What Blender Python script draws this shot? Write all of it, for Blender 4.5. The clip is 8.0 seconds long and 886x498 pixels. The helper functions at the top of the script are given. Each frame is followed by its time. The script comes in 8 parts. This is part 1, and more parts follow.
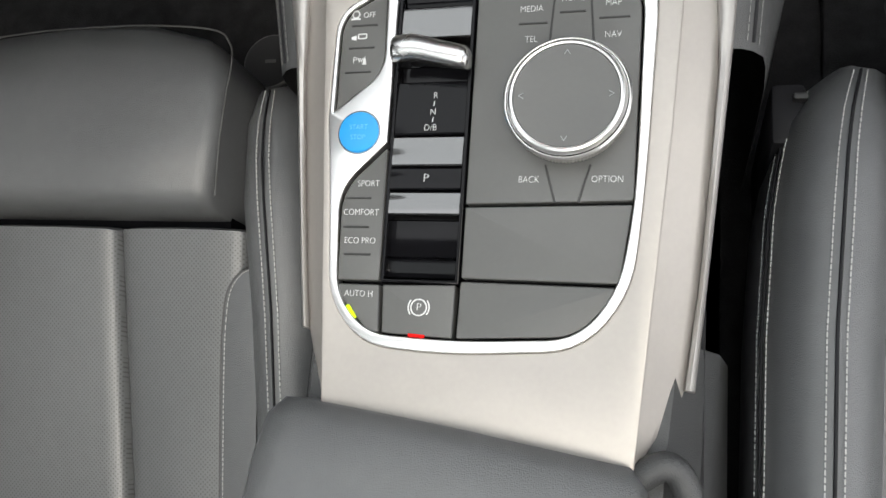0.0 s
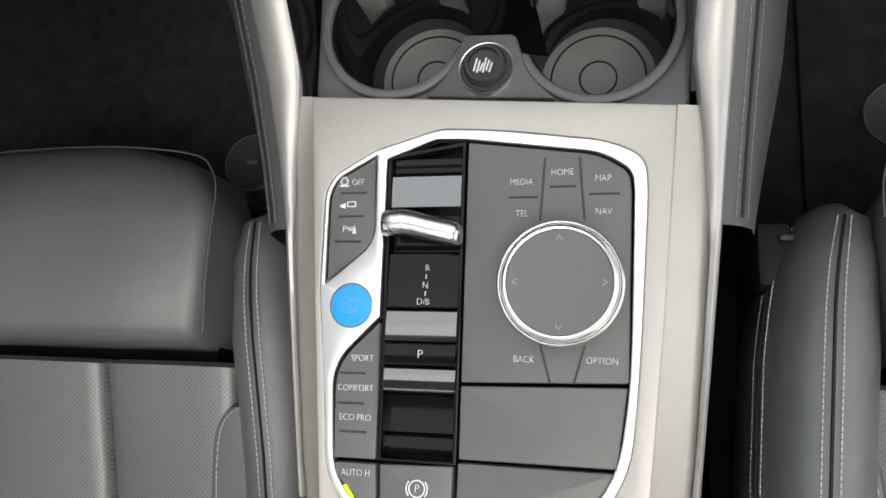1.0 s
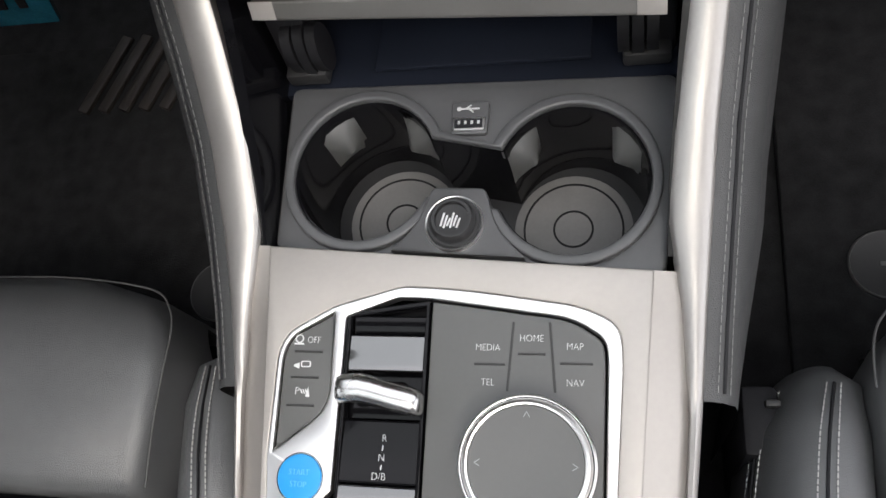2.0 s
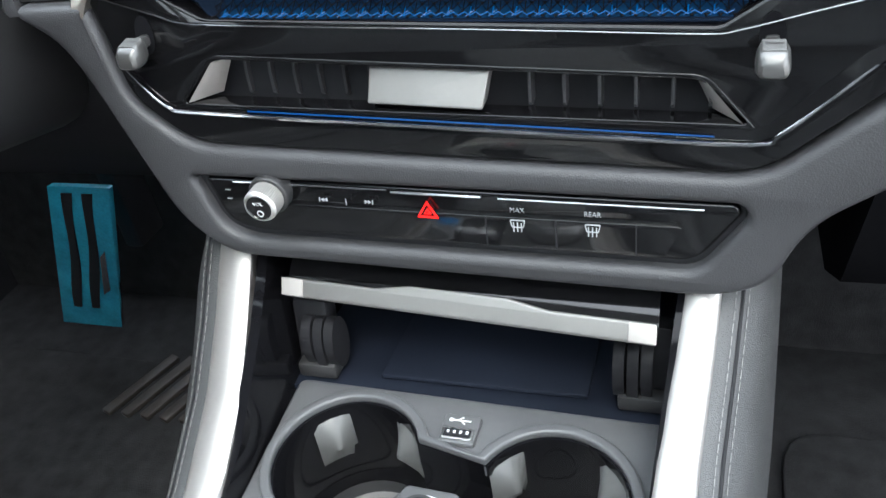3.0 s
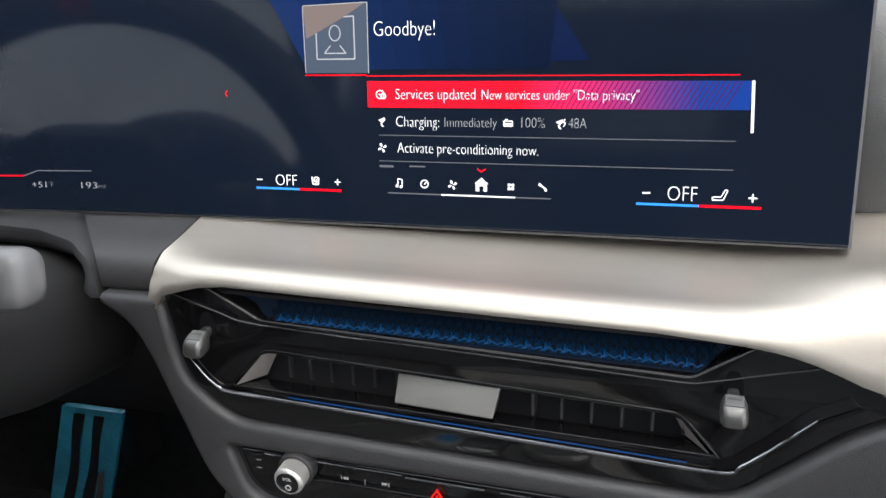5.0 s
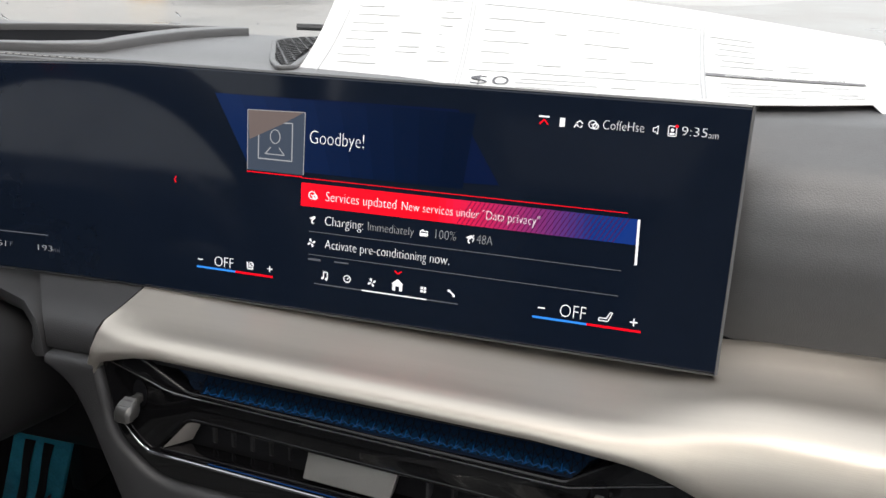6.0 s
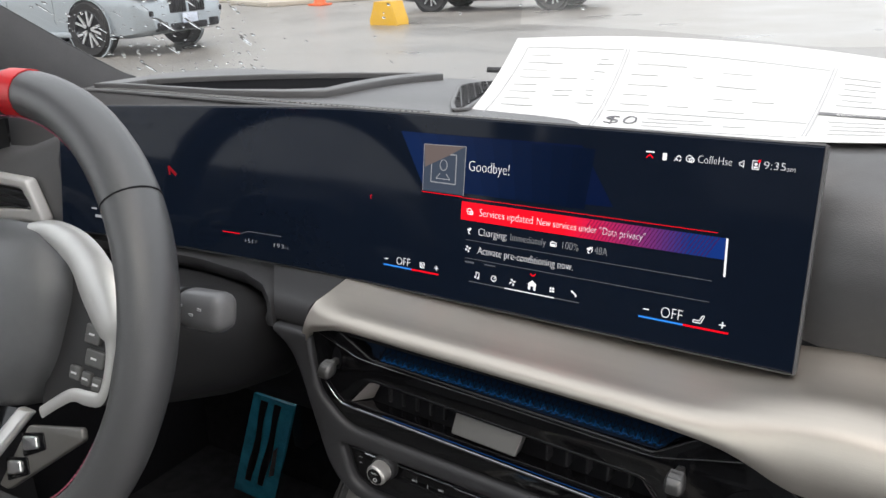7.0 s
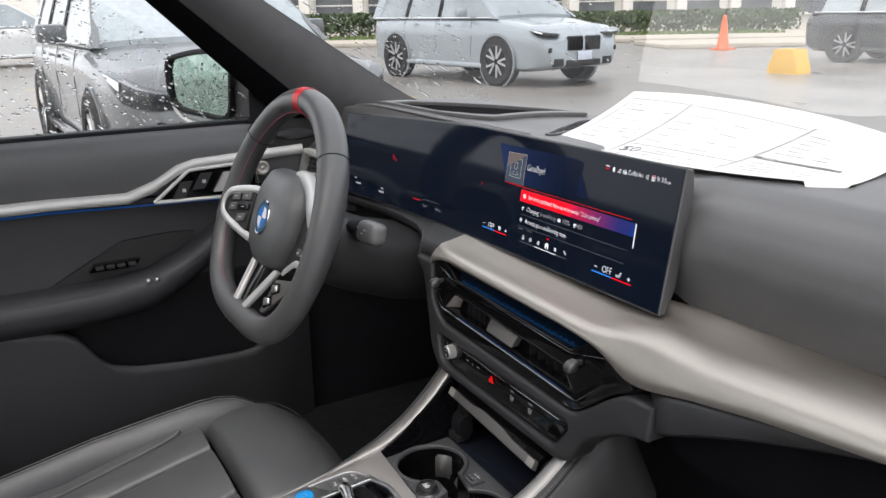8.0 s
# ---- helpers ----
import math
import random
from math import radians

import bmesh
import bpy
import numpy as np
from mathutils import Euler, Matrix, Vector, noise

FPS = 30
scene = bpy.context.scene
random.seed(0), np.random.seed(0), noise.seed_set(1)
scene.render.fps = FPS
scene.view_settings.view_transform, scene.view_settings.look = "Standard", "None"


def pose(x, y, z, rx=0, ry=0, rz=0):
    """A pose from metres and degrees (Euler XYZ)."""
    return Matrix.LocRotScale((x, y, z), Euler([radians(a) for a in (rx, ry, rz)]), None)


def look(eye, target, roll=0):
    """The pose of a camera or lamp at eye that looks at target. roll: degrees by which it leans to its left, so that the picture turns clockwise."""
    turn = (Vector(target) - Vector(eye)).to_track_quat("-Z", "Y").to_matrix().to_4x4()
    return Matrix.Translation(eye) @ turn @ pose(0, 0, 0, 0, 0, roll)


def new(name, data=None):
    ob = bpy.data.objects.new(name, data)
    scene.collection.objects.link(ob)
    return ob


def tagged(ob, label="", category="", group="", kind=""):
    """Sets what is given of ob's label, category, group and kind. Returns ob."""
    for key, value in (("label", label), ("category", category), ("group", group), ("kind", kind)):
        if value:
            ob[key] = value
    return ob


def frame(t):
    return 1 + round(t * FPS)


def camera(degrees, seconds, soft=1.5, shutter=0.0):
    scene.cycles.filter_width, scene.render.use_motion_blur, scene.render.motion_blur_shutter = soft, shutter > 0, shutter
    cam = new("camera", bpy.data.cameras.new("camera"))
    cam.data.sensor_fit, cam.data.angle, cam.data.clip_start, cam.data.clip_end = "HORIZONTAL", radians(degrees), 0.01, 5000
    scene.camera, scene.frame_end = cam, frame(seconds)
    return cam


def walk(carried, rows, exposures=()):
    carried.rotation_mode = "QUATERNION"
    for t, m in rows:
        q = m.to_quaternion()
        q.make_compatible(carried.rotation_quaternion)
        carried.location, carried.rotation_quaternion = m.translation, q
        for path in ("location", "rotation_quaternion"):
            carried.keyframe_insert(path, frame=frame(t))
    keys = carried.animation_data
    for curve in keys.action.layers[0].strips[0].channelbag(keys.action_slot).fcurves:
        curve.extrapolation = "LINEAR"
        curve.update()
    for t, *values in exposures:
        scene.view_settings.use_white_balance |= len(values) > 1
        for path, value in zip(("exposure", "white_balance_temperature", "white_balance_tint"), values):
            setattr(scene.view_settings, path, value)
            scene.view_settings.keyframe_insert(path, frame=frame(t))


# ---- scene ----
# The camera and its walk
cam = camera(57.4, 8.0)
PATH = [
    (0, (0.087, 0.032, 1.077), (-0.458, 0.488, -0.792), -46.9),
    (0.5, (0.077, 0.074, 1.086), (-0.432, 0.545, -0.79), -45.0),
    (1, (0.078, 0.116, 1.099), (-0.412, 0.573, -0.786), -45.5),
    (1.2, (0.08, 0.123, 1.102), (-0.401, 0.584, -0.784), -44.9),
    (2.3, (0.084, 0.158, 1.070), (-0.354, 1.040, -0.672), -23.6),
    (2.5, (0.083, 0.151, 1.065), (-0.335, 1.194, -0.589), -17.7),
    (3, (0.112, 0.095, 1.038), (-0.476, 1.619, -0.112), -9.4),
    (3.5, (0.128, 0.071, 1.010), (-0.537, 1.824, 0.313), -4.3),
    (4, (0.135, 0.080, 1.010), (-0.558, 1.845, 0.374), -4.8),
    (4.5, (0.116, 0.082, 1.074), (-0.509, 1.833, 0.338), -5.8),
    (4.7, (0.104, 0.066, 1.096), (-0.478, 1.824, 0.339), -5.0),
    (5.8, (0.137, 0.059, 1.173), (-0.384, 1.841, 0.430), 0.3),
    (6, (0.153, 0.055, 1.182), (-0.372, 1.839, 0.446), 1.1),
    (6.5, (0.179, 0.035, 1.204), (-0.488, 1.771, 0.470), 0.4),
    (7, (0.250, -0.027, 1.215), (-0.781, 1.546, 0.535), -2.4),
    (7.2, (0.314, -0.062, 1.215), (-0.886, 1.417, 0.600), -2.6),
    (7.5, (0.433, -0.099, 1.233), (-0.972, 1.189, 0.627), -3.3),
    (7.8, (0.594, -0.101, 1.238), (-0.986, 0.998, 0.680), -1.6),
    (8, (0.711, -0.077, 1.247), (-0.955, 0.872, 0.680), -1.0),
]
walk(cam, [(t, look(eye, target, roll)) for t, eye, target, roll in PATH],
     exposures=[(0.0, 0.94, 6750, 11), (1.2, 0.86, 6700, 11), (2.5, 1.12, 6450, 16), (3.0, 2.33, 6050, 8), (3.5, 2.82, 5950, 5), (4.1, 2.52, 6050, 8), (4.7, 1.68, 6350, 11), (5.8, 0.68, 6700, 13), (6.5, 0.45, 6650, 13), (8.0, 0.45, 6600, 15)])

# World, sun and large lights: a bright overcast sky after rain
world = bpy.data.worlds.new("overcast_sky")
world.use_nodes = True
scene.world = world
wn = world.node_tree.nodes
sky = wn.new("ShaderNodeTexSky")
sky.sky_type, sky.sun_disc = "NISHITA", False
sky.sun_elevation, sky.sun_rotation = radians(52), radians(150)
sky.air_density, sky.dust_density, sky.ozone_density = 1.2, 6.0, 1.0
soft_sky = wn.new("ShaderNodeMixRGB")
soft_sky.inputs[0].default_value = 0.75
soft_sky.inputs[2].default_value = (11.0, 11.4, 11.8, 1)
world.node_tree.links.new(sky.outputs[0], soft_sky.inputs[1])
world.node_tree.links.new(soft_sky.outputs[0], wn["Background"].inputs[0])
wn["Background"].inputs[1].default_value = 0.15
sun = new("sun", bpy.data.lights.new("sun", "SUN"))
sun.data.energy, sun.data.angle, sun.data.color = 1.0, radians(30), (1.0, 0.96, 0.9)
sun.matrix_world = look((3, -4, 8), (0, 0, 0))


# Materials
def node(nt, kind, **inputs):
    n = nt.nodes.new("ShaderNode" + kind)
    for key, value in inputs.items():
        n.inputs[key.replace("_", " ")].default_value = value
    return n


def surface(name, colour, rough=0.5, metal=0.0, var=0.12, scale=40.0, bump=0.0, grain=900.0, cells=False,
            coat=0.0, rough_var=0.08, spec=0.5, random_tint=0.0, stretch=None):
    """A procedural surface: two scales of colour variation, varied roughness and fine relief."""
    m = bpy.data.materials.new(name)
    m.use_nodes = True
    nt = m.node_tree
    b = nt.nodes["Principled BSDF"]
    link = nt.links.new
    co = node(nt, "TexCoord")
    src = co.outputs["Object"]
    if stretch:
        mp = node(nt, "Mapping")
        mp.inputs["Scale"].default_value = stretch
        link(src, mp.inputs[0])
        src = mp.outputs[0]
    big = node(nt, "TexNoise", Scale=scale, Detail=4.0)
    small = node(nt, "TexNoise", Scale=scale * 14, Detail=2.0)
    link(src, big.inputs["Vector"])
    link(src, small.inputs["Vector"])
    add = node(nt, "Math")
    add.operation = "MULTIPLY_ADD"
    link(small.outputs["Fac"], add.inputs[0])
    add.inputs[1].default_value = 0.4
    link(big.outputs["Fac"], add.inputs[2])
    ramp = node(nt, "MapRange")
    ramp.inputs["From Min"].default_value, ramp.inputs["From Max"].default_value = 0.4, 1.0
    ramp.inputs["To Min"].default_value, ramp.inputs["To Max"].default_value = 1 - var, 1 + var
    link(add.outputs[0], ramp.inputs[0])
    tone = node(nt, "MixRGB")
    tone.blend_type = "MULTIPLY"
    tone.inputs[0].default_value = 1.0
    tone.inputs[1].default_value = (*colour, 1)
    link(ramp.outputs[0], tone.inputs[2])
    out = tone.outputs[0]
    if random_tint:
        info = node(nt, "ObjectInfo")
        rr = node(nt, "MapRange")
        rr.inputs["To Min"].default_value, rr.inputs["To Max"].default_value = 1 - random_tint, 1 + random_tint
        link(info.outputs["Random"], rr.inputs[0])
        t2 = node(nt, "MixRGB")
        t2.blend_type = "MULTIPLY"
        t2.inputs[0].default_value = 1.0
        link(out, t2.inputs[1])
        link(rr.outputs[0], t2.inputs[2])
        out = t2.outputs[0]
    link(out, b.inputs["Base Color"])
    rv = node(nt, "MapRange")
    rv.inputs["To Min"].default_value, rv.inputs["To Max"].default_value = max(0.02, rough - rough_var), min(1, rough + rough_var)
    link(big.outputs["Fac"], rv.inputs[0])
    link(rv.outputs[0], b.inputs["Roughness"])
    b.inputs["Metallic"].default_value = metal
    b.inputs["Specular IOR Level"].default_value = spec
    b.inputs["Coat Weight"].default_value = coat
    b.inputs["Coat Roughness"].default_value = 0.05
    if bump:
        if cells:
            fine = node(nt, "TexVoronoi", Scale=grain)
            height = fine.outputs["Distance"]
        else:
            fine = node(nt, "TexNoise", Scale=grain, Detail=3.0)
            height = fine.outputs["Fac"]
        link(src, fine.inputs["Vector"])
        bp = node(nt, "Bump", Strength=bump, Distance=0.0006)
        link(height, bp.inputs["Height"])
        link(bp.outputs[0], b.inputs["Normal"])
    return m


def glow(name, colour, strength):
    m = bpy.data.materials.new(name)
    m.use_nodes = True
    b = m.node_tree.nodes["Principled BSDF"]
    b.inputs["Base Color"].default_value = (*[c * 0.2 for c in colour], 1)
    b.inputs["Emission Color"].default_value = (*colour, 1)
    b.inputs["Emission Strength"].default_value = strength
    b.inputs["Roughness"].default_value = 0.25
    b.inputs["Specular IOR Level"].default_value = 0.1
    return m


def pane_glass(name, tint=(0.93, 0.96, 0.95)):
    """Thin clear glass: see-through, with a gloss that grows towards grazing angles."""
    m = bpy.data.materials.new(name)
    m.use_nodes = True
    nt = m.node_tree
    nt.nodes.remove(nt.nodes["Principled BSDF"])
    clear = node(nt, "BsdfTransparent", Color=(*tint, 1))
    gloss = node(nt, "BsdfGlossy", Roughness=0.02)
    lw = node(nt, "LayerWeight", Blend=0.5)
    steep = node(nt, "Math")
    steep.operation = "POWER"
    steep.inputs[1].default_value = 4.0
    nt.links.new(lw.outputs["Facing"], steep.inputs[0])
    fr = node(nt, "MapRange")
    fr.inputs["To Min"].default_value, fr.inputs["To Max"].default_value = 0.07, 0.9
    nt.links.new(steep.outputs[0], fr.inputs[0])
    mix = node(nt, "MixShader")
    nt.links.new(fr.outputs[0], mix.inputs[0])
    nt.links.new(clear.outputs[0], mix.inputs[1])
    nt.links.new(gloss.outputs[0], mix.inputs[2])
    nt.links.new(mix.outputs[0], nt.nodes["Material Output"].inputs[0])
    return m


LEATHER = surface("black_leather", (0.090, 0.093, 0.096), 0.40, spec=0.85, var=0.15, scale=9, bump=0.35, grain=1500, cells=True)
SOFT = surface("grained_soft_plastic", (0.028, 0.028, 0.030), 0.48, var=0.12, scale=12, bump=0.22, grain=1300, cells=True)
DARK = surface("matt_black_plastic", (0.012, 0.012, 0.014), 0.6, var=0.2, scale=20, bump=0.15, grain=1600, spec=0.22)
RUBBER = surface("dark_rubber", (0.02, 0.02, 0.021), 0.5, var=0.15, scale=30, bump=0.1)
CARPET = surface("black_carpet", (0.016, 0.016, 0.017), 0.95, var=0.5, scale=60, bump=0.9, grain=700, spec=0.15)
PIPING = surface("dark_piping", (0.07, 0.07, 0.07), 0.7, var=0.2, scale=200)
# Gloss black with its index raised, to put a bright sky reflection into chosen blocks
BLOCK = surface("gloss_black_sky_bright", (0.012, 0.012, 0.012), 0.06, var=0.2, scale=30, rough_var=0.02)
BLOCK.node_tree.nodes["Principled BSDF"].inputs["IOR"].default_value = 2.3
PIANO = surface("piano_black", (0.004, 0.004, 0.0045), 0.07, var=0.2, scale=30, rough_var=0.03, coat=0.08, spec=0.4)
GLASS_BLACK = surface("black_display_glass", (0.003, 0.005, 0.011), 0.07, var=0.2, scale=8, rough_var=0.02, spec=0.19)
lit_glass = GLASS_BLACK.node_tree.nodes["Principled BSDF"]
lit_glass.inputs["Emission Color"].default_value = (0.0045, 0.0078, 0.0135, 1)
lit_glass.inputs["Emission Strength"].default_value = 0.38
BUTTON = surface("grey_button_plastic", (0.095, 0.096, 0.094), 0.42, var=0.06, scale=30, bump=0.06, grain=2500)
SATIN = surface("satin_silver_trim", (0.40, 0.375, 0.350), 0.48, metal=0.55, var=0.06, scale=25, bump=0.05, grain=2500, rough_var=0.05)
DASH_SILVER = surface("brushed_silver_dash_trim", (0.46, 0.422, 0.375), 0.37, metal=0.90, var=0.05, scale=20, bump=0.06, grain=1800, stretch=(0.05, 1, 1), rough_var=0.04)
CHROME = surface("satin_chrome", (0.84, 0.83, 0.82), 0.30, metal=1.0, var=0.03, scale=40, rough_var=0.05)
BRIGHT = surface("bright_chrome", (0.86, 0.86, 0.87), 0.07, metal=1.0, var=0.03, scale=40, rough_var=0.02)
KNURL = surface("knurled_metal", (0.56, 0.55, 0.53), 0.32, metal=0.8, var=0.1, scale=60, bump=0.3, grain=1500, cells=True)
LETTER = surface("white_legend_paint", (0.62, 0.63, 0.63), 0.5, var=0.05, scale=60)
LEGEND_DIM = surface("pale_blue_legend", (0.18, 0.52, 0.80), 0.5, var=0.05, scale=60)
STITCH = surface("grey_thread", (0.42, 0.42, 0.41), 0.8, var=0.2, scale=300)
STITCH_DIM = surface("dark_grey_thread", (0.20, 0.20, 0.195), 0.8, var=0.2, scale=300)
STITCH_RED = surface("red_blue_thread", (0.36, 0.09, 0.14), 0.8, var=0.3, scale=300)
BLUE_BUTTON = surface("blue_button", (0.01, 0.27, 0.66), 0.3, var=0.05, scale=40)
HEADLINER = surface("grey_headliner_cloth", (0.42, 0.42, 0.42), 0.9, var=0.08, scale=30, bump=0.4, grain=1200)
FILM_BLUE = surface("blue_protective_film", (0.035, 0.32, 0.46), 0.22, metal=0.25, var=0.35, scale=25, coat=0.9)
PAPER = surface("white_paper", (0.64, 0.64, 0.63), 0.75, var=0.03, scale=20)
BLACK_INK = surface("black_printed_ink", (0.10, 0.10, 0.11), 0.7, var=0.1, scale=200)
INK = surface("printed_ink", (0.43, 0.43, 0.44), 0.8, var=0.1, scale=200)
RED_PAINT = surface("red_marker", (0.62, 0.01, 0.015), 0.4, var=0.08, scale=60)
SCREEN_WHITE = glow("screen_white", (0.9, 0.92, 0.95), 0.74)
SCREEN_GREY = glow("screen_grey", (0.45, 0.47, 0.5), 0.45)
SCREEN_DIM = glow("screen_dim", (0.2, 0.22, 0.26), 0.3)
SCREEN_RED = glow("screen_red", (0.85, 0.004, 0.015), 0.75)
SCREEN_CYAN = glow("screen_blue", (0.03, 0.25, 0.85), 0.7)
AMBIENT_BLUE = glow("ambient_blue", (0.008, 0.10, 0.40), 0.20)
AMBIENT_LOW = glow("ambient_blue_low", (0.008, 0.09, 0.34), 0.09)
AMBIENT_DIM = glow("ambient_blue_dim", (0.016, 0.046, 0.105), 0.032)
LED_RED = glow("led_red", (0.9, 0.012, 0.010), 0.62)
LED_GREEN = glow("led_green", (0.55, 0.8, 0.02), 0.8)
SKIN = surface("dash_skin", (0.088, 0.088, 0.090), 0.46, spec=0.7, var=0.10, scale=12, bump=0.18, grain=1200, cells=True)
DOOR_SKIN = surface("black_door_leather", (0.036, 0.036, 0.039), 0.45, var=0.12, scale=9, bump=0.3, grain=1400, cells=True)
FLANK = surface("black_console_leather", (0.048, 0.049, 0.050), 0.45, var=0.15, scale=9, bump=0.35, grain=1500, cells=True)
RAIL_SILVER = surface("pale_silver_rail", (0.38, 0.365, 0.35), 0.40, metal=0.72, var=0.05, scale=25, bump=0.05, grain=2500)
RIM_LEATHER = surface("smooth_rim_leather", (0.070, 0.071, 0.073), 0.40, spec=0.8, var=0.08, scale=14, bump=0.2, grain=1600, cells=True)
DOOR_SILVER = surface("pale_silver_door_trim", (0.64, 0.63, 0.61), 0.42, metal=0.35, var=0.05, scale=25)
WHEEL_SILVER = surface("painted_silver_spoke", (0.60, 0.60, 0.59), 0.36, metal=0.45, var=0.04, scale=40)
CUP_MAT = surface("grey_rubber_mat", (0.19, 0.185, 0.18), 0.6, var=0.12, scale=40, bump=0.1)
BIN_RUBBER = surface("dark_tray_rubber", (0.007, 0.010, 0.019), 0.7, var=0.15, scale=30, spec=0.25)
LEVER_SILVER = surface("satin_lever_metal", (0.58, 0.575, 0.57), 0.26, metal=1.0, var=0.03, scale=40)
STALK = surface("satin_grey_plastic", (0.15, 0.15, 0.153), 0.34, var=0.08, scale=40)
PLATE_SILVER = surface("pale_silver_plate", (0.19, 0.184, 0.175), 0.42, metal=0.60, var=0.05, scale=40)
TAB_KNURL = surface("grey_knurled_grip", (0.17, 0.168, 0.165), 0.4, metal=0.6, var=0.1, scale=60, bump=0.3, grain=1500, cells=True)
LINE_CHROME = surface("dim_chrome_line", (0.33, 0.33, 0.34), 0.16, metal=1.0, var=0.04, scale=40)
TAB_SILVER = surface("grey_silver_lever", (0.125, 0.123, 0.12), 0.35, metal=0.75, var=0.06, scale=60)
GLOSS_DARK = surface("black_gloss_key", (0.005, 0.005, 0.006), 0.08, var=0.2, scale=30, rough_var=0.03, spec=0.16)
# Also carries painted shade: glove box, seat gap, projector opening
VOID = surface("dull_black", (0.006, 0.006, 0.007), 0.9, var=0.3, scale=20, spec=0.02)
DECK_GREY = surface("glossy_dark_plastic", (0.085, 0.086, 0.089), 0.34, var=0.12, scale=20, bump=0.05, grain=2000)
LEGEND_GREY = surface("dim_grey_legend", (0.30, 0.31, 0.32), 0.5, var=0.05, scale=60)
WINDSCREEN = pane_glass("windscreen_glass")


# Builders
PLACE = {}


def thing(name, at, label, category, group="", kind=""):
    ob = new(name)
    ob.location = at
    ob.empty_display_size = 0.05
    PLACE[ob.name] = Matrix.Translation(at)
    return tagged(ob, label, category, group, kind)


def finish(ob, parent=None, label=""):
    if parent is not None:
        ob.parent = parent
        if parent.name in PLACE:
            ob.matrix_parent_inverse = PLACE[parent.name].inverted()
    if label:
        tagged(ob, label)
    return ob


def part(name, bm, material, parent=None, label="", smooth=40, fix=True):
    """Links a bmesh as one mesh object, under a thing or under a part."""
    if fix:
        bmesh.ops.recalc_face_normals(bm, faces=bm.faces)
    me = bpy.data.meshes.new(name)
    bm.to_mesh(me)
    bm.free()
    if smooth:
        me.polygons.foreach_set("use_smooth", [True] * len(me.polygons))
        me.set_sharp_from_angle(angle=radians(smooth))
    me.materials.append(material)
    return finish(new(name, me), parent, label)


def join(*bms):
    out = bmesh.new()
    for bm in bms:
        me = bpy.data.meshes.new("t")
        bm.to_mesh(me)
        bm.free()
        out.from_mesh(me)
        bpy.data.meshes.remove(me)
    return out


def box(c, s, m=None, bevel=0.0, seg=2):
    bm = bmesh.new()
    bmesh.ops.create_cube(bm, size=1.0)
    bmesh.ops.scale(bm, vec=s, verts=bm.verts)
    if bevel:
        bmesh.ops.bevel(bm, geom=bm.edges[:], offset=bevel, segments=seg, profile=0.5, affect="EDGES")
    bmesh.ops.transform(bm, matrix=Matrix.Translation(c) @ (m or Matrix()), verts=bm.verts)
    return bm


def loft(rings, closed=True, caps=True, loop=False):
    """A skin over rings of equally many points."""
    bm = bmesh.new()
    vs = [[bm.verts.new(p) for p in r] for r in rings]
    n = len(rings[0])
    pairs = list(zip(vs, vs[1:])) + ([(vs[-1], vs[0])] if loop else [])
    for a, b in pairs:
        for i in range(n if closed else n - 1):
            j = (i + 1) % n
            bm.faces.new((a[i], a[j], b[j], b[i]))
    if caps and closed and not loop:
        bm.faces.new(vs[0][::-1])
        bm.faces.new(vs[-1])
    return bm


def sheet(f, nu, nv, thick=0.0):
    """A grid over f(u, v), u and v from 0 to 1, given a thickness."""
    bm = loft([[f(i / nu, j / nv) for j in range(nv + 1)] for i in range(nu + 1)], closed=False, caps=False)
    if thick:
        bmesh.ops.recalc_face_normals(bm, faces=bm.faces)
        bmesh.ops.solidify(bm, geom=bm.faces[:], thickness=thick)
    return bm


def tube(points, r, n=10, loop=False, flat=1.0, up=(0, 0, 1)):
    """A round bar along points; r may be one radius or one a point."""
    pts = [Vector(p) for p in points]
    k = len(pts)
    rs = r if isinstance(r, (list, tuple)) else [r] * k
    rings = []
    for i, p in enumerate(pts):
        a = pts[(i - 1) % k] if (loop or i) else p
        b = pts[(i + 1) % k] if (loop or i < k - 1) else p
        d = (b - a).normalized()
        s = d.cross(Vector(up))
        if s.length < 1e-4:
            s = d.cross(Vector((1, 0, 0)))
        s.normalize()
        w = s.cross(d).normalized()
        rings.append([p + s * (rs[i] * math.cos(q)) + w * (rs[i] * flat * math.sin(q)) for q in [math.tau * j / n for j in range(n)]])
    return loft(rings, loop=loop)


def lathe(profile, m, n=32):
    """Turns (radius, height) pairs round the local z axis of m."""
    return loft([[m @ Vector((r * math.cos(q), r * math.sin(q), h)) for r, h in profile] for q in [math.tau * i / n for i in range(n)]],
                closed=False, caps=False, loop=True)


def rnd(points, r, seg=5):
    """Rounds the corners of a 2D outline; r is one radius or one a corner."""
    out, n = [], len(points)
    rs = r if isinstance(r, (list, tuple)) else [r] * n
    for i, p in enumerate(points):
        p = Vector(p)
        a, b = Vector(points[i - 1]) - p, Vector(points[(i + 1) % n]) - p
        cut = min(rs[i], a.length * 0.49, b.length * 0.49)
        if cut < 1e-6:
            out.append(tuple(p))
            continue
        s, e = p + a.normalized() * cut, p + b.normalized() * cut
        for k in range(seg + 1):
            t = k / seg
            out.append(tuple(s * (1 - t) ** 2 + p * 2 * t * (1 - t) + e * t * t))
    return out


def curve_mesh(data):
    ob = bpy.data.objects.new("t", data)
    scene.collection.objects.link(ob)
    me = bpy.data.meshes.new_from_object(ob.evaluated_get(bpy.context.evaluated_depsgraph_get()))
    bpy.data.objects.remove(ob)
    bpy.data.curves.remove(data)
    return me


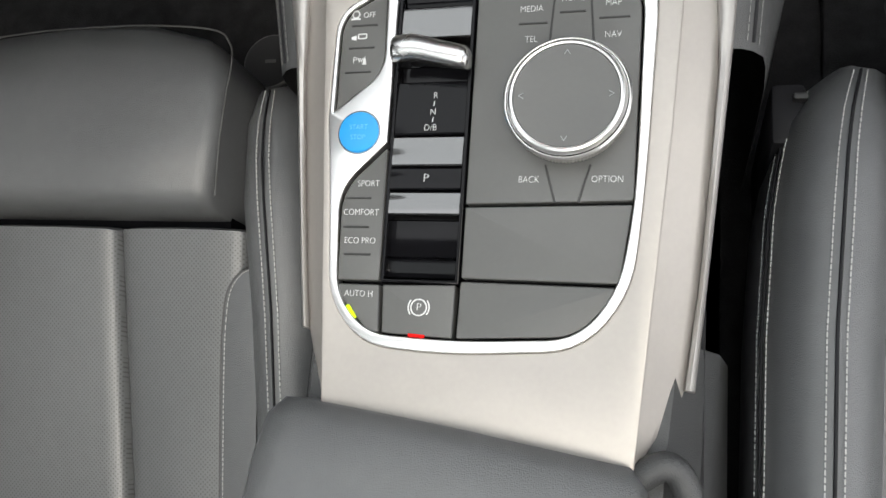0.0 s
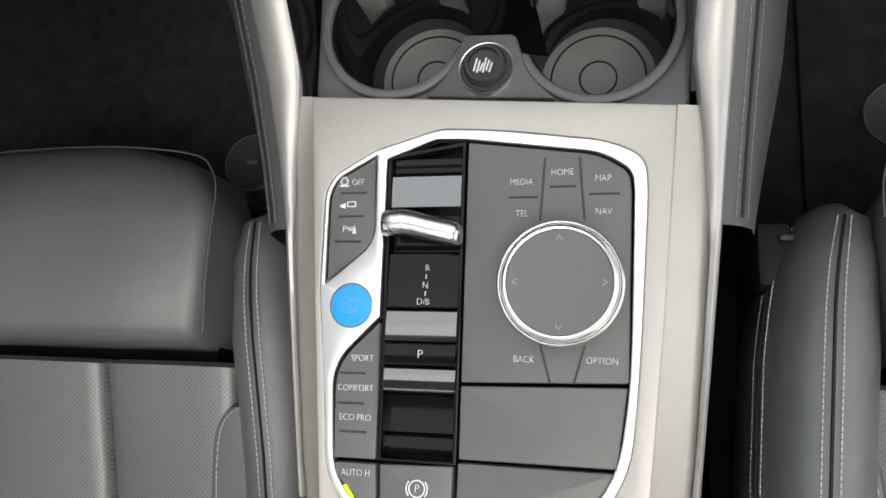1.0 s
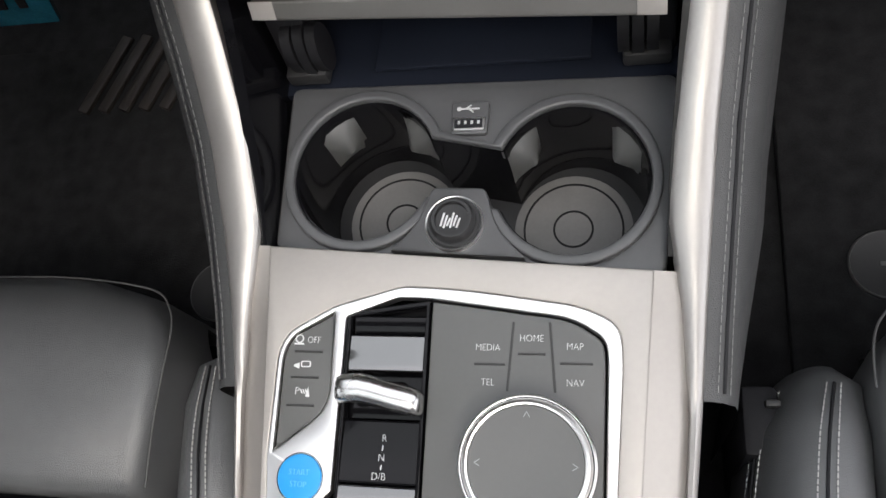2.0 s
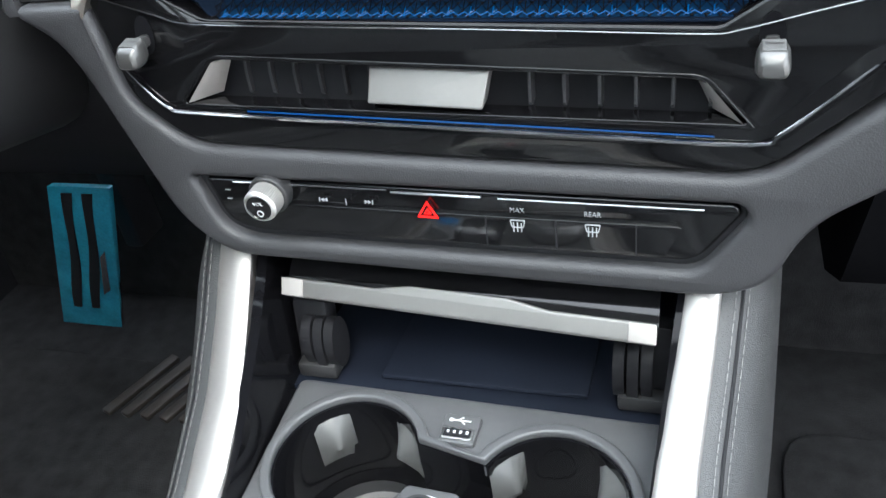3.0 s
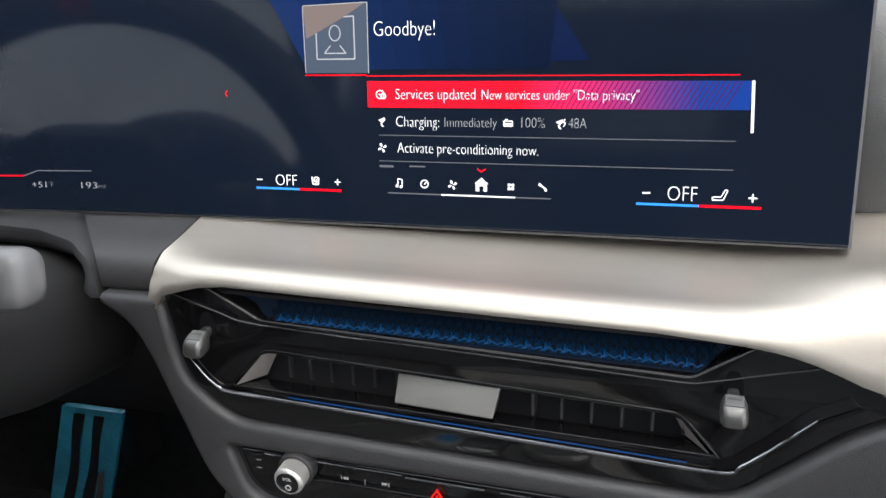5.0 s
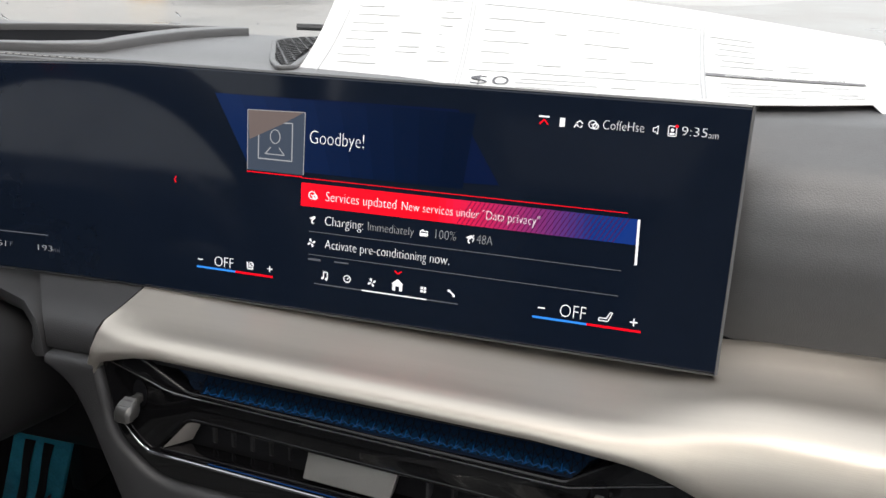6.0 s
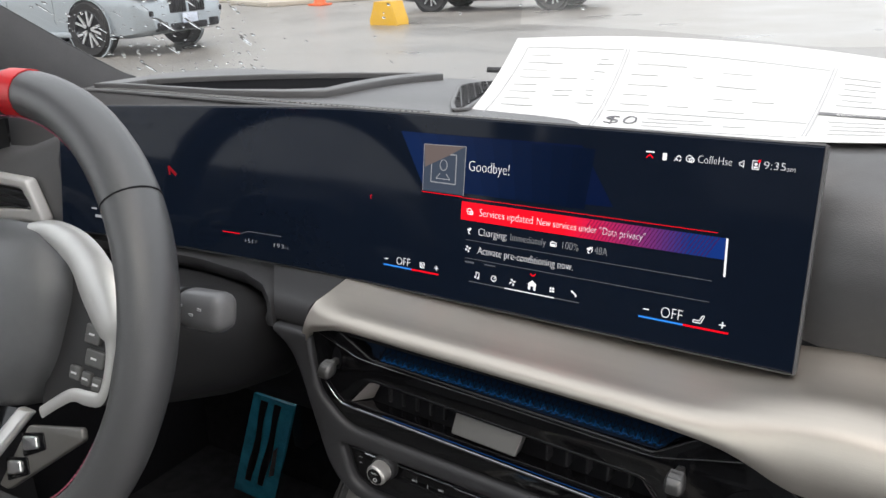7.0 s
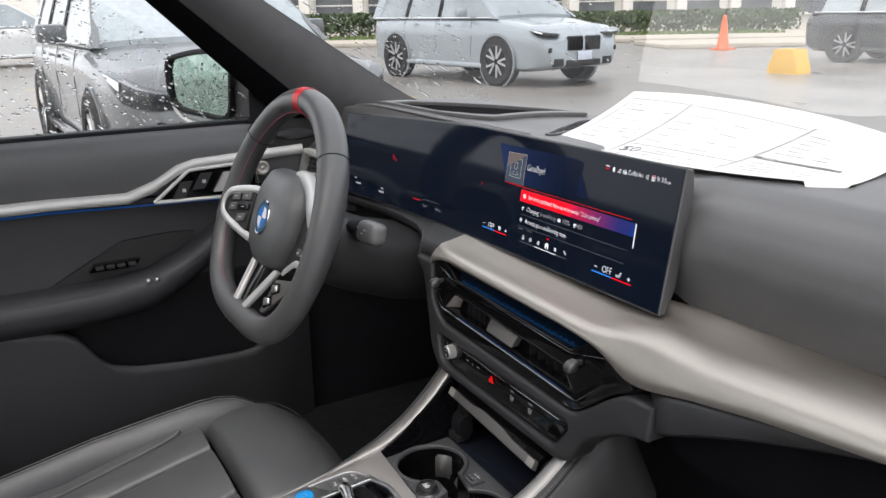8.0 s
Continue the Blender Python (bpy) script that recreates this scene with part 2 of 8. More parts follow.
def plate(outlines, f, depth, bevel=0.0, back=0.0):
    """A plate with rounded edges: the first outline, less the others, from height back up to back + depth; f(u, v, w) gives its place."""
    data = bpy.data.curves.new("t", "CURVE")
    data.dimensions, data.fill_mode = "2D", "BOTH"
    data.extrude, data.bevel_depth, data.bevel_resolution = max(depth / 2 - bevel, 0.00005), bevel, 2
    data.offset = -bevel
    for o in outlines:
        s = data.splines.new("POLY")
        s.points.add(len(o) - 1)
        for q, p in zip(s.points, o):
            q.co = (p[0], p[1], 0, 1)
        s.use_cyclic_u = True
    me = curve_mesh(data)
    for v in me.vertices:
        v.co = f(v.co.x, v.co.y, v.co.z + depth / 2 + back)
    bm = bmesh.new()
    bm.from_mesh(me)
    bpy.data.meshes.remove(me)
    bmesh.ops.remove_doubles(bm, verts=bm.verts, dist=1e-6)
    return bm


def text(body, f, u, v, size, depth=0.0003, back=0.0002, align="CENTER", squeeze=1.0):
    """Lettering with its baseline's middle (or left end) at u, v of the surface f."""
    data = bpy.data.curves.new("t", "FONT")
    data.body, data.size, data.align_x, data.align_y = body, size, align, "CENTER"
    data.extrude, data.resolution_u, data.offset = depth / 2, 3, -0.022 * size
    me = curve_mesh(data)
    for p in me.vertices:
        p.co = f(u + p.co.x * squeeze, v + p.co.y, p.co.z + back + depth / 2)
    bm = bmesh.new()
    bm.from_mesh(me)
    bpy.data.meshes.remove(me)
    return bm


def strip(f, a, b, w, depth=0.0003, back=0.0002):
    """A thin straight bar on a surface f from a to b, w wide."""
    a, b = Vector(a), Vector(b)
    s = (b - a).normalized() * (w / 2)
    s = Vector((-s.y, s.x))
    return plate([[tuple(a + s), tuple(a - s), tuple(b - s), tuple(b + s)]], f, depth, 0, back)


def ring2(cx, cy, r, n=28, ry=None):
    ry = ry or r
    return [(cx + r * math.cos(math.tau * i / n), cy + ry * math.sin(math.tau * i / n)) for i in range(n)]


def thread(path, step=0.0042, r=0.0004, gap=0.35):
    """Stitches along a path: short raised bars."""
    out = bmesh.new()
    pts = [Vector(p) for p in path]
    acc, rest = [], 0.0
    for a, b in zip(pts, pts[1:]):
        d = (b - a)
        n = max(1, int(d.length / step))
        for i in range(n):
            acc.append((a + d * (i / n), a + d * ((i + 1 - gap) / n)))
    vs, fs = [], []
    for a, b in acc:
        d = (b - a).normalized()
        s = d.orthogonal().normalized()
        w = d.cross(s)
        k = len(vs)
        for p in (a, b):
            for q in (s, w, -s, -w):
                vs.append(p + q * r)
        fs += [(k, k + 1, k + 5, k + 4), (k + 1, k + 2, k + 6, k + 5), (k + 2, k + 3, k + 7, k + 6), (k + 3, k, k + 4, k + 7), (k, k + 3, k + 2, k + 1), (k + 4, k + 5, k + 6, k + 7)]
    me = bpy.data.meshes.new("t")
    me.from_pydata(vs, [], fs)
    out.from_mesh(me)
    bpy.data.meshes.remove(me)
    return out


def smooth_line(points, n=5):
    """Points along a soft curve through the given ones."""
    out = []
    for i in range(len(points) - 1):
        a, b, c, d = (Vector(points[max(0, min(len(points) - 1, i + j))]) for j in (-1, 0, 1, 2))
        for k in range(n):
            t = k / n
            out.append(0.5 * (2 * b + (c - a) * t + (2 * a - 5 * b + 4 * c - d) * t * t + (3 * b - a - 3 * c + d) * t ** 3))
    return out + [Vector(points[-1])]


# The centre console
def CON(u, v, w):
    """The console's upper face: u to the right, v forward, w up from it."""
    return Vector((u, v - 0.075 * w, 0.716 + 0.075 * (v - 0.154) + w))


console = thing("centre_console", (0, 0.16, 0.44), "grey and silver car centre console with gear lever and buttons", "centre console")

FRAME_OUT = rnd([(-0.024, 0.2695), (0.005, 0.268), (0.060, 0.2605), (0.0775, 0.252), (0.0785, 0.236), (0.0745, 0.150), (0.070, 0.103), (0.049, 0.0755),
                 (-0.014, 0.0705), (-0.056, 0.073), (-0.0755, 0.094), (-0.080, 0.149), (-0.0845, 0.188), (-0.0845, 0.238), (-0.080, 0.247), (-0.058, 0.2595)],
                [0.004, 0.03, 0.02, 0.012, 0.012, 0.03, 0.03, 0.02, 0.03, 0.02, 0.02, 0.02, 0.004, 0.012, 0.01, 0.004])
FRAME_IN = rnd([(-0.0515, 0.2545), (-0.026, 0.264), (-0.010, 0.2635), (0.057, 0.2548), (0.0712, 0.2455), (0.0722, 0.236), (0.0705, 0.144), (0.0645, 0.104), (0.047, 0.0805),
                (-0.011, 0.0768), (-0.055, 0.0787), (-0.072, 0.097), (-0.0752, 0.150), (-0.0515, 0.174)],
               [0.001, 0.002, 0.004, 0.02, 0.008, 0.01, 0.02, 0.02, 0.015, 0.02, 0.012, 0.02, 0.012, 0.001])
PAD_UP = rnd([(-0.0572, 0.2568), (-0.0560, 0.211), (-0.0818, 0.190), (-0.0822, 0.236), (-0.0785, 0.2448)], [0.001, 0.01, 0.001, 0.012, 0.008])

TRIM_L = [(-0.0965, 0.291), (-0.0875, 0.178), (-0.0755, 0.043)]
TRIM_R = [(0.0925, 0.2775), (0.086, 0.178), (0.073, 0.0225)]
part("trim_panel", plate([TRIM_L + TRIM_R[::-1], FRAME_OUT], CON, 0.008, 0.0012, -0.008), SATIN, console, "satin silver trim panel")
part("chrome_frame", plate([FRAME_OUT, FRAME_IN, PAD_UP], CON, 0.008, 0.0009, -0.0065), CHROME, console, "bright satin chrome frame")
part("recess_floor", plate([[(-0.080, 0.262), (0.074, 0.262), (0.074, 0.075), (-0.080, 0.075)]], CON, 0.004, 0, -0.016), DARK, console)


def inset(points, d):
    """The outline drawn in by d."""
    out, n = [], len(points)
    area = sum(points[i][0] * points[(i + 1) % n][1] - points[(i + 1) % n][0] * points[i][1] for i in range(n))
    k = d if area > 0 else -d
    for i in range(n):
        a, p, b = Vector(points[i - 1]), Vector(points[i]), Vector(points[(i + 1) % n])
        e1, e2 = (p - a).normalized(), (b - p).normalized()
        m = (Vector((-e1.y, e1.x)) + Vector((-e2.y, e2.x)))
        m = m / max(0.3, m.length_squared / 2)
        out.append(tuple(p + m * k))
    return out


def panel(name, pts, r, height=-0.0004, label=""):
    return part(name, plate([rnd(inset(pts, 0.0005), r)], CON, 0.009, 0.0008, height - 0.009), BUTTON, console, label)


controller_panel = panel("controller_panel", [(-0.0098, 0.2628), (0.056, 0.2545), (0.0705, 0.245), (0.0715, 0.236), (0.0702, 0.1445), (-0.0098, 0.1425)], [0.001, 0.02, 0.008, 0.01, 0.002, 0.001])
panel("blank_panel", [(-0.0098, 0.1418), (0.0698, 0.1437), (0.0650, 0.1060), (-0.0098, 0.1065)], 0.001)
panel("blank_panel", [(-0.0100, 0.1058), (0.0645, 0.1052), (0.0610, 0.098), (0.0465, 0.0812), (-0.0105, 0.0777)], [0.001, 0.002, 0.02, 0.012, 0.001])
brake_button = panel("parking_brake_button", [(-0.0115, 0.1040), (-0.0490, 0.1030), (-0.0478, 0.0790), (-0.0118, 0.0776)], 0.001)
auto_button = panel("auto_hold_button", [(-0.0500, 0.1030), (-0.0722, 0.1030), (-0.0715, 0.097), (-0.0550, 0.0793), (-0.0486, 0.0789)], [0.001, 0.001, 0.01, 0.01, 0.001])
mode_buttons = panel("drive_mode_buttons", [(-0.0512, 0.1725), (-0.0745, 0.1497), (-0.0728, 0.1040), (-0.0503, 0.1040)], [0.001, 0.012, 0.001, 0.001])
assist_buttons = part("assist_buttons", plate([inset(PAD_UP, 0.0006)], CON, 0.009, 0.0008, -0.0094), BUTTON, console)

# Legends
for who, items in ((controller_panel, [("MEDIA", 0.018, 0.2410), ("HOME", 0.038, 0.2455), ("MAP", 0.0575, 0.2420), ("TEL", 0.0185, 0.2252), ("NAV", 0.0578, 0.2258), ("BACK", 0.0208, 0.1548), ("OPTION", 0.0575, 0.1550)]),
                   (mode_buttons, [("SPORT", -0.0600, 0.1530), ("COMFORT", -0.0628, 0.1383), ("ECO PRO", -0.0622, 0.1240)]),
                   (auto_button, [("AUTO H", -0.0605, 0.0977)])):
    for word, u, v in items:
        part("lettering", text(word, CON, u, v, 0.0046, squeeze=0.86, back=-0.0004), LETTER, who, "white printed lettering")
part("lettering", text("OFF", CON, -0.0672, 0.2430, 0.0046, squeeze=0.86, back=-0.0004), LETTER, assist_buttons, "white printed lettering")
part("lettering", text("P", CON, -0.0733, 0.2185, 0.005, back=-0.0004), LETTER, assist_buttons, "white printed lettering")
icons = [strip(CON, (-0.0772, 0.2412), (-0.0722, 0.2412), 0.0008, back=-0.0004), plate([ring2(-0.0747, 0.2437, 0.0022, 16), ring2(-0.0747, 0.2437, 0.0016, 16)], CON, 0.0003, 0, -0.0004),
         plate([rnd([(-0.0727, 0.2300), (-0.0677, 0.2300), (-0.0677, 0.2330), (-0.0727, 0.2330)], 0.0008, 3), rnd([(-0.0722, 0.2305), (-0.0682, 0.2305), (-0.0682, 0.2325), (-0.0722, 0.2325)], 0.0006, 3)], CON, 0.0003, 0, -0.0004),
         plate([[(-0.0762, 0.2302), (-0.0735, 0.2292), (-0.0735, 0.2320), (-0.0762, 0.2312)]], CON, 0.0003, 0, -0.0004)]
for i in range(3):
    icons.append(strip(CON, (-0.0716 + i * 0.0012, 0.2195), (-0.0706 + i * 0.0012, 0.2175 + 0.0), 0.0005, back=-0.0004))
icons.append(plate([[(-0.0690, 0.2160), (-0.0668, 0.2160), (-0.0679, 0.2205)]], CON, 0.0003, 0, -0.0004))
part("symbols", join(*icons), LETTER, assist_buttons, "white printed symbols")
rule_dark = surface("engraved_line", (0.03, 0.03, 0.03), 0.5)
for who, rows in ((assist_buttons, [(-0.0765, -0.0622, 0.2375), (-0.0772, -0.0630, 0.2252), (-0.0780, -0.0640, 0.2120)]),
                  (mode_buttons, [(-0.0715, -0.0580, 0.1457), (-0.0715, -0.0580, 0.1310), (-0.0700, -0.0560, 0.1172)]),
                  (controller_panel, [(0.0120, 0.0262, 0.2335), (0.0320, 0.0445, 0.2385), (0.0510, 0.0655, 0.2345)])):
    for a, b, v in rows:
        part("ridge", tube([CON(a, v, -0.0004), CON(b, v, -0.0004)], 0.0006, 6), rule_dark, who)
for u0, u1 in ((0.0295, 0.0275), (0.0462, 0.0490)):
    part("ridge", tube([CON(u0, 0.2530, -0.0006), CON(u1, 0.2215, -0.0006)], 0.0007, 6), rule_dark, controller_panel)
for s in (-1, 1):
    part("ridge", tube([CON(0.039 + s * 0.0105, 0.162, -0.0006), CON(0.039 + s * 0.0055, 0.1440, -0.0006)], 0.0007, 6), rule_dark, controller_panel)
part("led", plate([rnd([(-0.0650, 0.0925), (-0.0605, 0.0862), (-0.0618, 0.0850), (-0.0668, 0.0915)], 0.0006, 3)], CON, 0.0006, 0, -0.0003), LED_GREEN, auto_button, "lit yellow-green indicator")
part("led", strip(CON, (-0.0335, 0.0789), (-0.0255, 0.0785), 0.0014, 0.0008, -0.0005), LED_RED, brake_button, "lit red indicator")
part("symbol", join(plate([ring2(-0.0292, 0.0922, 0.0042), ring2(-0.0292, 0.0922, 0.0036)], CON, 0.0003, 0, -0.0003), text("P", CON, -0.0292, 0.0922, 0.0052, back=-0.0004),
                    *[plate([[(-0.0292 + s * (0.0056 * math.cos(q)), 0.0922 + 0.0056 * math.sin(q)) for q in (-0.7, -0.35, 0, 0.35, 0.7)] + [(-0.0292 + s * (0.0050 * math.cos(q)), 0.0922 + 0.0050 * math.sin(q)) for q in (0.7, 0.35, 0, -0.35, -0.7)]], CON, 0.0003, 0, -0.0003) for s in (-1, 1)]),
     LETTER, brake_button, "white parking brake symbol")

# Start button
start = part("start_button", lathe([(0, 0.0012), (0.0085, 0.0016), (0.0104, 0.0012), (0.0108, 0.0004), (0.0108, -0.004)], Matrix.Translation(CON(-0.0668, 0.1792, 0.0012)) @ pose(0, 0, 0, 4.3), 40), BLUE_BUTTON, console, "bright blue round start button")
part("lettering", join(text("START", CON, -0.0668, 0.1815, 0.0038, squeeze=0.9, back=0.0027), text("STOP", CON, -0.0668, 0.1762, 0.0038, squeeze=0.9, back=0.0027)), LEGEND_DIM, start, "faint pale blue lettering")
part("groove_ring", lathe([(0.0108, 0.0), (0.0111, 0.0003), (0.0115, 0.0)], Matrix.Translation(CON(-0.0668, 0.1792, 0.0014)) @ pose(0, 0, 0, 4.3), 40), rule_dark, start)

# Gear selector slot
part("slot_liner", join(plate([[(-0.0515, 0.2570), (-0.0105, 0.2630), (-0.0105, 0.1040), (-0.0500, 0.1040)], [(-0.0495, 0.2550), (-0.0125, 0.2605), (-0.0125, 0.1055), (-0.0485, 0.1055)]], CON, 0.011, 0.0006, -0.0118),
                        box(CON(-0.031, 0.18, -0.0135), (0.040, 0.155, 0.003), pose(0, 0, 0, 4.3))), GLOSS_DARK, console, "glossy black selector slot")
for v0, v1, h0, h1 in ((0.1785, 0.2065, -0.0012, -0.0030), (0.1622, 0.1774, -0.0006, -0.0014), (0.1502, 0.1612, -0.0004, -0.0008), (0.1376, 0.1492, -0.0010, -0.0016), (0.1172, 0.1365, -0.0090, -0.0085), (0.1072, 0.1165, -0.0075, -0.0060), (0.2070, 0.2165, -0.0085, -0.0080), (0.2290, 0.2462, -0.0012, -0.0016), (0.2468, 0.2560, -0.0060, -0.0045)):
    ring = lambda u: [CON(u, v0, -0.011), CON(u, v0, h0 - 0.0006), CON(u, v0 + 0.0007, h0), CON(u, (v0 + v1) / 2, (h0 + h1) / 2 + 0.0005), CON(u, v1 - 0.0007, h1), CON(u, v1, h1 - 0.0006), CON(u, v1, -0.011)]
    # The material sets which blocks look sky-bright and which reflect dark
    block = part("gloss_block", loft([ring(-0.0487), ring(-0.0125)], closed=True), BLOCK if v0 in (0.1622, 0.1376, 0.2290) else GLOSS_DARK, console, smooth=25)
    if abs(v0 - 0.1502) < 1e-5:
        part("lettering", text("P", CON, -0.0302, 0.1556, 0.0062, back=-0.0003), LETTER, block, "white letter P")
    if abs(v0 - 0.1785) < 1e-5:
        for word, v in (("R", 0.1985), ("N", 0.1898), ("D/B", 0.1815)):
            part("lettering", text(word, CON, -0.0285 - (0.1985 - v) * 0.08, v, 0.0048, back=-0.0008 - (v - 0.1785) * 0.064 + 0.0004, squeeze=0.9), LETTER, block, "white gear lettering")
        for v in (0.1942, 0.1857):
            part("lettering", strip(CON, (-0.0288, v + 0.0012), (-0.0291, v - 0.0012), 0.0004, back=-0.0008 - (v - 0.1785) * 0.064 + 0.0005), LETTER, block)
lever = part("gear_lever", loft([[CON(u, vc + 0.82 * dv * k, h + 0.55 * dh * k) for dv, dh in ((-0.0075, -0.006), (-0.0085, 0.002), (-0.0065, 0.0085), (-0.002, 0.0110), (0.003, 0.0105), (0.0066, 0.0075), (0.0076, 0.001), (0.0068, -0.006))]
                                 for u, vc, h, k in ((-0.0502, 0.2190, 0.0075, 0.55), (-0.0495, 0.2195, 0.0080, 0.85), (-0.0475, 0.2198, 0.0082, 1.0), (-0.0440, 0.2200, 0.0084, 1.0), (-0.0385, 0.2203, 0.0084, 1.0), (-0.0330, 0.2192, 0.0080, 1.0), (-0.0250, 0.2172, 0.0074, 0.98), (-0.0150, 0.2152, 0.0066, 0.96), (-0.0118, 0.2146, 0.0060, 0.9), (-0.0102, 0.2142, 0.0052, 0.7), (-0.0096, 0.2140, 0.0046, 0.4))]), LEVER_SILVER, console, "satin silver gear lever", smooth=60)
part("stem", box(CON(-0.031, 0.2195, 0.000), (0.026, 0.008, 0.012), bevel=0.002), PIANO, lever)

# Rotary controller
KM = Matrix.Translation(CON(0.039, 0.1896, 0)) @ pose(0, 0, 0, 4.3)


def knurled(profile, m, n, bite):
    """Turns (radius, height, tooth) rows round the axis of m; teeth stand out by bite."""
    return loft([[m @ Vector(((r + (bite * k if i % 2 else 0)) * math.cos(q), (r + (bite * k if i % 2 else 0)) * math.sin(q), h)) for r, h, k in profile] for i, q in [(i, math.tau * i / n) for i in range(n)]],
                closed=False, caps=False, loop=True)


knob = part("rotary_controller", knurled([(0.0225, -0.002, 0), (0.0225, 0.0035, 0), (0.0270, 0.0045, 0), (0.0282, 0.0058, 0), (0.0282, 0.0062, 1), (0.0284, 0.0118, 1), (0.0284, 0.0122, 0), (0.0276, 0.0132, 0)], KM, 220, 0.0006), KNURL, console, "round knurled rotary controller with grey touch top", smooth=20)
part("ring", lathe([(0.0286, 0.0122), (0.0293, 0.0130), (0.0293, 0.0146), (0.0286, 0.0154), (0.0280, 0.0152), (0.0276, 0.0160), (0.0266, 0.0181), (0.0256, 0.0187), (0.0247, 0.0184), (0.0245, 0.0172)], KM, 96), CHROME, knob, "bright satin chrome ring", smooth=30)
part("ring_groove", lathe([(0.0283, 0.0148), (0.0281, 0.0155), (0.0277, 0.0158)], KM, 64), DARK, knob)
part("touch_top", lathe([(0.0246, 0.0170), (0.0243, 0.0180), (0.012, 0.0173), (0.0, 0.0170)], KM, 64), BUTTON, knob)
part("groove", lathe([(0.0226, 0.0005), (0.0222, 0.004), (0.0219, 0.0044)], KM, 48), DARK, knob)
for du, dv, a in ((0, 0.0205, 0), (0, -0.0205, 180), (-0.0205, 0, 90), (0.0205, 0, -90)):
    ca, sa = math.cos(radians(a)), math.sin(radians(a))
    pts = [(-0.0015, -0.0010), (0.0, 0.0014), (0.0015, -0.0010), (0.0012, -0.0012), (0.0, 0.0008), (-0.0012, -0.0012)]
    part("arrow", plate([[(0.039 + du + x * ca - y * sa, 0.1896 + dv + x * sa + y * ca) for x, y in pts]], CON, 0.0003, 0, 0.0181), LEGEND_GREY, knob)

# Rails along both sides, rising to the dashboard
RAIL = [(0.0630, 0.0935, 0.0985, 0.687), (0.110, 0.0992, 0.1030, 0.6935), (0.156, 0.1028, 0.1070, 0.7010), (0.215, 0.1065, 0.1120, 0.7110), (0.26, 0.1045, 0.1150, 0.7205), (0.30, 0.0990, 0.1180, 0.7330), (0.34, 0.1025, 0.1205, 0.7520), (0.375, 0.1075, 0.1240, 0.7760), (0.405, 0.1110, 0.1265, 0.8030), (0.44, 0.1130, 0.1280, 0.8300)]


def rail_at(y, s):
    for a, b in zip(RAIL, RAIL[1:]):
        if y <= b[0]:
            break
    k = (y - a[0]) / (b[0] - a[0])
    i, o, z = (a[j] + (b[j] - a[j]) * k for j in (1, 2, 3))
    if s < 0:
        add = -0.001 + 0.011 * max(0, min(1, (y - 0.22) / 0.18))
        i, o = i + add * 0.6, o + add
    return i * s, o * s, z


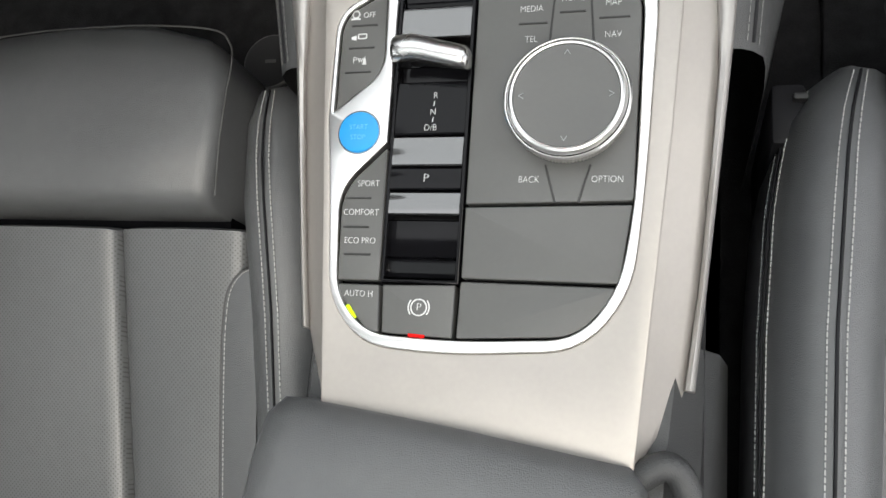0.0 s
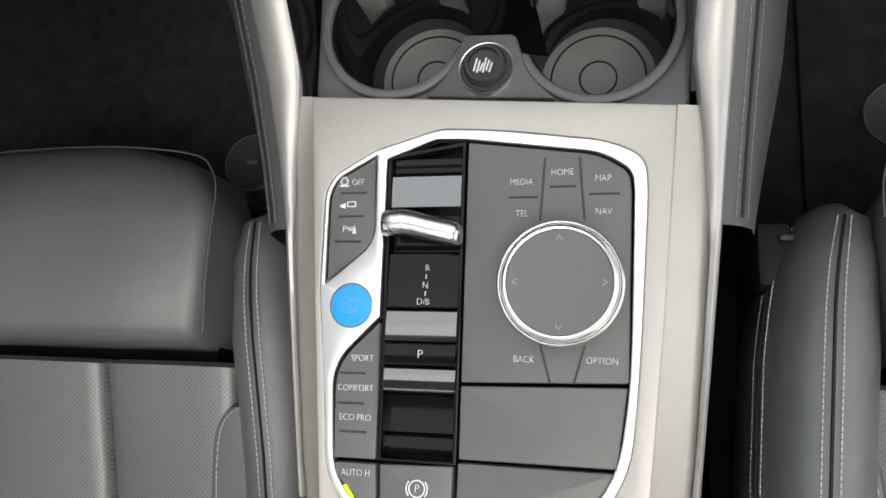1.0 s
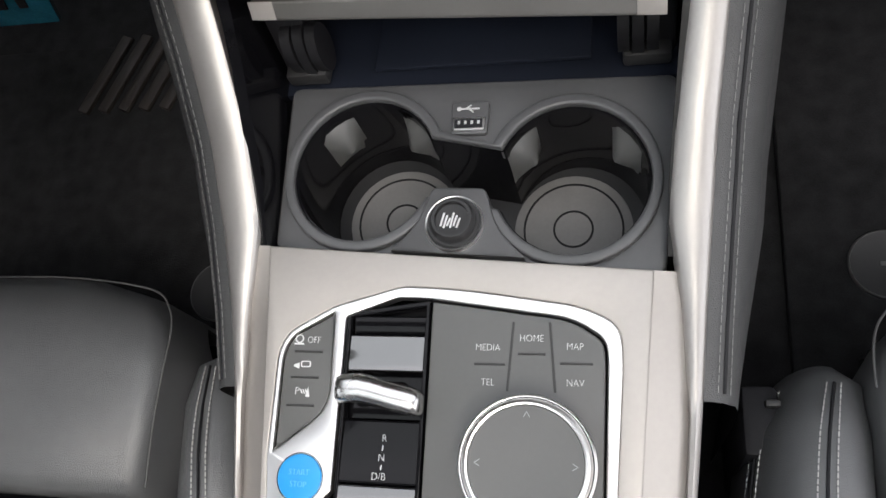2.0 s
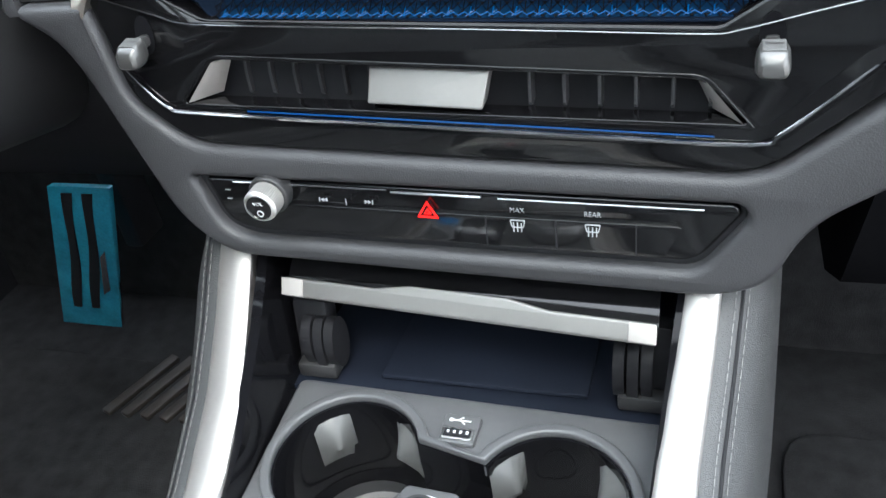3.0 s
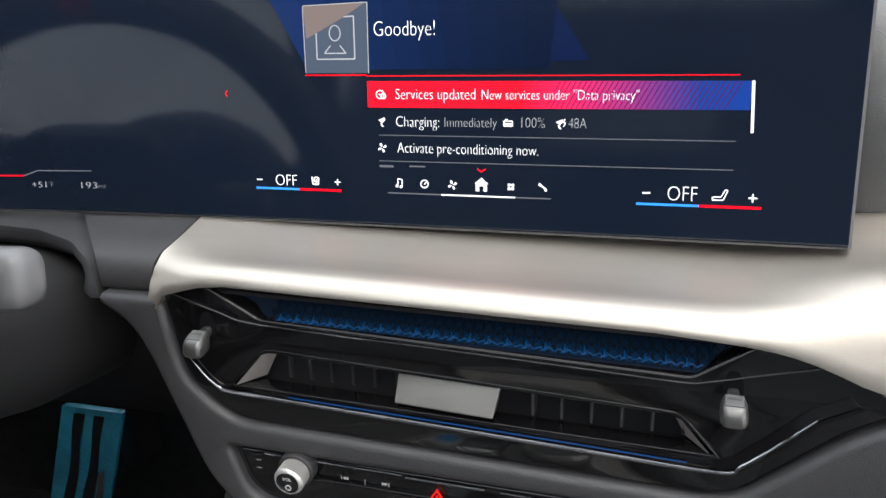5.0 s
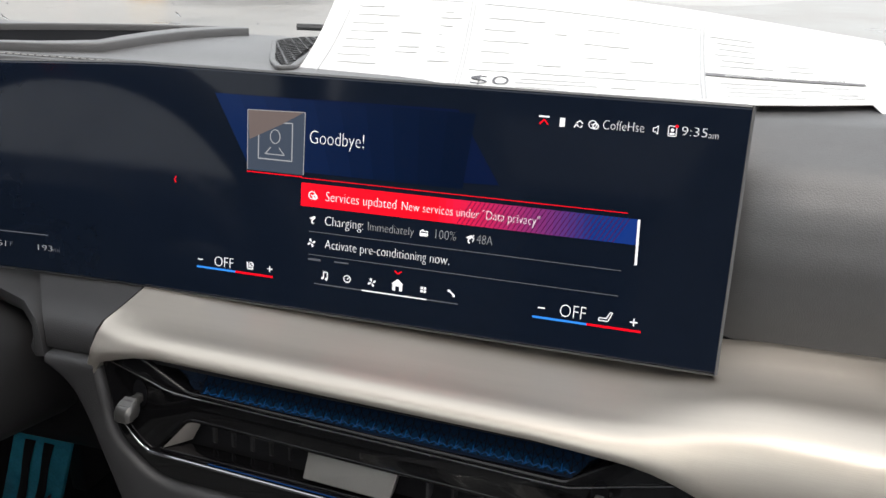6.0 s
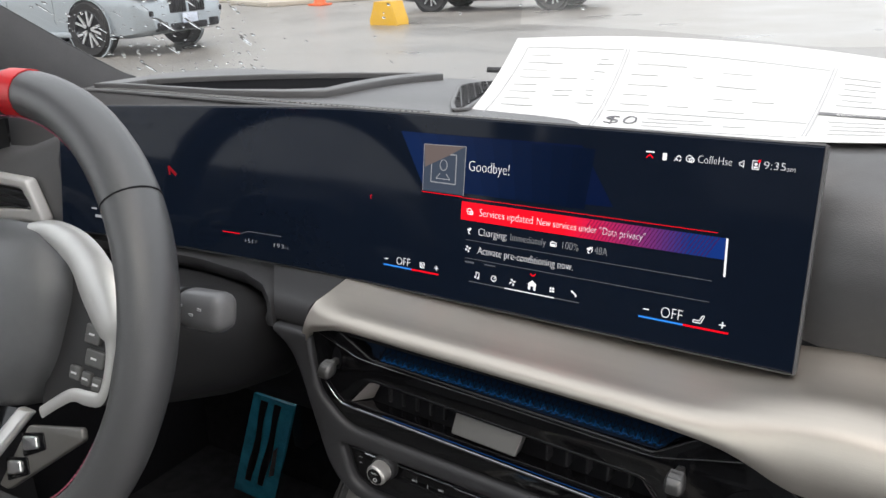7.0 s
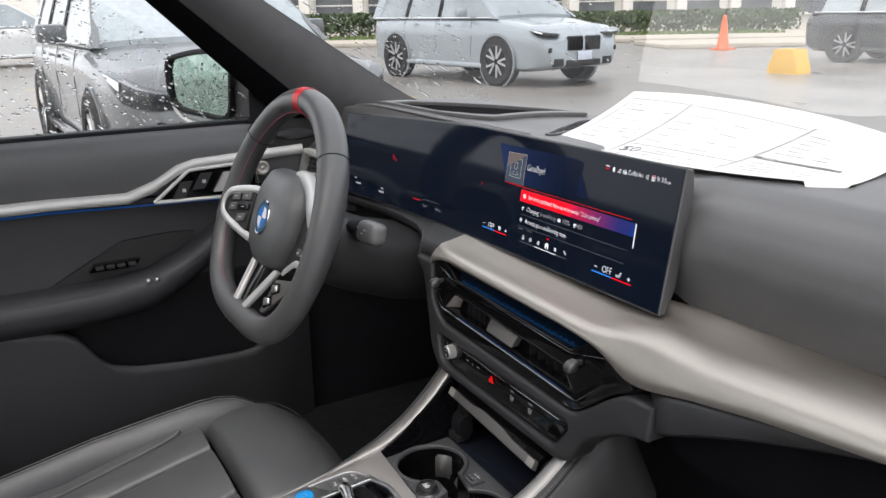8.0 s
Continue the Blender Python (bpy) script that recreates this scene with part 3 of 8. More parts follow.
for s in (-1, 1):
    ys = [0.063 + (0.44 - 0.063) * i / 40 for i in range(41)]
    if s < 0:
        ys = [0.083 + (0.44 - 0.083) * i / 40 for i in range(41)]
    rings = []
    for y in ys:
        i, o, z = rail_at(y, s)
        w = o - i
        rings.append([(i, y, z - 0.012), (i, y, z - 0.002), (i + w * 0.12, y, z), (i + w * 0.5, y, z + 0.0008), (i + w * 0.86, y, z - 0.0006), (o, y, z - 0.003), (o, y, z - 0.013)])
    part("rail", loft(rings), RAIL_SILVER, console, "satin silver side rail", smooth=50)
    edge = TRIM_L if s < 0 else TRIM_R
    top = [CON(edge[0][0] + (edge[-1][0] - edge[0][0]) * k / 20 + 0, edge[0][1] + (edge[-1][1] - edge[0][1]) * k / 20, -0.0011) - Vector((s * 0.0012, 0, 0)) for k in range(21)]
    stop = 0.0635 if s > 0 else 0.0835
    foot = Vector((rail_at(stop, s)[0] + s * 0.001, stop, rail_at(stop, s)[2] - 0.004))
    low = []
    for p in top:
        k = max(0.0, min(1.0, (stop - p.y) / (stop - top[-1].y)))
        low.append(foot.lerp(top[-1] + Vector((0, 0, -0.001)), k) if p.y < stop else Vector((rail_at(p.y, s)[0] + s * 0.001, p.y, rail_at(p.y, s)[2] - 0.004)))
    part("trim_side", loft([top, [(a * 0.25 + b * 0.75) for a, b in zip(top, low)], low, [b + Vector((0, 0, -0.012)) for b in low]], closed=False, caps=False), SATIN, console, "satin silver side of the trim", smooth=60)
    # padded flank below the rail, with a double seam
    rings = []
    for k in range(34):
        y = 0.222 + 0.278 * k / 33
        i, o, z = rail_at(min(max(y, 0.063), 0.44), s)
        drop = max(0.0, 0.07 - y) * 0.25
        thin = 0.35 + 0.65 * max(0.0, min(1.0, (y - 0.222) / 0.09))
        rings.append([(o + s * x * (1 if x < 0.014 else thin + (1 - thin) * 0.014 / x), y, max(0.40, z - 0.003 - drop - dz)) for x, dz in ((-0.004, 0.012), (-0.001, 0.001), (0.004, 0.0012), (0.009, 0.0042), (0.015, 0.0105), (0.0215, 0.022), (0.027, 0.05), (0.031, 0.12), (0.033, 0.22), (0.035, 0.33))])
    flank = part("padded_flank", loft(rings, closed=False, caps=False), FLANK, console, "black leather console flank with grey double stitching", smooth=60)
    for dx, dz in ((0.0062, 0.0022), (0.0118, 0.0068)):
        path = []
        for k in range(60):
            y = 0.226 + 0.254 * k / 59
            i, o, z = rail_at(min(y, 0.44), s)
            path.append((o + s * dx, y, z - 0.003 - dz + 0.0006))
        part("stitching", thread(path, 0.0034, 0.00022, 0.28), STITCH_DIM, flank)
    part("seam", tube([(rail_at(min(0.226 + 0.254 * k / 30, 0.44), s)[1] + s * 0.0090, 0.226 + 0.254 * k / 30, rail_at(min(0.226 + 0.254 * k / 30, 0.44), s)[2] - 0.0072) for k in range(31)], 0.0009, 6), DARK, flank)
    # Lower flank in black, which stands for the shade between console and seat
    part("flank_shadow_gap", loft([[(s * 0.085, y, 0.44), (s * 0.112, y, 0.44), (s * 0.1035, y, z), (s * 0.085, y, z)] for y, z in ((-0.30, 0.66), (0.08, 0.664), (0.18, 0.680), (0.235, 0.688))]), DARK, console, "lower console flank, blackened for the shade beside the seat")
    # rough plastic body behind the rail's end
    part("side_body", loft([[(s * 0.06, y, 0.60), (s * 0.118, y, 0.60), (s * (0.112 - e), y, 0.660 + z), (s * (0.100 - e), y, 0.684 + z), (s * (0.092 - e), y, 0.700 + z), (s * 0.06, y, 0.700 + z)]
                            for y, z, e in ((0.085, -0.012, 0.001), (0.06, -0.008, 0.003), (0.03, -0.004, 0.006), (-0.02, -0.004, 0.008), (-0.30, 0.0, 0.008))]), FLANK, console, "grained dark side body")
part("core", box((0, 0.08, 0.55), (0.19, 0.42, 0.24), bevel=0.01), DARK, console)

# Armrest
armrest = thing("armrest", (0, -0.16, 0.66), "dark grey leather padded centre armrest", "armrest")


def arm_ring(y_l, y_r, z, half, low):
    prof = [(-1, low), (-1, z - 0.022), (-0.985, z - 0.008), (-0.94, z - 0.0015), (-0.8, z + 0.0015), (-0.4, z + 0.003), (0, z + 0.0035), (0.4, z + 0.003), (0.8, z + 0.0015), (0.94, z - 0.0015), (0.985, z - 0.008), (1, z - 0.022), (1, low)]
    return [(half * a * (1 if a < 0 else 0.84) - 0.004, y_l + (y_r - y_l) * (a + 1) / 2, h) for a, h in prof]


pad = part("pad", loft([arm_ring(0.0470, 0.0275, 0.7030, 0.083, 0.60), arm_ring(0.0462, 0.0268, 0.7110, 0.0935, 0.60), arm_ring(0.038, 0.019, 0.7185, 0.0985, 0.60), arm_ring(0.018, 0.002, 0.7240, 0.1010, 0.60), arm_ring(-0.02, -0.03, 0.7270, 0.1030, 0.60), arm_ring(-0.16, -0.16, 0.733, 0.106, 0.60), arm_ring(-0.36, -0.36, 0.735, 0.106, 0.60)]), LEATHER, armrest, smooth=60)
part("piping", tube([(-0.1000, -0.005, 0.7155), (-0.0985, 0.020, 0.7120), (-0.0935, 0.034, 0.7085), (-0.086, 0.0395, 0.7035)], 0.0014, 6), STITCH, armrest, "pale edge seam")

part("hinge_cover", tube(smooth_line([(0.074, 0.022, 0.700), (0.086, 0.029, 0.7035), (0.0945, 0.022, 0.699), (0.0985, 0.000, 0.694), (0.100, -0.06, 0.690)], 4), 0.0065, 10), FLANK, armrest, "grained dark hinge cover")

# Cup holders
def DECK(u, v, w):
    return Vector((u, v, 0.7165 - 0.01 * u + w))


def dumbbell(r, gap):
    (lx, ly), (rx, ry) = (-0.0535, 0.3365), (0.0540, 0.3285)
    q = math.asin(gap / r)
    a = [(lx + r * math.cos(t), ly + r * 1.06 * math.sin(t)) for t in [q + (math.tau - 2 * q) * i / 30 for i in range(31)]]
    b = [(rx + r * math.cos(t), ry + r * 1.06 * math.sin(t)) for t in [math.pi + q + (math.tau - 2 * q) * i / 30 for i in range(31)]]
    return a + b


deck = part("cup_holder", plate([rnd([(-0.102, 0.389), (0.106, 0.386), (0.098, 0.2790), (-0.098, 0.2925)], 0.006), dumbbell(0.0385, 0.016)], DECK, 0.010, 0.0015, -0.011), DECK_GREY, console, "dark plastic double cup holder")
part("cup_wall", plate([dumbbell(0.0392, 0.0165), dumbbell(0.0374, 0.0158)], DECK, 0.070, 0, -0.0715), GLOSS_DARK, deck, "glossy black cup wall")
part("cup_rim", plate([dumbbell(0.0440, 0.0188), dumbbell(0.0386, 0.0160)], DECK, 0.0052, 0.0014, -0.002), DECK_GREY, deck, "raised glossy rim")
part("cup_floor", plate([[(-0.10, 0.386), (0.10, 0.386), (0.10, 0.285), (-0.10, 0.285)]], DECK, 0.004, 0, -0.072), RUBBER, deck)
for cx, cy in ((-0.050, 0.3350), (0.0500, 0.3290)):
    for r in (0.0285, 0.0115):
        part("floor_ring", plate([ring2(cx, cy, r, 40), ring2(cx, cy, r - 0.0012, 40)], DECK, 0.0012, 0.0004, -0.0682), DARK, deck)
    part("mat", plate([ring2(cx, cy, 0.0335, 40)], DECK, 0.002, 0.0006, -0.0695), CUP_MAT, deck, "grey rubber cup mat")
for (cx, cy), angles in (((-0.0535, 0.3365), (128, 50)), ((0.0540, 0.3285), (138, 42))):
    for a in angles:
        rows = []
        for i in range(7):
            q = radians(a - 17 + 34 * i / 6)
            c = math.cos(math.pi * (i / 6 - 0.5))
            rows.append([Vector((cx + r * math.cos(q), cy + r * 1.06 * math.sin(q), z)) for r, z in ((0.0375, 0.709), (0.0372 - 0.006 * c, 0.704), (0.0370 - 0.010 * c, 0.694), (0.0375, 0.676))])
        part("spring_tab", loft(rows, closed=False, caps=False), BUTTON, deck, "grey retaining tab")
part("socket_base", plate([rnd([(-0.0150, 0.3235), (0.0120, 0.3225), (0.0190, 0.300), (0.033, 0.2855), (-0.034, 0.2895), (-0.0215, 0.303)], [0.003, 0.003, 0.012, 0.001, 0.001, 0.012])], DECK, 0.020, 0.001, -0.0155), DECK_GREY, deck, "dark socket base")
SM = Matrix.Translation(DECK(-0.0022, 0.3030, 0.0045))
cap = part("socket_cap", lathe([(0.0138, -0.002), (0.0138, 0.002), (0.0128, 0.0035), (0.0115, 0.0035), (0.0110, 0.007), (0.0100, 0.0085), (0.0085, 0.0085), (0.0082, 0.0062), (0.0, 0.0058)], SM, 40), RUBBER, console, "round black power socket cap")
part("ring", lathe([(0.0136, 0.0018), (0.0144, 0.0022), (0.0148, 0.001), (0.0148, -0.002)], SM, 40), CHROME, cap, "thin chrome ring")
part("symbol", join(*[strip(lambda u, v, w: SM @ Vector((u, v, 0.0060 + w)), (-0.0055 + 0.0016 * i, -0.0035 - 0.001 * (i % 2)), (-0.0040 + 0.0016 * i, 0.0035 - 0.0014 * (i % 3)), 0.0009) for i in range(6)]), LETTER, cap, "worn white symbol")
usb = part("usb_port", plate([rnd([(-0.0090, 0.3735), (0.0110, 0.3735), (0.0105, 0.3545), (-0.0085, 0.3545)], 0.002)], DECK, 0.004, 0.0006, -0.0020), DECK_GREY, console, "dark charging port with symbol")
part("bezel", plate([rnd([(-0.0072, 0.3632), (0.0092, 0.3632), (0.0092, 0.3562), (-0.0072, 0.3562)], 0.0008)], DECK, 0.0012, 0.0002, 0.0022), CHROME, usb)
part("slot", plate([[(-0.0062, 0.3622), (0.0082, 0.3622), (0.0082, 0.3572), (-0.0062, 0.3572)]], DECK, 0.0006, 0, 0.0032), DARK, usb)
part("contacts", join(*[strip(DECK, (-0.004 + i * 0.0034, 0.3612), (-0.004 + i * 0.0034, 0.3592), 0.0014, back=0.0036) for i in range(4)]), LETTER, usb)
part("symbol", join(strip(DECK, (-0.0040, 0.3688), (0.0062, 0.3688), 0.0009, back=0.0026), strip(DECK, (-0.001, 0.3688), (0.0018, 0.3710), 0.0008, back=0.0026), strip(DECK, (0.0005, 0.3688), (0.0032, 0.3665), 0.0008, back=0.0026), plate([ring2(-0.0045, 0.3688, 0.0013, 12)], DECK, 0.0003, 0, 0.0026)), LETTER, usb, "white trident symbol")

# Storage bin under the dashboard, with its lid raised
part("bin_floor", box((0, 0.47, 0.7035), (0.225, 0.17, 0.004), pose(0, 0, 0, -6)), BIN_RUBBER, console)
part("charging_mat", box((0.004, 0.455, 0.7095), (0.118, 0.115, 0.003), pose(0, 0, 0, -6), 0.001), BIN_RUBBER, console, "black phone tray")
part("bin_back", box((0, 0.555, 0.76), (0.24, 0.01, 0.14)), DARK, console)
for s in (-1, 1):
    part("bin_wall", loft([[(s * a, y, 0.69), (s * (a + 0.006), y, 0.69), (s * (a + 0.006), y, z), (s * a, y, z)] for y, a, z in ((0.285, 0.0985, 0.722), (0.32, 0.0995, 0.738), (0.37, 0.104, 0.770), (0.42, 0.109, 0.81), (0.56, 0.109, 0.82))]), GLOSS_DARK, console, "glossy black bin wall")
    hinge = part("lid_hinge", box((s * 0.094, 0.408, 0.738), (0.022, 0.014, 0.046), pose(0, 0, 0, -12), 0.003), DARK, console, "dark lid hinge block")
    for k, (x, z) in enumerate(((0.0795, 0.737), (0.0865, 0.734), (0.0935, 0.737))):
        part("hinge_knuckle", loft([[(s * x + dx, 0.401 + 0.0105 * math.cos(q), z + (0.017 if k != 1 else 0.020) * math.sin(q)) for q in [math.tau * i / 20 for i in range(20)]] for dx in (-0.0028, 0.0028)]), DARK, hinge, smooth=40)
    part("hinge_foot", box((s * 0.091, 0.396, 0.7215), (0.024, 0.012, 0.010), bevel=0.002), RUBBER, hinge)
lid = part("bin_lid", loft([[(-0.095, y, z), (0.099, y - 0.012, z - 0.003), (0.099, y - 0.012, z - 0.003 - t), (-0.095, y, z - t)] for y, z, t in ((0.3955, 0.7850, 0.010), (0.402, 0.7905, 0.008), (0.425, 0.7990, 0.006), (0.47, 0.807, 0.006))]), PIANO, console, "raised black storage lid with silver front edge")


def LID(u, v, w):
    return Vector((u, 0.3880 - 0.062 * u - w * 0.75 + 0.60 * v, 0.7805 - 0.0155 * u + 1.05 * v + w * 0.65))


part("lid_edge", plate([rnd([(-0.095, -0.0045), (0.0985, -0.0045), (0.0985, 0.0040), (0.048, 0.0040), (0.028, 0.0068), (-0.022, 0.0068), (-0.042, 0.0040), (-0.095, 0.0040)], 0.0015, 3)], LID, 0.008, 0.0012, -0.002), PLATE_SILVER, lid, "satin silver lid edge")
for u in (-0.089, 0.0925):
    part("lid_corner", plate([[(u - 0.0065, -0.0040), (u + 0.0060, -0.0040), (u + 0.0060, 0.0036), (u - 0.0065, 0.0036)]], LID, 0.0006, 0.0001, 0.0061), SATIN, lid)


# The dashboard
def FAS(u, v, w):
    """The face of the centre stack: u to the right, v up, w out towards the cabin."""
    return Vector((u, 0.395 + 0.14 * (v - 0.833) - w, v - 0.025 * u))


dash = thing("dashboard", (0.1, 0.50, 0.78), "black and silver car dashboard with air vents and controls", "dashboard")
VENT = [(-0.166, 0.934), (-0.125, 0.9425), (0.10, 0.9415), (0.145, 0.9395), (0.172, 0.9350), (0.192, 0.9265), (0.2095, 0.9140), (0.2020, 0.9085), (0.186, 0.9000), (0.1420, 0.8630), (0.128, 0.859), (-0.127, 0.863), (-0.155, 0.885)]
VENT_R = [0.004, 0.02, 0.02, 0.01, 0.01, 0.01, 0.002, 0.003, 0.01, 0.012, 0.01, 0.015, 0.01]
CLIMATE = [(-0.131, 0.8465), (0.1310, 0.8465), (0.1345, 0.8395), (0.1150, 0.8130), (-0.106, 0.8130), (-0.120, 0.8190)]
CLIMATE_R = [0.004, 0.006, 0.006, 0.008, 0.01, 0.01]
STACK = [(-0.1665, 0.9300), (-0.206, 0.9290), (-0.206, 0.9240), (-0.187, 0.9130), (-0.177, 0.897), (-0.166, 0.872), (-0.1440, 0.822), (-0.120, 0.8030), (0.122, 0.8010), (0.1450, 0.809), (0.157, 0.838), (0.205, 0.870), (0.240, 0.8775), (0.240, 0.9105), (0.2350, 0.9100), (0.2110, 0.9085),
         (0.2030, 0.9060), (0.1880, 0.8975), (0.1428, 0.8618), (0.1282, 0.8578), (-0.1272, 0.8618), (-0.1562, 0.8845)]
STACK_R = [0.002, 0.002, 0.003, 0.02, 0.02, 0.05, 0.02, 0.02, 0.02, 0.02, 0.02, 0.03, 0.001, 0.001, 0.001, 0.002, 0.003, 0.01, 0.012, 0.01, 0.015, 0.01]
part("stack_fascia", plate([rnd(STACK, STACK_R), rnd(CLIMATE, CLIMATE_R)], FAS, 0.030, 0.004, -0.026), SOFT, dash, "soft grained grey fascia")

# Vent panel
SLOT = [(-0.140, 0.9395), (0.146, 0.9370), (0.118, 0.9185), (-0.106, 0.9225)]
CAVITY = rnd([(-0.127, 0.8825), (-0.106, 0.9050), (0.113, 0.8985), (0.132, 0.8795)], [0.003, 0.006, 0.006, 0.003])
vents = part("vent_panel", plate([rnd(VENT, VENT_R), rnd(SLOT, 0.003), CAVITY], FAS, 0.012, 0.0015, -0.012), PIANO, dash, "glossy black air vent panel")
part("vent_duct", join(box(FAS(0, 0.892, -0.060), (0.28, 0.004, 0.05)), box(FAS(0, 0.868, -0.035), (0.28, 0.05, 0.004)), box(FAS(0, 0.912, -0.035), (0.28, 0.05, 0.004)), box(FAS(-0.137, 0.89, -0.035), (0.004, 0.05, 0.05)), box(FAS(0.139, 0.89, -0.035), (0.004, 0.05, 0.05))), DARK, vents)
part("cavity_frame", plate([rnd([(-0.129, 0.8810), (-0.107, 0.9065), (0.114, 0.9000), (0.134, 0.8780)], [0.003, 0.006, 0.006, 0.003]), rnd([(-0.1262, 0.8830), (-0.1058, 0.9045), (0.1128, 0.8980), (0.1312, 0.8800)], [0.003, 0.006, 0.006, 0.003])], FAS, 0.006, 0.0004, -0.0055), PIANO, vents)
for u0, step, turn, w0 in ((-0.099, 0.0128, -14, -0.016), (0.041, 0.0150, 8, -0.010)):
    for i in range(6):
        u = u0 + step * i
        part("vane", loft([[FAS(u + dx, v, w0 - d) for v, d in ((0.8800, 0.016), (0.8800, 0.003), (0.8820, 0.0008), (0.8920, 0.0), (0.9000, 0.001), (0.9025, 0.003), (0.9025, 0.016))] for dx in (-0.0007, 0.0007)]), SOFT, vents, smooth=30)
    part("vane_bar", box(FAS(u0 + 2.5 * step, 0.8895, -0.030), (6.6 * step, 0.010, 0.0014), bevel=0.0004), RUBBER, vents)
for s, u0, u1 in ((-1, -0.1235, -0.1075), (1, 0.1285, 0.1150)):
    part("cheek", loft([[FAS(u0, 0.8835 if s < 0 else 0.8805, 0.0008), FAS(u1 - s * 0.001, 0.9030 if s < 0 else 0.8970, 0.0008), FAS(u1 - s * 0.004, 0.9025 if s < 0 else 0.8965, -0.010), FAS(u0 - s * 0.010, 0.8835 if s < 0 else 0.8805, -0.012)],
                       [FAS(u0 - s * 0.002, 0.8835 if s < 0 else 0.8805, -0.0012), FAS(u1 - s * 0.003, 0.9025 if s < 0 else 0.8965, -0.0012), FAS(u1 - s * 0.006, 0.902 if s < 0 else 0.896, -0.011), FAS(u0 - s * 0.012, 0.8835 if s < 0 else 0.8805, -0.013)]]), SATIN, vents, "silver vent cheek")
part("centre_plate", plate([rnd([(-0.0295, 0.9000), (0.0255, 0.8990), (0.0225, 0.8840), (-0.0305, 0.8855)], 0.001)], lambda u, v, w: FAS(u, v, w - 0.36 * (v - 0.884)), 0.010, 0.0008, -0.008), PLATE_SILVER, vents, "satin silver centre plate")
part("upper_chrome_line", tube([FAS(p.x, p.y, 0.0012) for p in smooth_line([(u, v, 0) for u, v in ((-0.163, 0.9345), (-0.152, 0.9310), (-0.130, 0.9250), (-0.113, 0.9210), (-0.06, 0.9195), (0.0, 0.9185), (0.06, 0.9172), (0.112, 0.9160), (0.125, 0.9175), (0.150, 0.9240), (0.172, 0.9295))], 4)], 0.00045, 8), LINE_CHROME, vents, "thin chrome line")
part("lower_chrome_line", tube([FAS(p.x, p.y, 0.0016) for p in smooth_line([(u, v, 0) for u, v in ((-0.1545, 0.9010), (-0.1475, 0.8925), (-0.1405, 0.8852), (-0.1340, 0.8810), (-0.1250, 0.8792), (-0.06, 0.8772), (0.0, 0.8756), (0.07, 0.8738), (0.132, 0.8722), (0.1425, 0.8768), (0.1575, 0.8898), (0.1735, 0.9050))], 4)], [0.0005] * 7 + [0.0007] * 5 + [0.0011] * 19 + [0.0010] * 8 + [0.0007] * 4 + [0.0005] * 2, 8), LINE_CHROME, vents, "chrome line")
part("light_line", tube([FAS(u, v, 0.0014) for u, v in ((-0.092, 0.8804), (0.0, 0.8782), (0.118, 0.8752))], 0.00040, 6), AMBIENT_LOW, vents, "glowing blue light line")
for u, v in ((-0.1385, 0.9125), (0.1365, 0.9120)):
    tab = part("vent_tab", loft([[FAS(u + a, v + b + rise, w) for a, b in rnd([(-hw, -hh), (hw, -hh), (hw * 0.92, hh * 0.5), (hw * 0.7, hh), (-hw * 0.7, hh), (-hw * 0.92, hh * 0.5)], 0.003, 3)] for w, hw, hh, rise in ((0.001, 0.0028, 0.0022, 0.001), (0.006, 0.0034, 0.0026, 0.001), (0.008, 0.0056, 0.0044, 0.0), (0.011, 0.0064, 0.0052, -0.0005), (0.015, 0.0064, 0.0050, -0.0010), (0.0180, 0.0056, 0.0042, -0.0018), (0.0194, 0.0038, 0.0024, -0.0024))]), TAB_SILVER, vents, "satin silver vent lever", smooth=35)
    part("grip", loft([[FAS(u + a, v + 0.0043 + 0.0007 * k - (w - 0.009) * 0.16, w) for a, k in ((-0.0044, 0), (-0.0039, 1), (0.0039, 1), (0.0044, 0))] for w in (0.0088, 0.0096, 0.0150, 0.0162)]), TAB_KNURL, tab, "knurled grip", smooth=20)
    part("lever_slot", plate([ring2(u, v + 0.003, 0.0048, 20, 0.0090)], FAS, 0.0006, 0, 0.0001), VOID, tab)
    part("stem", box(FAS(u, v + 0.0015, -0.003), (0.005, 0.010, 0.004), bevel=0.001), RUBBER, tab)
corner = [(0.1335, 0.8735), (0.1425, 0.8770), (0.1575, 0.8900), (0.1735, 0.9052), (0.1900, 0.9140)]
part("corner_facet", loft([[FAS(u, v, 0.0016), FAS(u - 0.0040, v + 0.0036, 0.0006), FAS(u - 0.0040, v + 0.0036, -0.002), FAS(u, v, -0.002)] for u, v in corner]), PIANO, vents, "glossy black corner facet", smooth=20)
part("corner_facet", loft([[FAS(u + 0.0006, v - 0.0006, 0.0016), FAS(u + 0.0044, v - 0.0040, -0.0012), FAS(u + 0.0044, v - 0.0040, -0.003), FAS(u + 0.0006, v - 0.0006, -0.003)] for u, v in corner]), PIANO, vents, "glossy black corner facet", smooth=20)


# Lit ornament strip above the vents
def ORN(u, v, w):
    """u along the strip, v from its front edge (0) to its back (1)."""
    return Vector((u, 0.4085 + 0.020 * v - 0.4 * w, 0.9205 - 0.026 * u + 0.0105 * v + w))


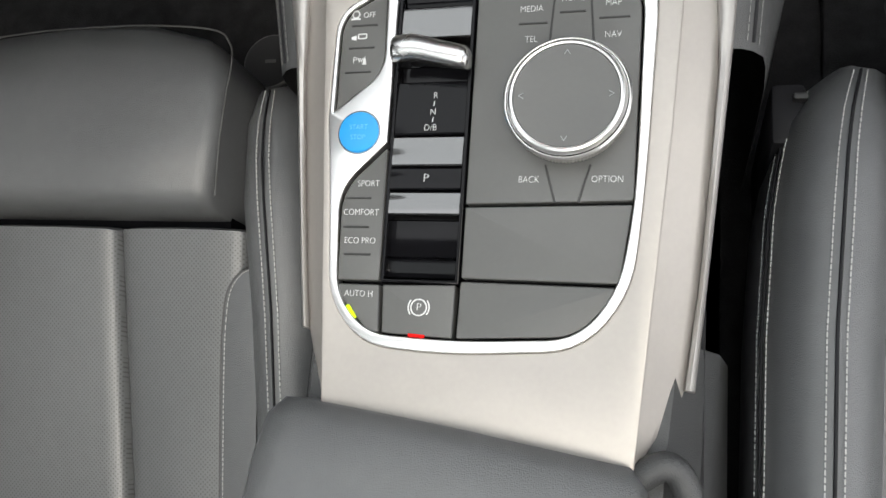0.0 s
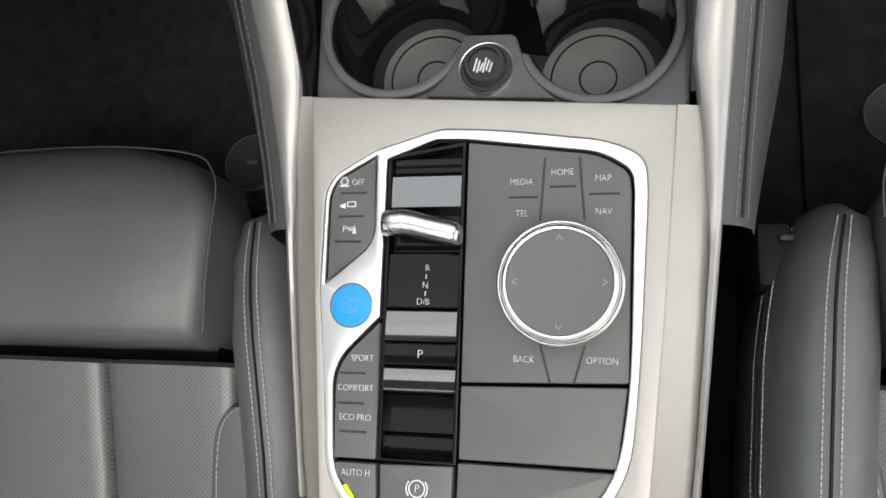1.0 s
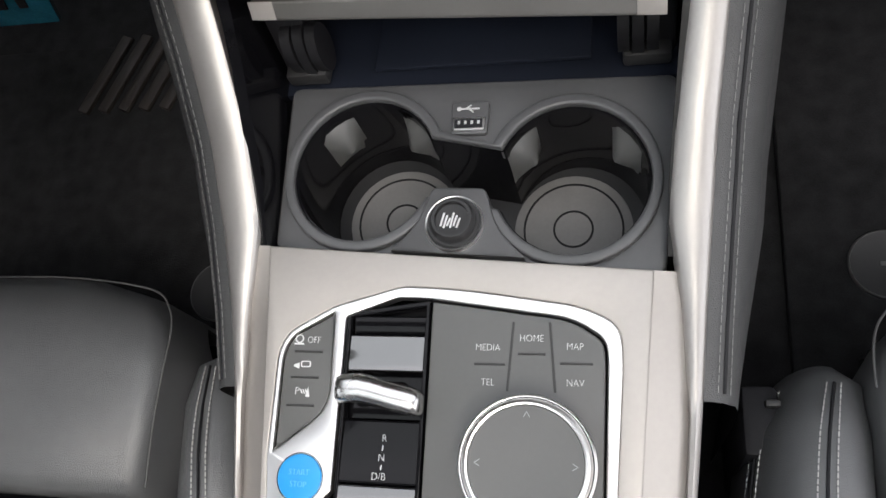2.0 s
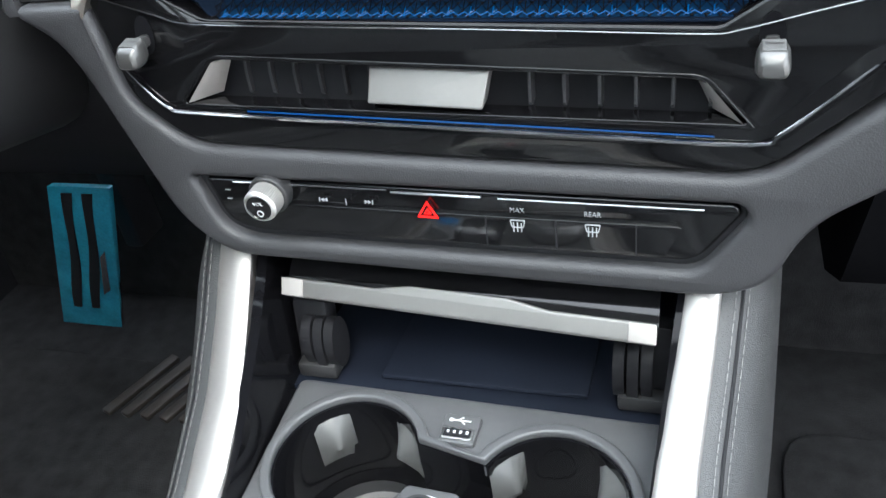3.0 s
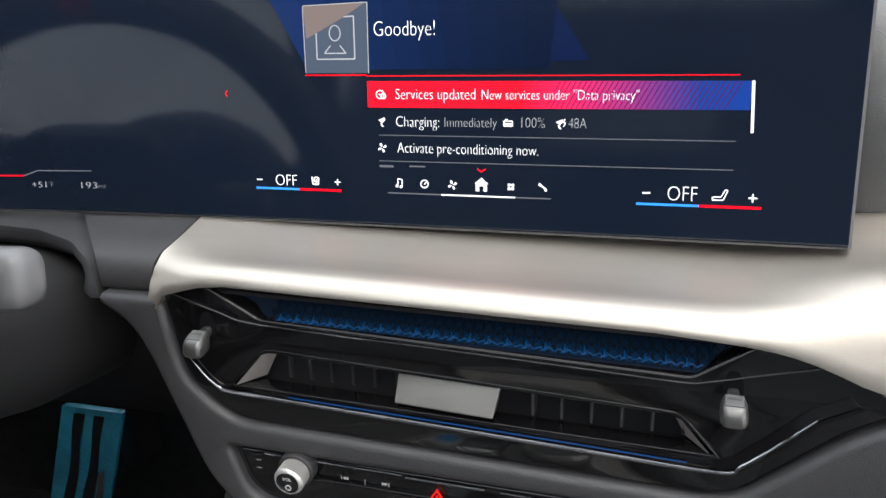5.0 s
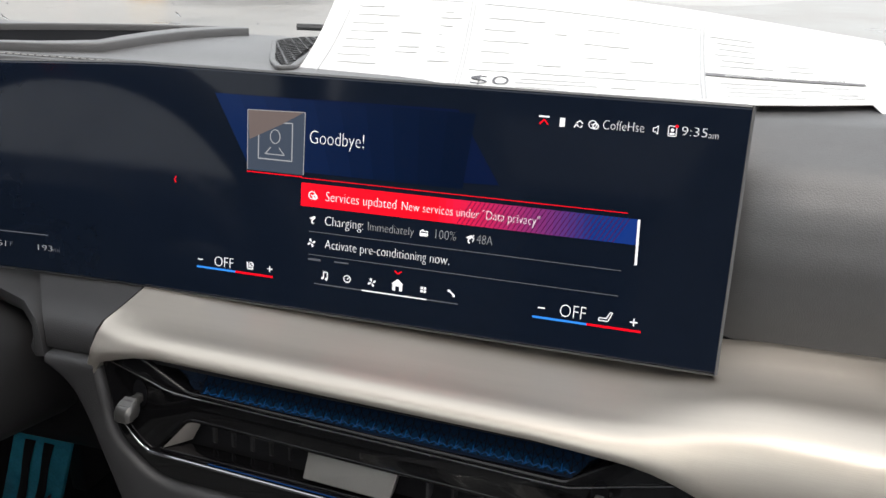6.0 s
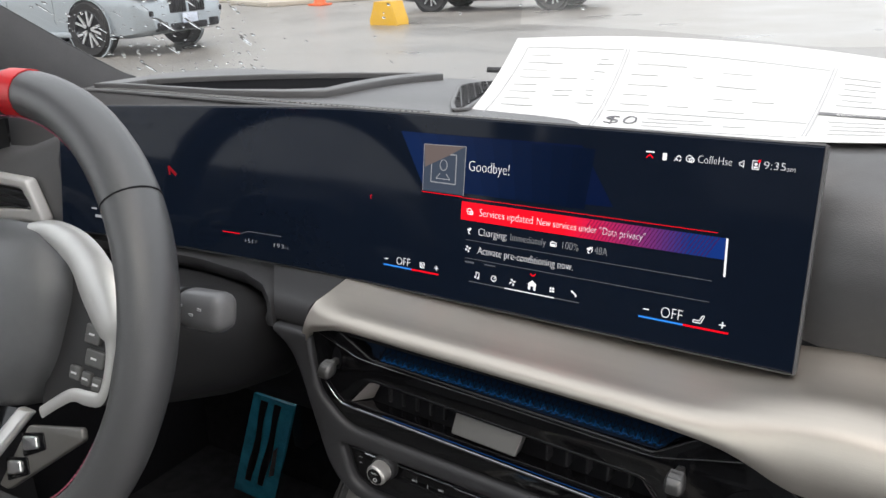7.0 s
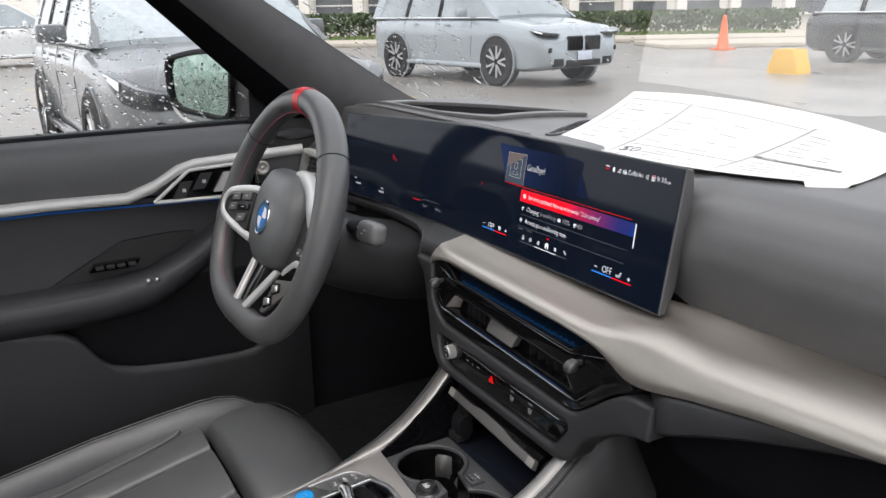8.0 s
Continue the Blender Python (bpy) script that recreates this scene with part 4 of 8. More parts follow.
part("ornament_base", sheet(lambda a, b: ORN(-0.135 + 0.275 * a, b, 0), 12, 4, 0.001), GLASS_BLACK, vents, "dark faceted ornament strip")
part("ornament_field", sheet(lambda a, b: ORN(-0.100 + 0.228 * a, 0.04 + 0.80 * b, 0.0006), 12, 3), AMBIENT_DIM, vents, "softly glowing blue field")
part("ornament_glow", sheet(lambda a, b: ORN(-0.096 + 0.215 * a, 0.05 + 0.30 * b, 0.0008), 12, 3), glow("ambient_blue_mid", (0.012, 0.065, 0.165), 0.032), vents, "brighter blue front edge")
for i in range(44):
    u = -0.100 + 0.230 * i / 44
    line = tube([ORN(u + 0.0011, 0.06, 0.0013), ORN(u - 0.0002, 0.92, 0.0013)], 0.00022, 4)
    part("facet_line", line, VOID, vents)
ZIG = glow("ambient_blue_line", (0.006, 0.13, 0.42), 0.085)
lattice = []
for i in range(46):
    u = -0.102 + 0.230 * i / 44
    for j in range(3):
        v0, v1 = 0.04 + 0.31 * j, 0.04 + 0.31 * (j + 1)
        for a, b in ((0.0, 0.0052), (0.0052, 0.0)):
            lattice.append(tube([ORN(u + a, v0, 0.0012), ORN(u + b, v1, 0.0012)], 0.00022, 4))
        lattice.append(tube([ORN(u - 0.0004, v0, 0.0013), ORN(u + 0.0004, v0 + 0.03, 0.0013)], 0.00055, 5))
tagged(part("facet_lattice", join(*lattice), VOID, vents), "fine dark lattice over the blue field", kind="stuff")
zig = [(-0.096 + 0.0024 * i, 0.14 if i % 2 else 0.06) for i in range(92)]
part("zigzag_line", tube([ORN(a, b, 0.0016) for a, b in zig], 0.00034, 4), ZIG, vents, "bright blue zigzag line")
for i in range(0, 92, 4):
    a, b = zig[i]
    part("spark", join(tube([ORN(a, b, 0.0017), ORN(a, b + 0.20, 0.0017)], 0.00030, 4), tube([ORN(a - 0.0016, b - 0.03, 0.0017), ORN(a + 0.0016, b + 0.12, 0.0017)], 0.00024, 4)), ZIG, vents)
part("slot_roof", sheet(lambda a, b: Vector((-0.14 + 0.272 * a, 0.4125 + 0.03 * b, 0.9395 - 0.006 * a - 0.002 * b)), 6, 3, 0.002), DARK, vents)

# Climate bar
climate = part("climate_bar", plate([rnd(inset(CLIMATE, 0.0026), CLIMATE_R)], FAS, 0.012, 0.0015, -0.0135), PIANO, dash, "glossy black climate control bar")
part("climate_surround", plate([rnd(inset(CLIMATE, -0.0005), CLIMATE_R), rnd(inset(CLIMATE, 0.0026), CLIMATE_R)], FAS, 0.010, 0.001, -0.013), DARK, dash)
part("step", plate([rnd([(-0.104, 0.8330), (0.108, 0.8335), (0.100, 0.8180), (-0.090, 0.8180)], 0.003)], FAS, 0.004, 0.0004, -0.0030), PIANO, climate)
part("chrome_line", join(tube([FAS(u, 0.8425, -0.0008) for u in (-0.110, -0.04, -0.028)], 0.0007, 6), tube([FAS(u, 0.8418, -0.0004) for u in (-0.026, 0.0, 0.018)], 0.0010, 6), tube([FAS(u, 0.8412, -0.0008) for u in (0.026, 0.07, 0.116)], 0.0006, 6)), LINE_CHROME, climate, "thin chrome line")
VM = Matrix.Translation(FAS(-0.0886, 0.8392, -0.0010)) @ pose(0, 0, 0, 91)
volume = part("volume_knob", knurled([(0.0074, -0.002, 0), (0.0074, 0.004, 0), (0.0079, 0.0050, 0), (0.0081, 0.0058, 1), (0.0081, 0.0150, 1), (0.0079, 0.0156, 0), (0.0073, 0.0166, 0), (0.0066, 0.0167, 0)], VM, 96, 0.0005), KNURL, climate, "knurled silver volume knob with black face", smooth=20)
part("face", lathe([(0.0067, 0.0166), (0.0063, 0.0161), (0.0, 0.0161)], VM, 32), PIANO, volume)
part("collar", lathe([(0.0105, -0.004), (0.0105, 0.0055), (0.0098, 0.0062), (0.0080, 0.0062)], VM, 40), RUBBER, volume, "dark collar")
KF = lambda u, v, w: VM @ Vector((u, v, 0.0162 + w))
part("legend", join(text("VOL", KF, 0, 0.0022, 0.0028), plate([ring2(0, -0.0032, 0.0018, 16), ring2(0, -0.0032, 0.0013, 16)], KF, 0.0003, 0, 0.0002)), LETTER, volume, "small white legend")
legends = []
for u, w in ((-0.0605, -1), (-0.0375, 1)):
    for k in (0, 1):
        x = u + w * 0.0017 * (k - 0.5)
        legends.append(plate([[(x - w * 0.0008, 0.8359), (x + w * 0.0008, 0.8369), (x - w * 0.0008, 0.8379)]], FAS, 0.0003, 0, 0.0012))
    legends.append(strip(FAS, (u + w * 0.0023, 0.8358), (u + w * 0.0023, 0.8380), 0.0004, back=0.0012))
legends.append(strip(FAS, (-0.0490, 0.8345), (-0.0490, 0.8378), 0.0004, back=0.0012))
for u, word in ((0.0350, "MAX"), (0.0690, "REAR")):
    legends.append(text(word, FAS, u, 0.8372, 0.0036, back=0.0012, squeeze=0.9))
    legends.append(plate([rnd([(u - 0.0036, 0.8325), (u + 0.0036, 0.8325), (u + 0.0028, 0.8285), (u - 0.0028, 0.8285)], 0.0008, 3), rnd([(u - 0.0031, 0.8320), (u + 0.0031, 0.8320), (u + 0.0024, 0.8290), (u - 0.0024, 0.8290)], 0.0006, 3)], FAS, 0.0003, 0, 0.0012))
    for k in (-1, 0, 1):
        legends.append(strip(FAS, (u + k * 0.0018, 0.8312), (u + k * 0.0018, 0.8266), 0.0005, back=0.0014))
for a, b in ((-0.1145, 0.8378), (-0.1145, 0.8330)):
    legends.append(strip(FAS, (a - 0.0015, b), (a + 0.0015, b), 0.0004, back=-0.0011))
for item in legends:
    part("legend", item, LEGEND_GREY, climate, "dim grey button legend")
tri_out = [(-0.0132, 0.8308), (-0.0026, 0.8308), (-0.0079, 0.8392)]
part("hazard_triangle", plate([tri_out, inset(tri_out, 0.0008)], FAS, 0.0005, 0, 0.0012), LED_RED, climate, "lit red hazard triangle")
part("hazard_triangle", plate([inset(tri_out, 0.0019), inset(tri_out, 0.0024)], FAS, 0.0005, 0, 0.0012), LED_RED, climate, "lit red hazard triangle")
for u in (0.0200, 0.0525, 0.0880):
    part("button_gap", strip(FAS, (u, 0.8330), (u, 0.8185), 0.0007, back=0.0009), DARK, climate)


# Silver trim across the dashboard
LOW = [(-0.180, 0.917), (-0.170, 0.921), (-0.163, 0.9325), (-0.142, 0.9390), (-0.125, 0.9410), (0.10, 0.9400), (0.128, 0.9385), (0.150, 0.9370), (0.172, 0.9325), (0.190, 0.9245), (0.204, 0.9180), (0.216, 0.9185), (0.255, 0.9285), (0.308, 0.9395), (0.35, 0.9450), (0.40, 0.9500), (0.45, 0.9570), (0.55, 0.9650), (0.80, 0.9700)]


def low_v(x):
    """The height of the trim's lower edge on the stack's face, softened along x."""
    def at(q):
        q = max(LOW[0][0], min(LOW[-1][0], q))
        i = max(j for j in range(len(LOW) - 1) if LOW[j][0] <= q)
        return LOW[i][1] + (LOW[i + 1][1] - LOW[i][1]) * (q - LOW[i][0]) / (LOW[i + 1][0] - LOW[i][0])
    d = 0.0 if x < 0.12 else min(0.035, 0.25 * (x - 0.12))
    return sum(at(x + d * k / 4) for k in range(-4, 5)) / 9


def silver_ring(x, left=False):
    """A section through the trim; its lower edge follows the vent panel."""
    def ease(a, b):
        k = max(0.0, min(1.0, (x - a) / (b - a)))
        return k * k * (3 - 2 * k)
    k, far = ease(0.125, 0.22), max(0.0, x - 0.20)
    zl = low_v(x)
    rise = 0.09 * max(0.0, min(0.16, x - 0.28))
    yl = 0.395 + 0.14 * (zl - 0.833) - 0.0045
    if left:
        zl, yl = 0.9315, 0.4125
    a = [(0.490, 0.960), (0.486, 0.9700), (0.472, 0.9655), (0.456, 0.9600), (0.438, 0.9545), (0.423, 0.9505)]
    b = [(0.490, 0.970), (0.4870, 0.9780), (0.4825, 0.9772), (0.4755, 0.9708 + rise), (0.450, 0.9660 + rise), (0.4240, 0.9598 + rise)]
    pts = [(y0 + (y1 - y0) * k, z0 + (z1 - z0) * k) for j, ((y0, z0), (y1, z1)) in enumerate(zip(a, b))]
    cy, cz = pts[-1]
    for t, o in ((0.25, 0.0022), (0.5, 0.0026), (0.75, 0.0018), (0.93, 0.0004)):
        pts.append((cy + (yl - cy) * t - o, cz + (zl + 0.0008 - cz) * t + o * 0.6))
    pts += [(yl + 0.0008, zl), (yl + 0.006, zl - 0.0002), (0.44, zl)]
    return [Vector((x, y + 0.10 * far * far, z - 0.025 * min(x, 0.2))) for y, z in pts]


def shear(r, x):
    return [Vector((x + max(0.0, p.y - 0.41) * 0.20, p.y, p.z)) for p in r] if x < -0.13 else r


xs = [-0.1735, -0.170, -0.163, -0.15, -0.14, -0.125, -0.10, -0.05, 0.0, 0.05, 0.10, 0.125, 0.14, 0.15, 0.16, 0.17, 0.18, 0.19, 0.20, 0.21, 0.22, 0.235, 0.25, 0.28, 0.34, 0.42, 0.52, 0.64, 0.74]
rings = [shear(silver_ring(x), x) for x in xs]
part("silver_trim", loft(rings), DASH_SILVER, dash, "brushed silver dashboard trim", smooth=60)
def filler_ring(x, lean):
    return [Vector((x - lean * max(0.0, p.y - 0.413) + 0.20 * (1 - lean / 0.9) * max(0.0, p.y - 0.41), p.y, p.z - 0.0008)) for p in silver_ring(-0.17, True)]


part("driver_filler", loft([filler_ring(-0.2085, 0.9), filler_ring(-0.2078, 0.9), filler_ring(-0.19, 0.4), filler_ring(-0.1755, 0.0)]), SOFT, dash, "grained grey filler panel", smooth=60)


# The curved display
def disp_y(x):
    if x > -0.17:
        return 0.4548
    k = (x + 0.17) / -0.347
    return 0.4548 - 0.027 * k ** 1.7


def DIS(u, v, w):
    """On the display's glass: u to the right, v up, w out towards the cabin."""
    if u < -0.17:
        v = 0.966 + (v - 0.966) * (1 - 0.10 * (-0.17 - u) / 0.347)
    return Vector((u, disp_y(u) + 0.18 * (v - 0.965) - w, v + 0.18 * w))


display = thing("curved_display", (-0.16, 0.47, 0.96), "wide curved black car display standing on the dashboard", "display")
us = [-0.517 + 0.703 * i / 40 for i in range(41)]
part("glass", loft([[DIS(u, 0.9655, -0.001), DIS(u, 0.9665, 0), DIS(u, 1.1015, 0), DIS(u, 1.1025, -0.001), DIS(u, 1.1020, -0.008), DIS(u, 0.9660, -0.008)] for u in us]), GLASS_BLACK, display, "black display glass", smooth=30)
part("bezel", loft([[DIS(u, 0.9640, -0.0015), DIS(u, 0.9652, -0.0008), DIS(u, 0.9652, -0.009), DIS(u, 1.1028, -0.009), DIS(u, 1.1028, -0.0008), DIS(u, 1.1040, -0.0015), DIS(u, 1.1030, -0.011), DIS(u, 1.08, -0.017), DIS(u, 0.99, -0.017), DIS(u, 0.9655, -0.011)] for u in us]), DECK_GREY, display, "thin grey bezel and housing")
for u, s in ((0.1862, 1), (-0.5172, -1)):
    part("end_bezel", loft([[DIS(u, 0.9640, -0.0010), DIS(u, 1.1040, -0.0010), DIS(u, 1.1030, -0.010), DIS(u, 0.9650, -0.010)], [DIS(u + s * 0.0016, 0.9648, -0.0022), DIS(u + s * 0.0016, 1.1032, -0.0022), DIS(u + s * 0.0016, 1.1024, -0.0095), DIS(u + s * 0.0016, 0.9656, -0.0095)]]), DECK_GREY, display, "thin grey end bezel")
part("foot", box((-0.08, 0.515, 0.985), (0.30, 0.06, 0.06), bevel=0.01), DARK, display)


def screen(name, bms, material, label=""):
    return part(name, join(*bms), material, display, label, smooth=0)


def bar(a, b, w):
    return strip(DIS, a, b, w, 0.0002, 0.0003)


def shape(pts, back=0.0003):
    return plate([pts], DIS, 0.0002, 0, back)


NAVY2 = glow("screen_navy_deep", (0.005, 0.016, 0.075), 0.24)
TILE = glow("screen_tile_grey", (0.060, 0.080, 0.115), 0.55)
screen("wallpaper", [shape([(-0.114, 1.0890), (0.036, 1.0905), (0.062, 1.052), (-0.086, 1.0485)], 0.00015)], NAVY2, "dark blue wallpaper shape")
for i in range(10):
    top, low = (-0.114 + 0.016 * i, -0.114 + 0.016 * (i + 1)), (-0.0905 + 0.0132 * i, -0.0905 + 0.0132 * (i + 1))
    fade = (1 - i / 10) ** 1.4
    screen("wallpaper", [shape([(top[0], 1.0890), (top[1], 1.0890), (low[1], 1.0480), (low[0], 1.0480)], 0.00020)], glow("screen_navy_%d" % i, (0.004 + 0.006 * fade, 0.014 + 0.022 * fade, 0.050 + 0.10 * fade), 0.16 + 0.10 * fade), "blue wallpaper shape" if i == 0 else "")
screen("profile_tile", [shape([(-0.0920, 1.0810), (-0.0550, 1.0820), (-0.0550, 1.0462), (-0.0915, 1.0462)], 0.00028)], TILE, "grey profile tile")
screen("profile_sheen", [shape([(-0.0918, 1.0808), (-0.0560, 1.0818), (-0.0700, 1.0740), (-0.0905, 1.0640)], 0.00034)], glow("screen_tile_sheen", (0.20, 0.16, 0.15), 0.45), "pale sheen on the tile")
for name, piece in (("tile_edge", [bar((-0.0920, 1.0810), (-0.0550, 1.0820), 0.0004), bar((-0.0550, 1.0820), (-0.0550, 1.0462), 0.0004), bar((-0.0920, 1.0810), (-0.0915, 1.0462), 0.0004)]),
                    ("profile_frame", [bar((-0.0848, 1.0745), (-0.0628, 1.0752), 0.0007), bar((-0.0845, 1.0535), (-0.0625, 1.0535), 0.0007), bar((-0.0846, 1.0745), (-0.0845, 1.0535), 0.0007), bar((-0.0628, 1.0752), (-0.0626, 1.0535), 0.0007)]),
                    ("profile_outline", [plate([ring2(-0.0737, 1.0668, 0.0034, 20, 0.0042), ring2(-0.0737, 1.0668, 0.0029, 20, 0.0037)], DIS, 0.0002, 0, 0.0005), bar((-0.0800, 1.0565), (-0.0675, 1.0565), 0.0006), bar((-0.0800, 1.0565), (-0.0765, 1.0605), 0.0006), bar((-0.0675, 1.0565), (-0.0710, 1.0605), 0.0006)])):
    screen(name, piece, SCREEN_GREY, "pale grey outline")


def line_of(body, u0, u1, v, size, material, label="white screen lettering"):
    """One word or line of words, as wide as from u0 to u1."""
    bm = text(body, lambda u, v_, w: Vector((u, v_, w)), 0, 0, size, 0.0002, 0.0003, "LEFT")
    wide = max(q.co.x for q in bm.verts)
    low = min(q.co.x for q in bm.verts)
    for q in bm.verts:
        q.co = DIS(u0 + (q.co.x - low) * (u1 - u0) / (wide - low), v + q.co.y, q.co.z)
    part("word", bm, material, display, label, smooth=0)


for body, u0, u1, v, size in (("Goodbye!", -0.0515, -0.0180, 1.0682, 0.0112), ("Services updated", -0.0400, 0.0035, 1.0352, 0.0080), ("New services under \"Data privacy\"", 0.0070, 0.0860, 1.0350, 0.0072), ("Charging:", -0.0400, -0.0160, 1.0210, 0.0080),
                              ("Activate pre-conditioning now.", -0.0395, 0.0370, 1.0073, 0.0080), ("OFF", -0.1130, -0.1000, 0.9878, 0.0092), ("OFF", 0.1020, 0.1160, 0.9878, 0.0106), ("CoffeHse", 0.1144, 0.1352, 1.0885, 0.0070), ("9:35", 0.1540, 0.1664, 1.0885, 0.0066), ("am", 0.1672, 0.1718, 1.0876, 0.0048)):
    line_of(body, u0, u1, v, size, SCREEN_WHITE)
for body, u0, u1, v, size in (("Immediately", -0.0130, 0.0150, 1.0210, 0.0072), ("100%", 0.0280, 0.0400, 1.0212, 0.0076), ("48A", 0.0520, 0.0610, 1.0212, 0.0076), ("+51", -0.2790, -0.2690, 0.9815, 0.0056), ("193", -0.2440, -0.2330, 0.9815, 0.0056)):
    line_of(body, u0, u1, v, size, SCREEN_GREY, "grey screen lettering")
for body, u0, u1, v, size in (("°F", -0.2680, -0.2635, 0.9818, 0.0045), ("mi", -0.2322, -0.2275, 0.9812, 0.0045)):
    line_of(body, u0, u1, v, size, SCREEN_DIM, "dim screen lettering")
# the lit red bar, fading to blue
cuts = [-0.0560 + 0.194 * i / 48 for i in range(49)]
for i in range(48):
    k = max(0.0, min(1.0, (i - 20) / 22))
    col = (0.85 * (1 - k) ** 1.3 + 0.008, 0.006 + 0.034 * k, 0.018 + 0.22 * k)
    a, b = cuts[i], cuts[i + 1]
    screen("message_bar", [shape([(a, 1.0420), (b, 1.0420), (b, 1.0285), (a, 1.0285)], 0.00012)], glow("screen_bar_%d" % i, col, 0.8 - 0.25 * k), "red to blue message bar" if i == 0 else "")
for piece in [bar((-0.0920, 1.0452), (-0.0560, 1.0452), 0.0006), bar((-0.0560, 1.0447), (0.1320, 1.0447), 0.0004), bar((-0.1405, 1.0372), (-0.1418, 1.0355), 0.0006), bar((-0.1418, 1.0355), (-0.1405, 1.0338), 0.0006),
                     bar((0.0048, 0.9975), (0.0070, 0.9958), 0.0007), bar((0.0070, 0.9958), (0.0092, 0.9975), 0.0007), bar((-0.103 + 0.0045, 0.9833), (-0.0730, 0.9833), 0.0012), bar((0.1170, 0.9825), (0.1460, 0.9825), 0.0012),
                     bar((-0.3050, 0.9872), (-0.2840, 0.9872), 0.0008), bar((0.0812, 1.0866), (0.0834, 1.0890), 0.0008), bar((0.0856, 1.0866), (0.0834, 1.0890), 0.0008), plate([ring2(0.1513, 1.0908, 0.0009, 10)], DIS, 0.0002, 0, 0.0007)]:
    screen("screen_line", [piece], SCREEN_RED, "lit red screen line")
for piece in [bar((-0.1255, 0.9833), (-0.0985, 0.9833), 0.0012), bar((0.0870, 0.9825), (0.1170, 0.9825), 0.0012)]:
    screen("screen_line", [piece], SCREEN_CYAN, "lit blue screen line")
for piece in [bar((-0.0500, 1.0140), (0.1320, 1.0140), 0.0004), bar((-0.0500, 1.0003), (0.1320, 1.0003), 0.0004), bar((-0.0455, 0.9832), (-0.0150, 0.9832), 0.0006), bar((0.0250, 0.9832), (0.0440, 0.9832), 0.0006), bar((-0.2840, 0.9872), (-0.2740, 0.9905), 0.0006), bar((-0.2740, 0.9905), (-0.2360, 0.9905), 0.0006),
                      bar((-0.050, 0.9975), (-0.0420, 0.9975), 0.0012), bar((-0.0330, 0.9978), (-0.0240, 0.9978), 0.0008)]:
    screen("screen_line", [piece], SCREEN_DIM, "thin grey screen line")
def disc(x, y, r, hole=0.0):
    return plate([ring2(x, y, r, 18)] + ([ring2(x, y, hole, 18)] if hole else []), DIS, 0.0002, 0, 0.0003)


def fan(x, y, r):
    return [plate([[(x + r * k * math.cos(q + d), y + r * k * math.sin(q + d)) for k, d in ((0.12, 0.0), (0.62, -0.42), (1.0, -0.15), (0.95, 0.28), (0.50, 0.36))]], DIS, 0.0002, 0, 0.0003) for q in (0.4, 1.97, 3.54, 5.11)]


def stroke(points, w=0.0006):
    return [bar(a, b, w) for a, b in zip(points, points[1:])]


def plug(x, y):
    """A charging plug on its cable."""
    return [shape([(x - 0.0018, y + 0.0006), (x + 0.0016, y + 0.0022), (x + 0.0020, y + 0.0008), (x + 0.0004, y - 0.0006)])] + stroke([(x + 0.0002, y), (x - 0.0004, y - 0.0016), (x + 0.0008, y - 0.0026)], 0.0007)


house = [(0.0040, 0.9858), (0.0058, 0.9858), (0.0058, 0.9884), (0.0082, 0.9884), (0.0082, 0.9858), (0.0100, 0.9858), (0.0100, 0.9897), (0.0107, 0.9897), (0.0070, 0.9928), (0.0033, 0.9897), (0.0040, 0.9897)]
ico = [shape(house), bar((-0.0150, 0.9832), (0.0250, 0.9832), 0.0007), bar((0.1382, 1.0420), (0.1392, 1.0180), 0.0013), bar((-0.1250, 0.9880), (-0.1214, 0.9880), 0.0006), bar((-0.0768, 0.9880), (-0.0734, 0.9880), 0.0006), bar((-0.0751, 0.9863), (-0.0751, 0.9897), 0.0006),
       bar((0.0897, 0.9880), (0.0937, 0.9880), 0.0007), bar((0.1398, 0.9872), (0.1438, 0.9872), 0.0007), bar((0.1418, 0.9852), (0.1418, 0.9892), 0.0007), bar((0.0805, 1.0905), (0.0862, 1.0905), 0.0009)]
ico += stroke([(-0.0396, 0.9872), (-0.0396, 0.9910), (-0.0372, 0.9906), (-0.0372, 0.9868)], 0.0005) + [disc(-0.0402, 0.9871, 0.0008), disc(-0.0378, 0.9867, 0.0008)]
ico += [disc(-0.0245, 0.9886, 0.0023, 0.0018), bar((-0.0245, 0.9884), (-0.0234, 0.9896), 0.0006), bar((-0.0254, 0.9868), (-0.0236, 0.9868), 0.0007)]
ico += fan(-0.0088, 0.9886, 0.0026)
ico += [shape([(x, y), (x + 0.0014, y), (x + 0.0014, y + 0.0014), (x, y + 0.0014)]) for x in (0.0212, 0.0231) for y in (0.9870, 0.9889)]
ico += stroke([(0.0376, 0.9906), (0.0384, 0.9899), (0.0396, 0.9893), (0.0408, 0.9882), (0.0412, 0.9872)], 0.0008) + [bar((0.0376, 0.9906), (0.0386, 0.9898), 0.0013), bar((0.0408, 0.9884), (0.0414, 0.9870), 0.0013)]
ico += stroke([(-0.0905, 0.9905), (-0.0900, 0.9864), (-0.0868, 0.9864), (-0.0866, 0.9872)], 0.0007) + [disc(-0.0878, 0.9890, 0.0017, 0.0012)] + stroke([(-0.0886, 0.9880), (-0.0864, 0.9900)], 0.0005)
ico += stroke([(0.1234, 0.9872), (0.1232, 0.9857), (0.1282, 0.9857), (0.1302, 0.9905), (0.1290, 0.9908), (0.1272, 0.9872), (0.1234, 0.9872)], 0.0005)
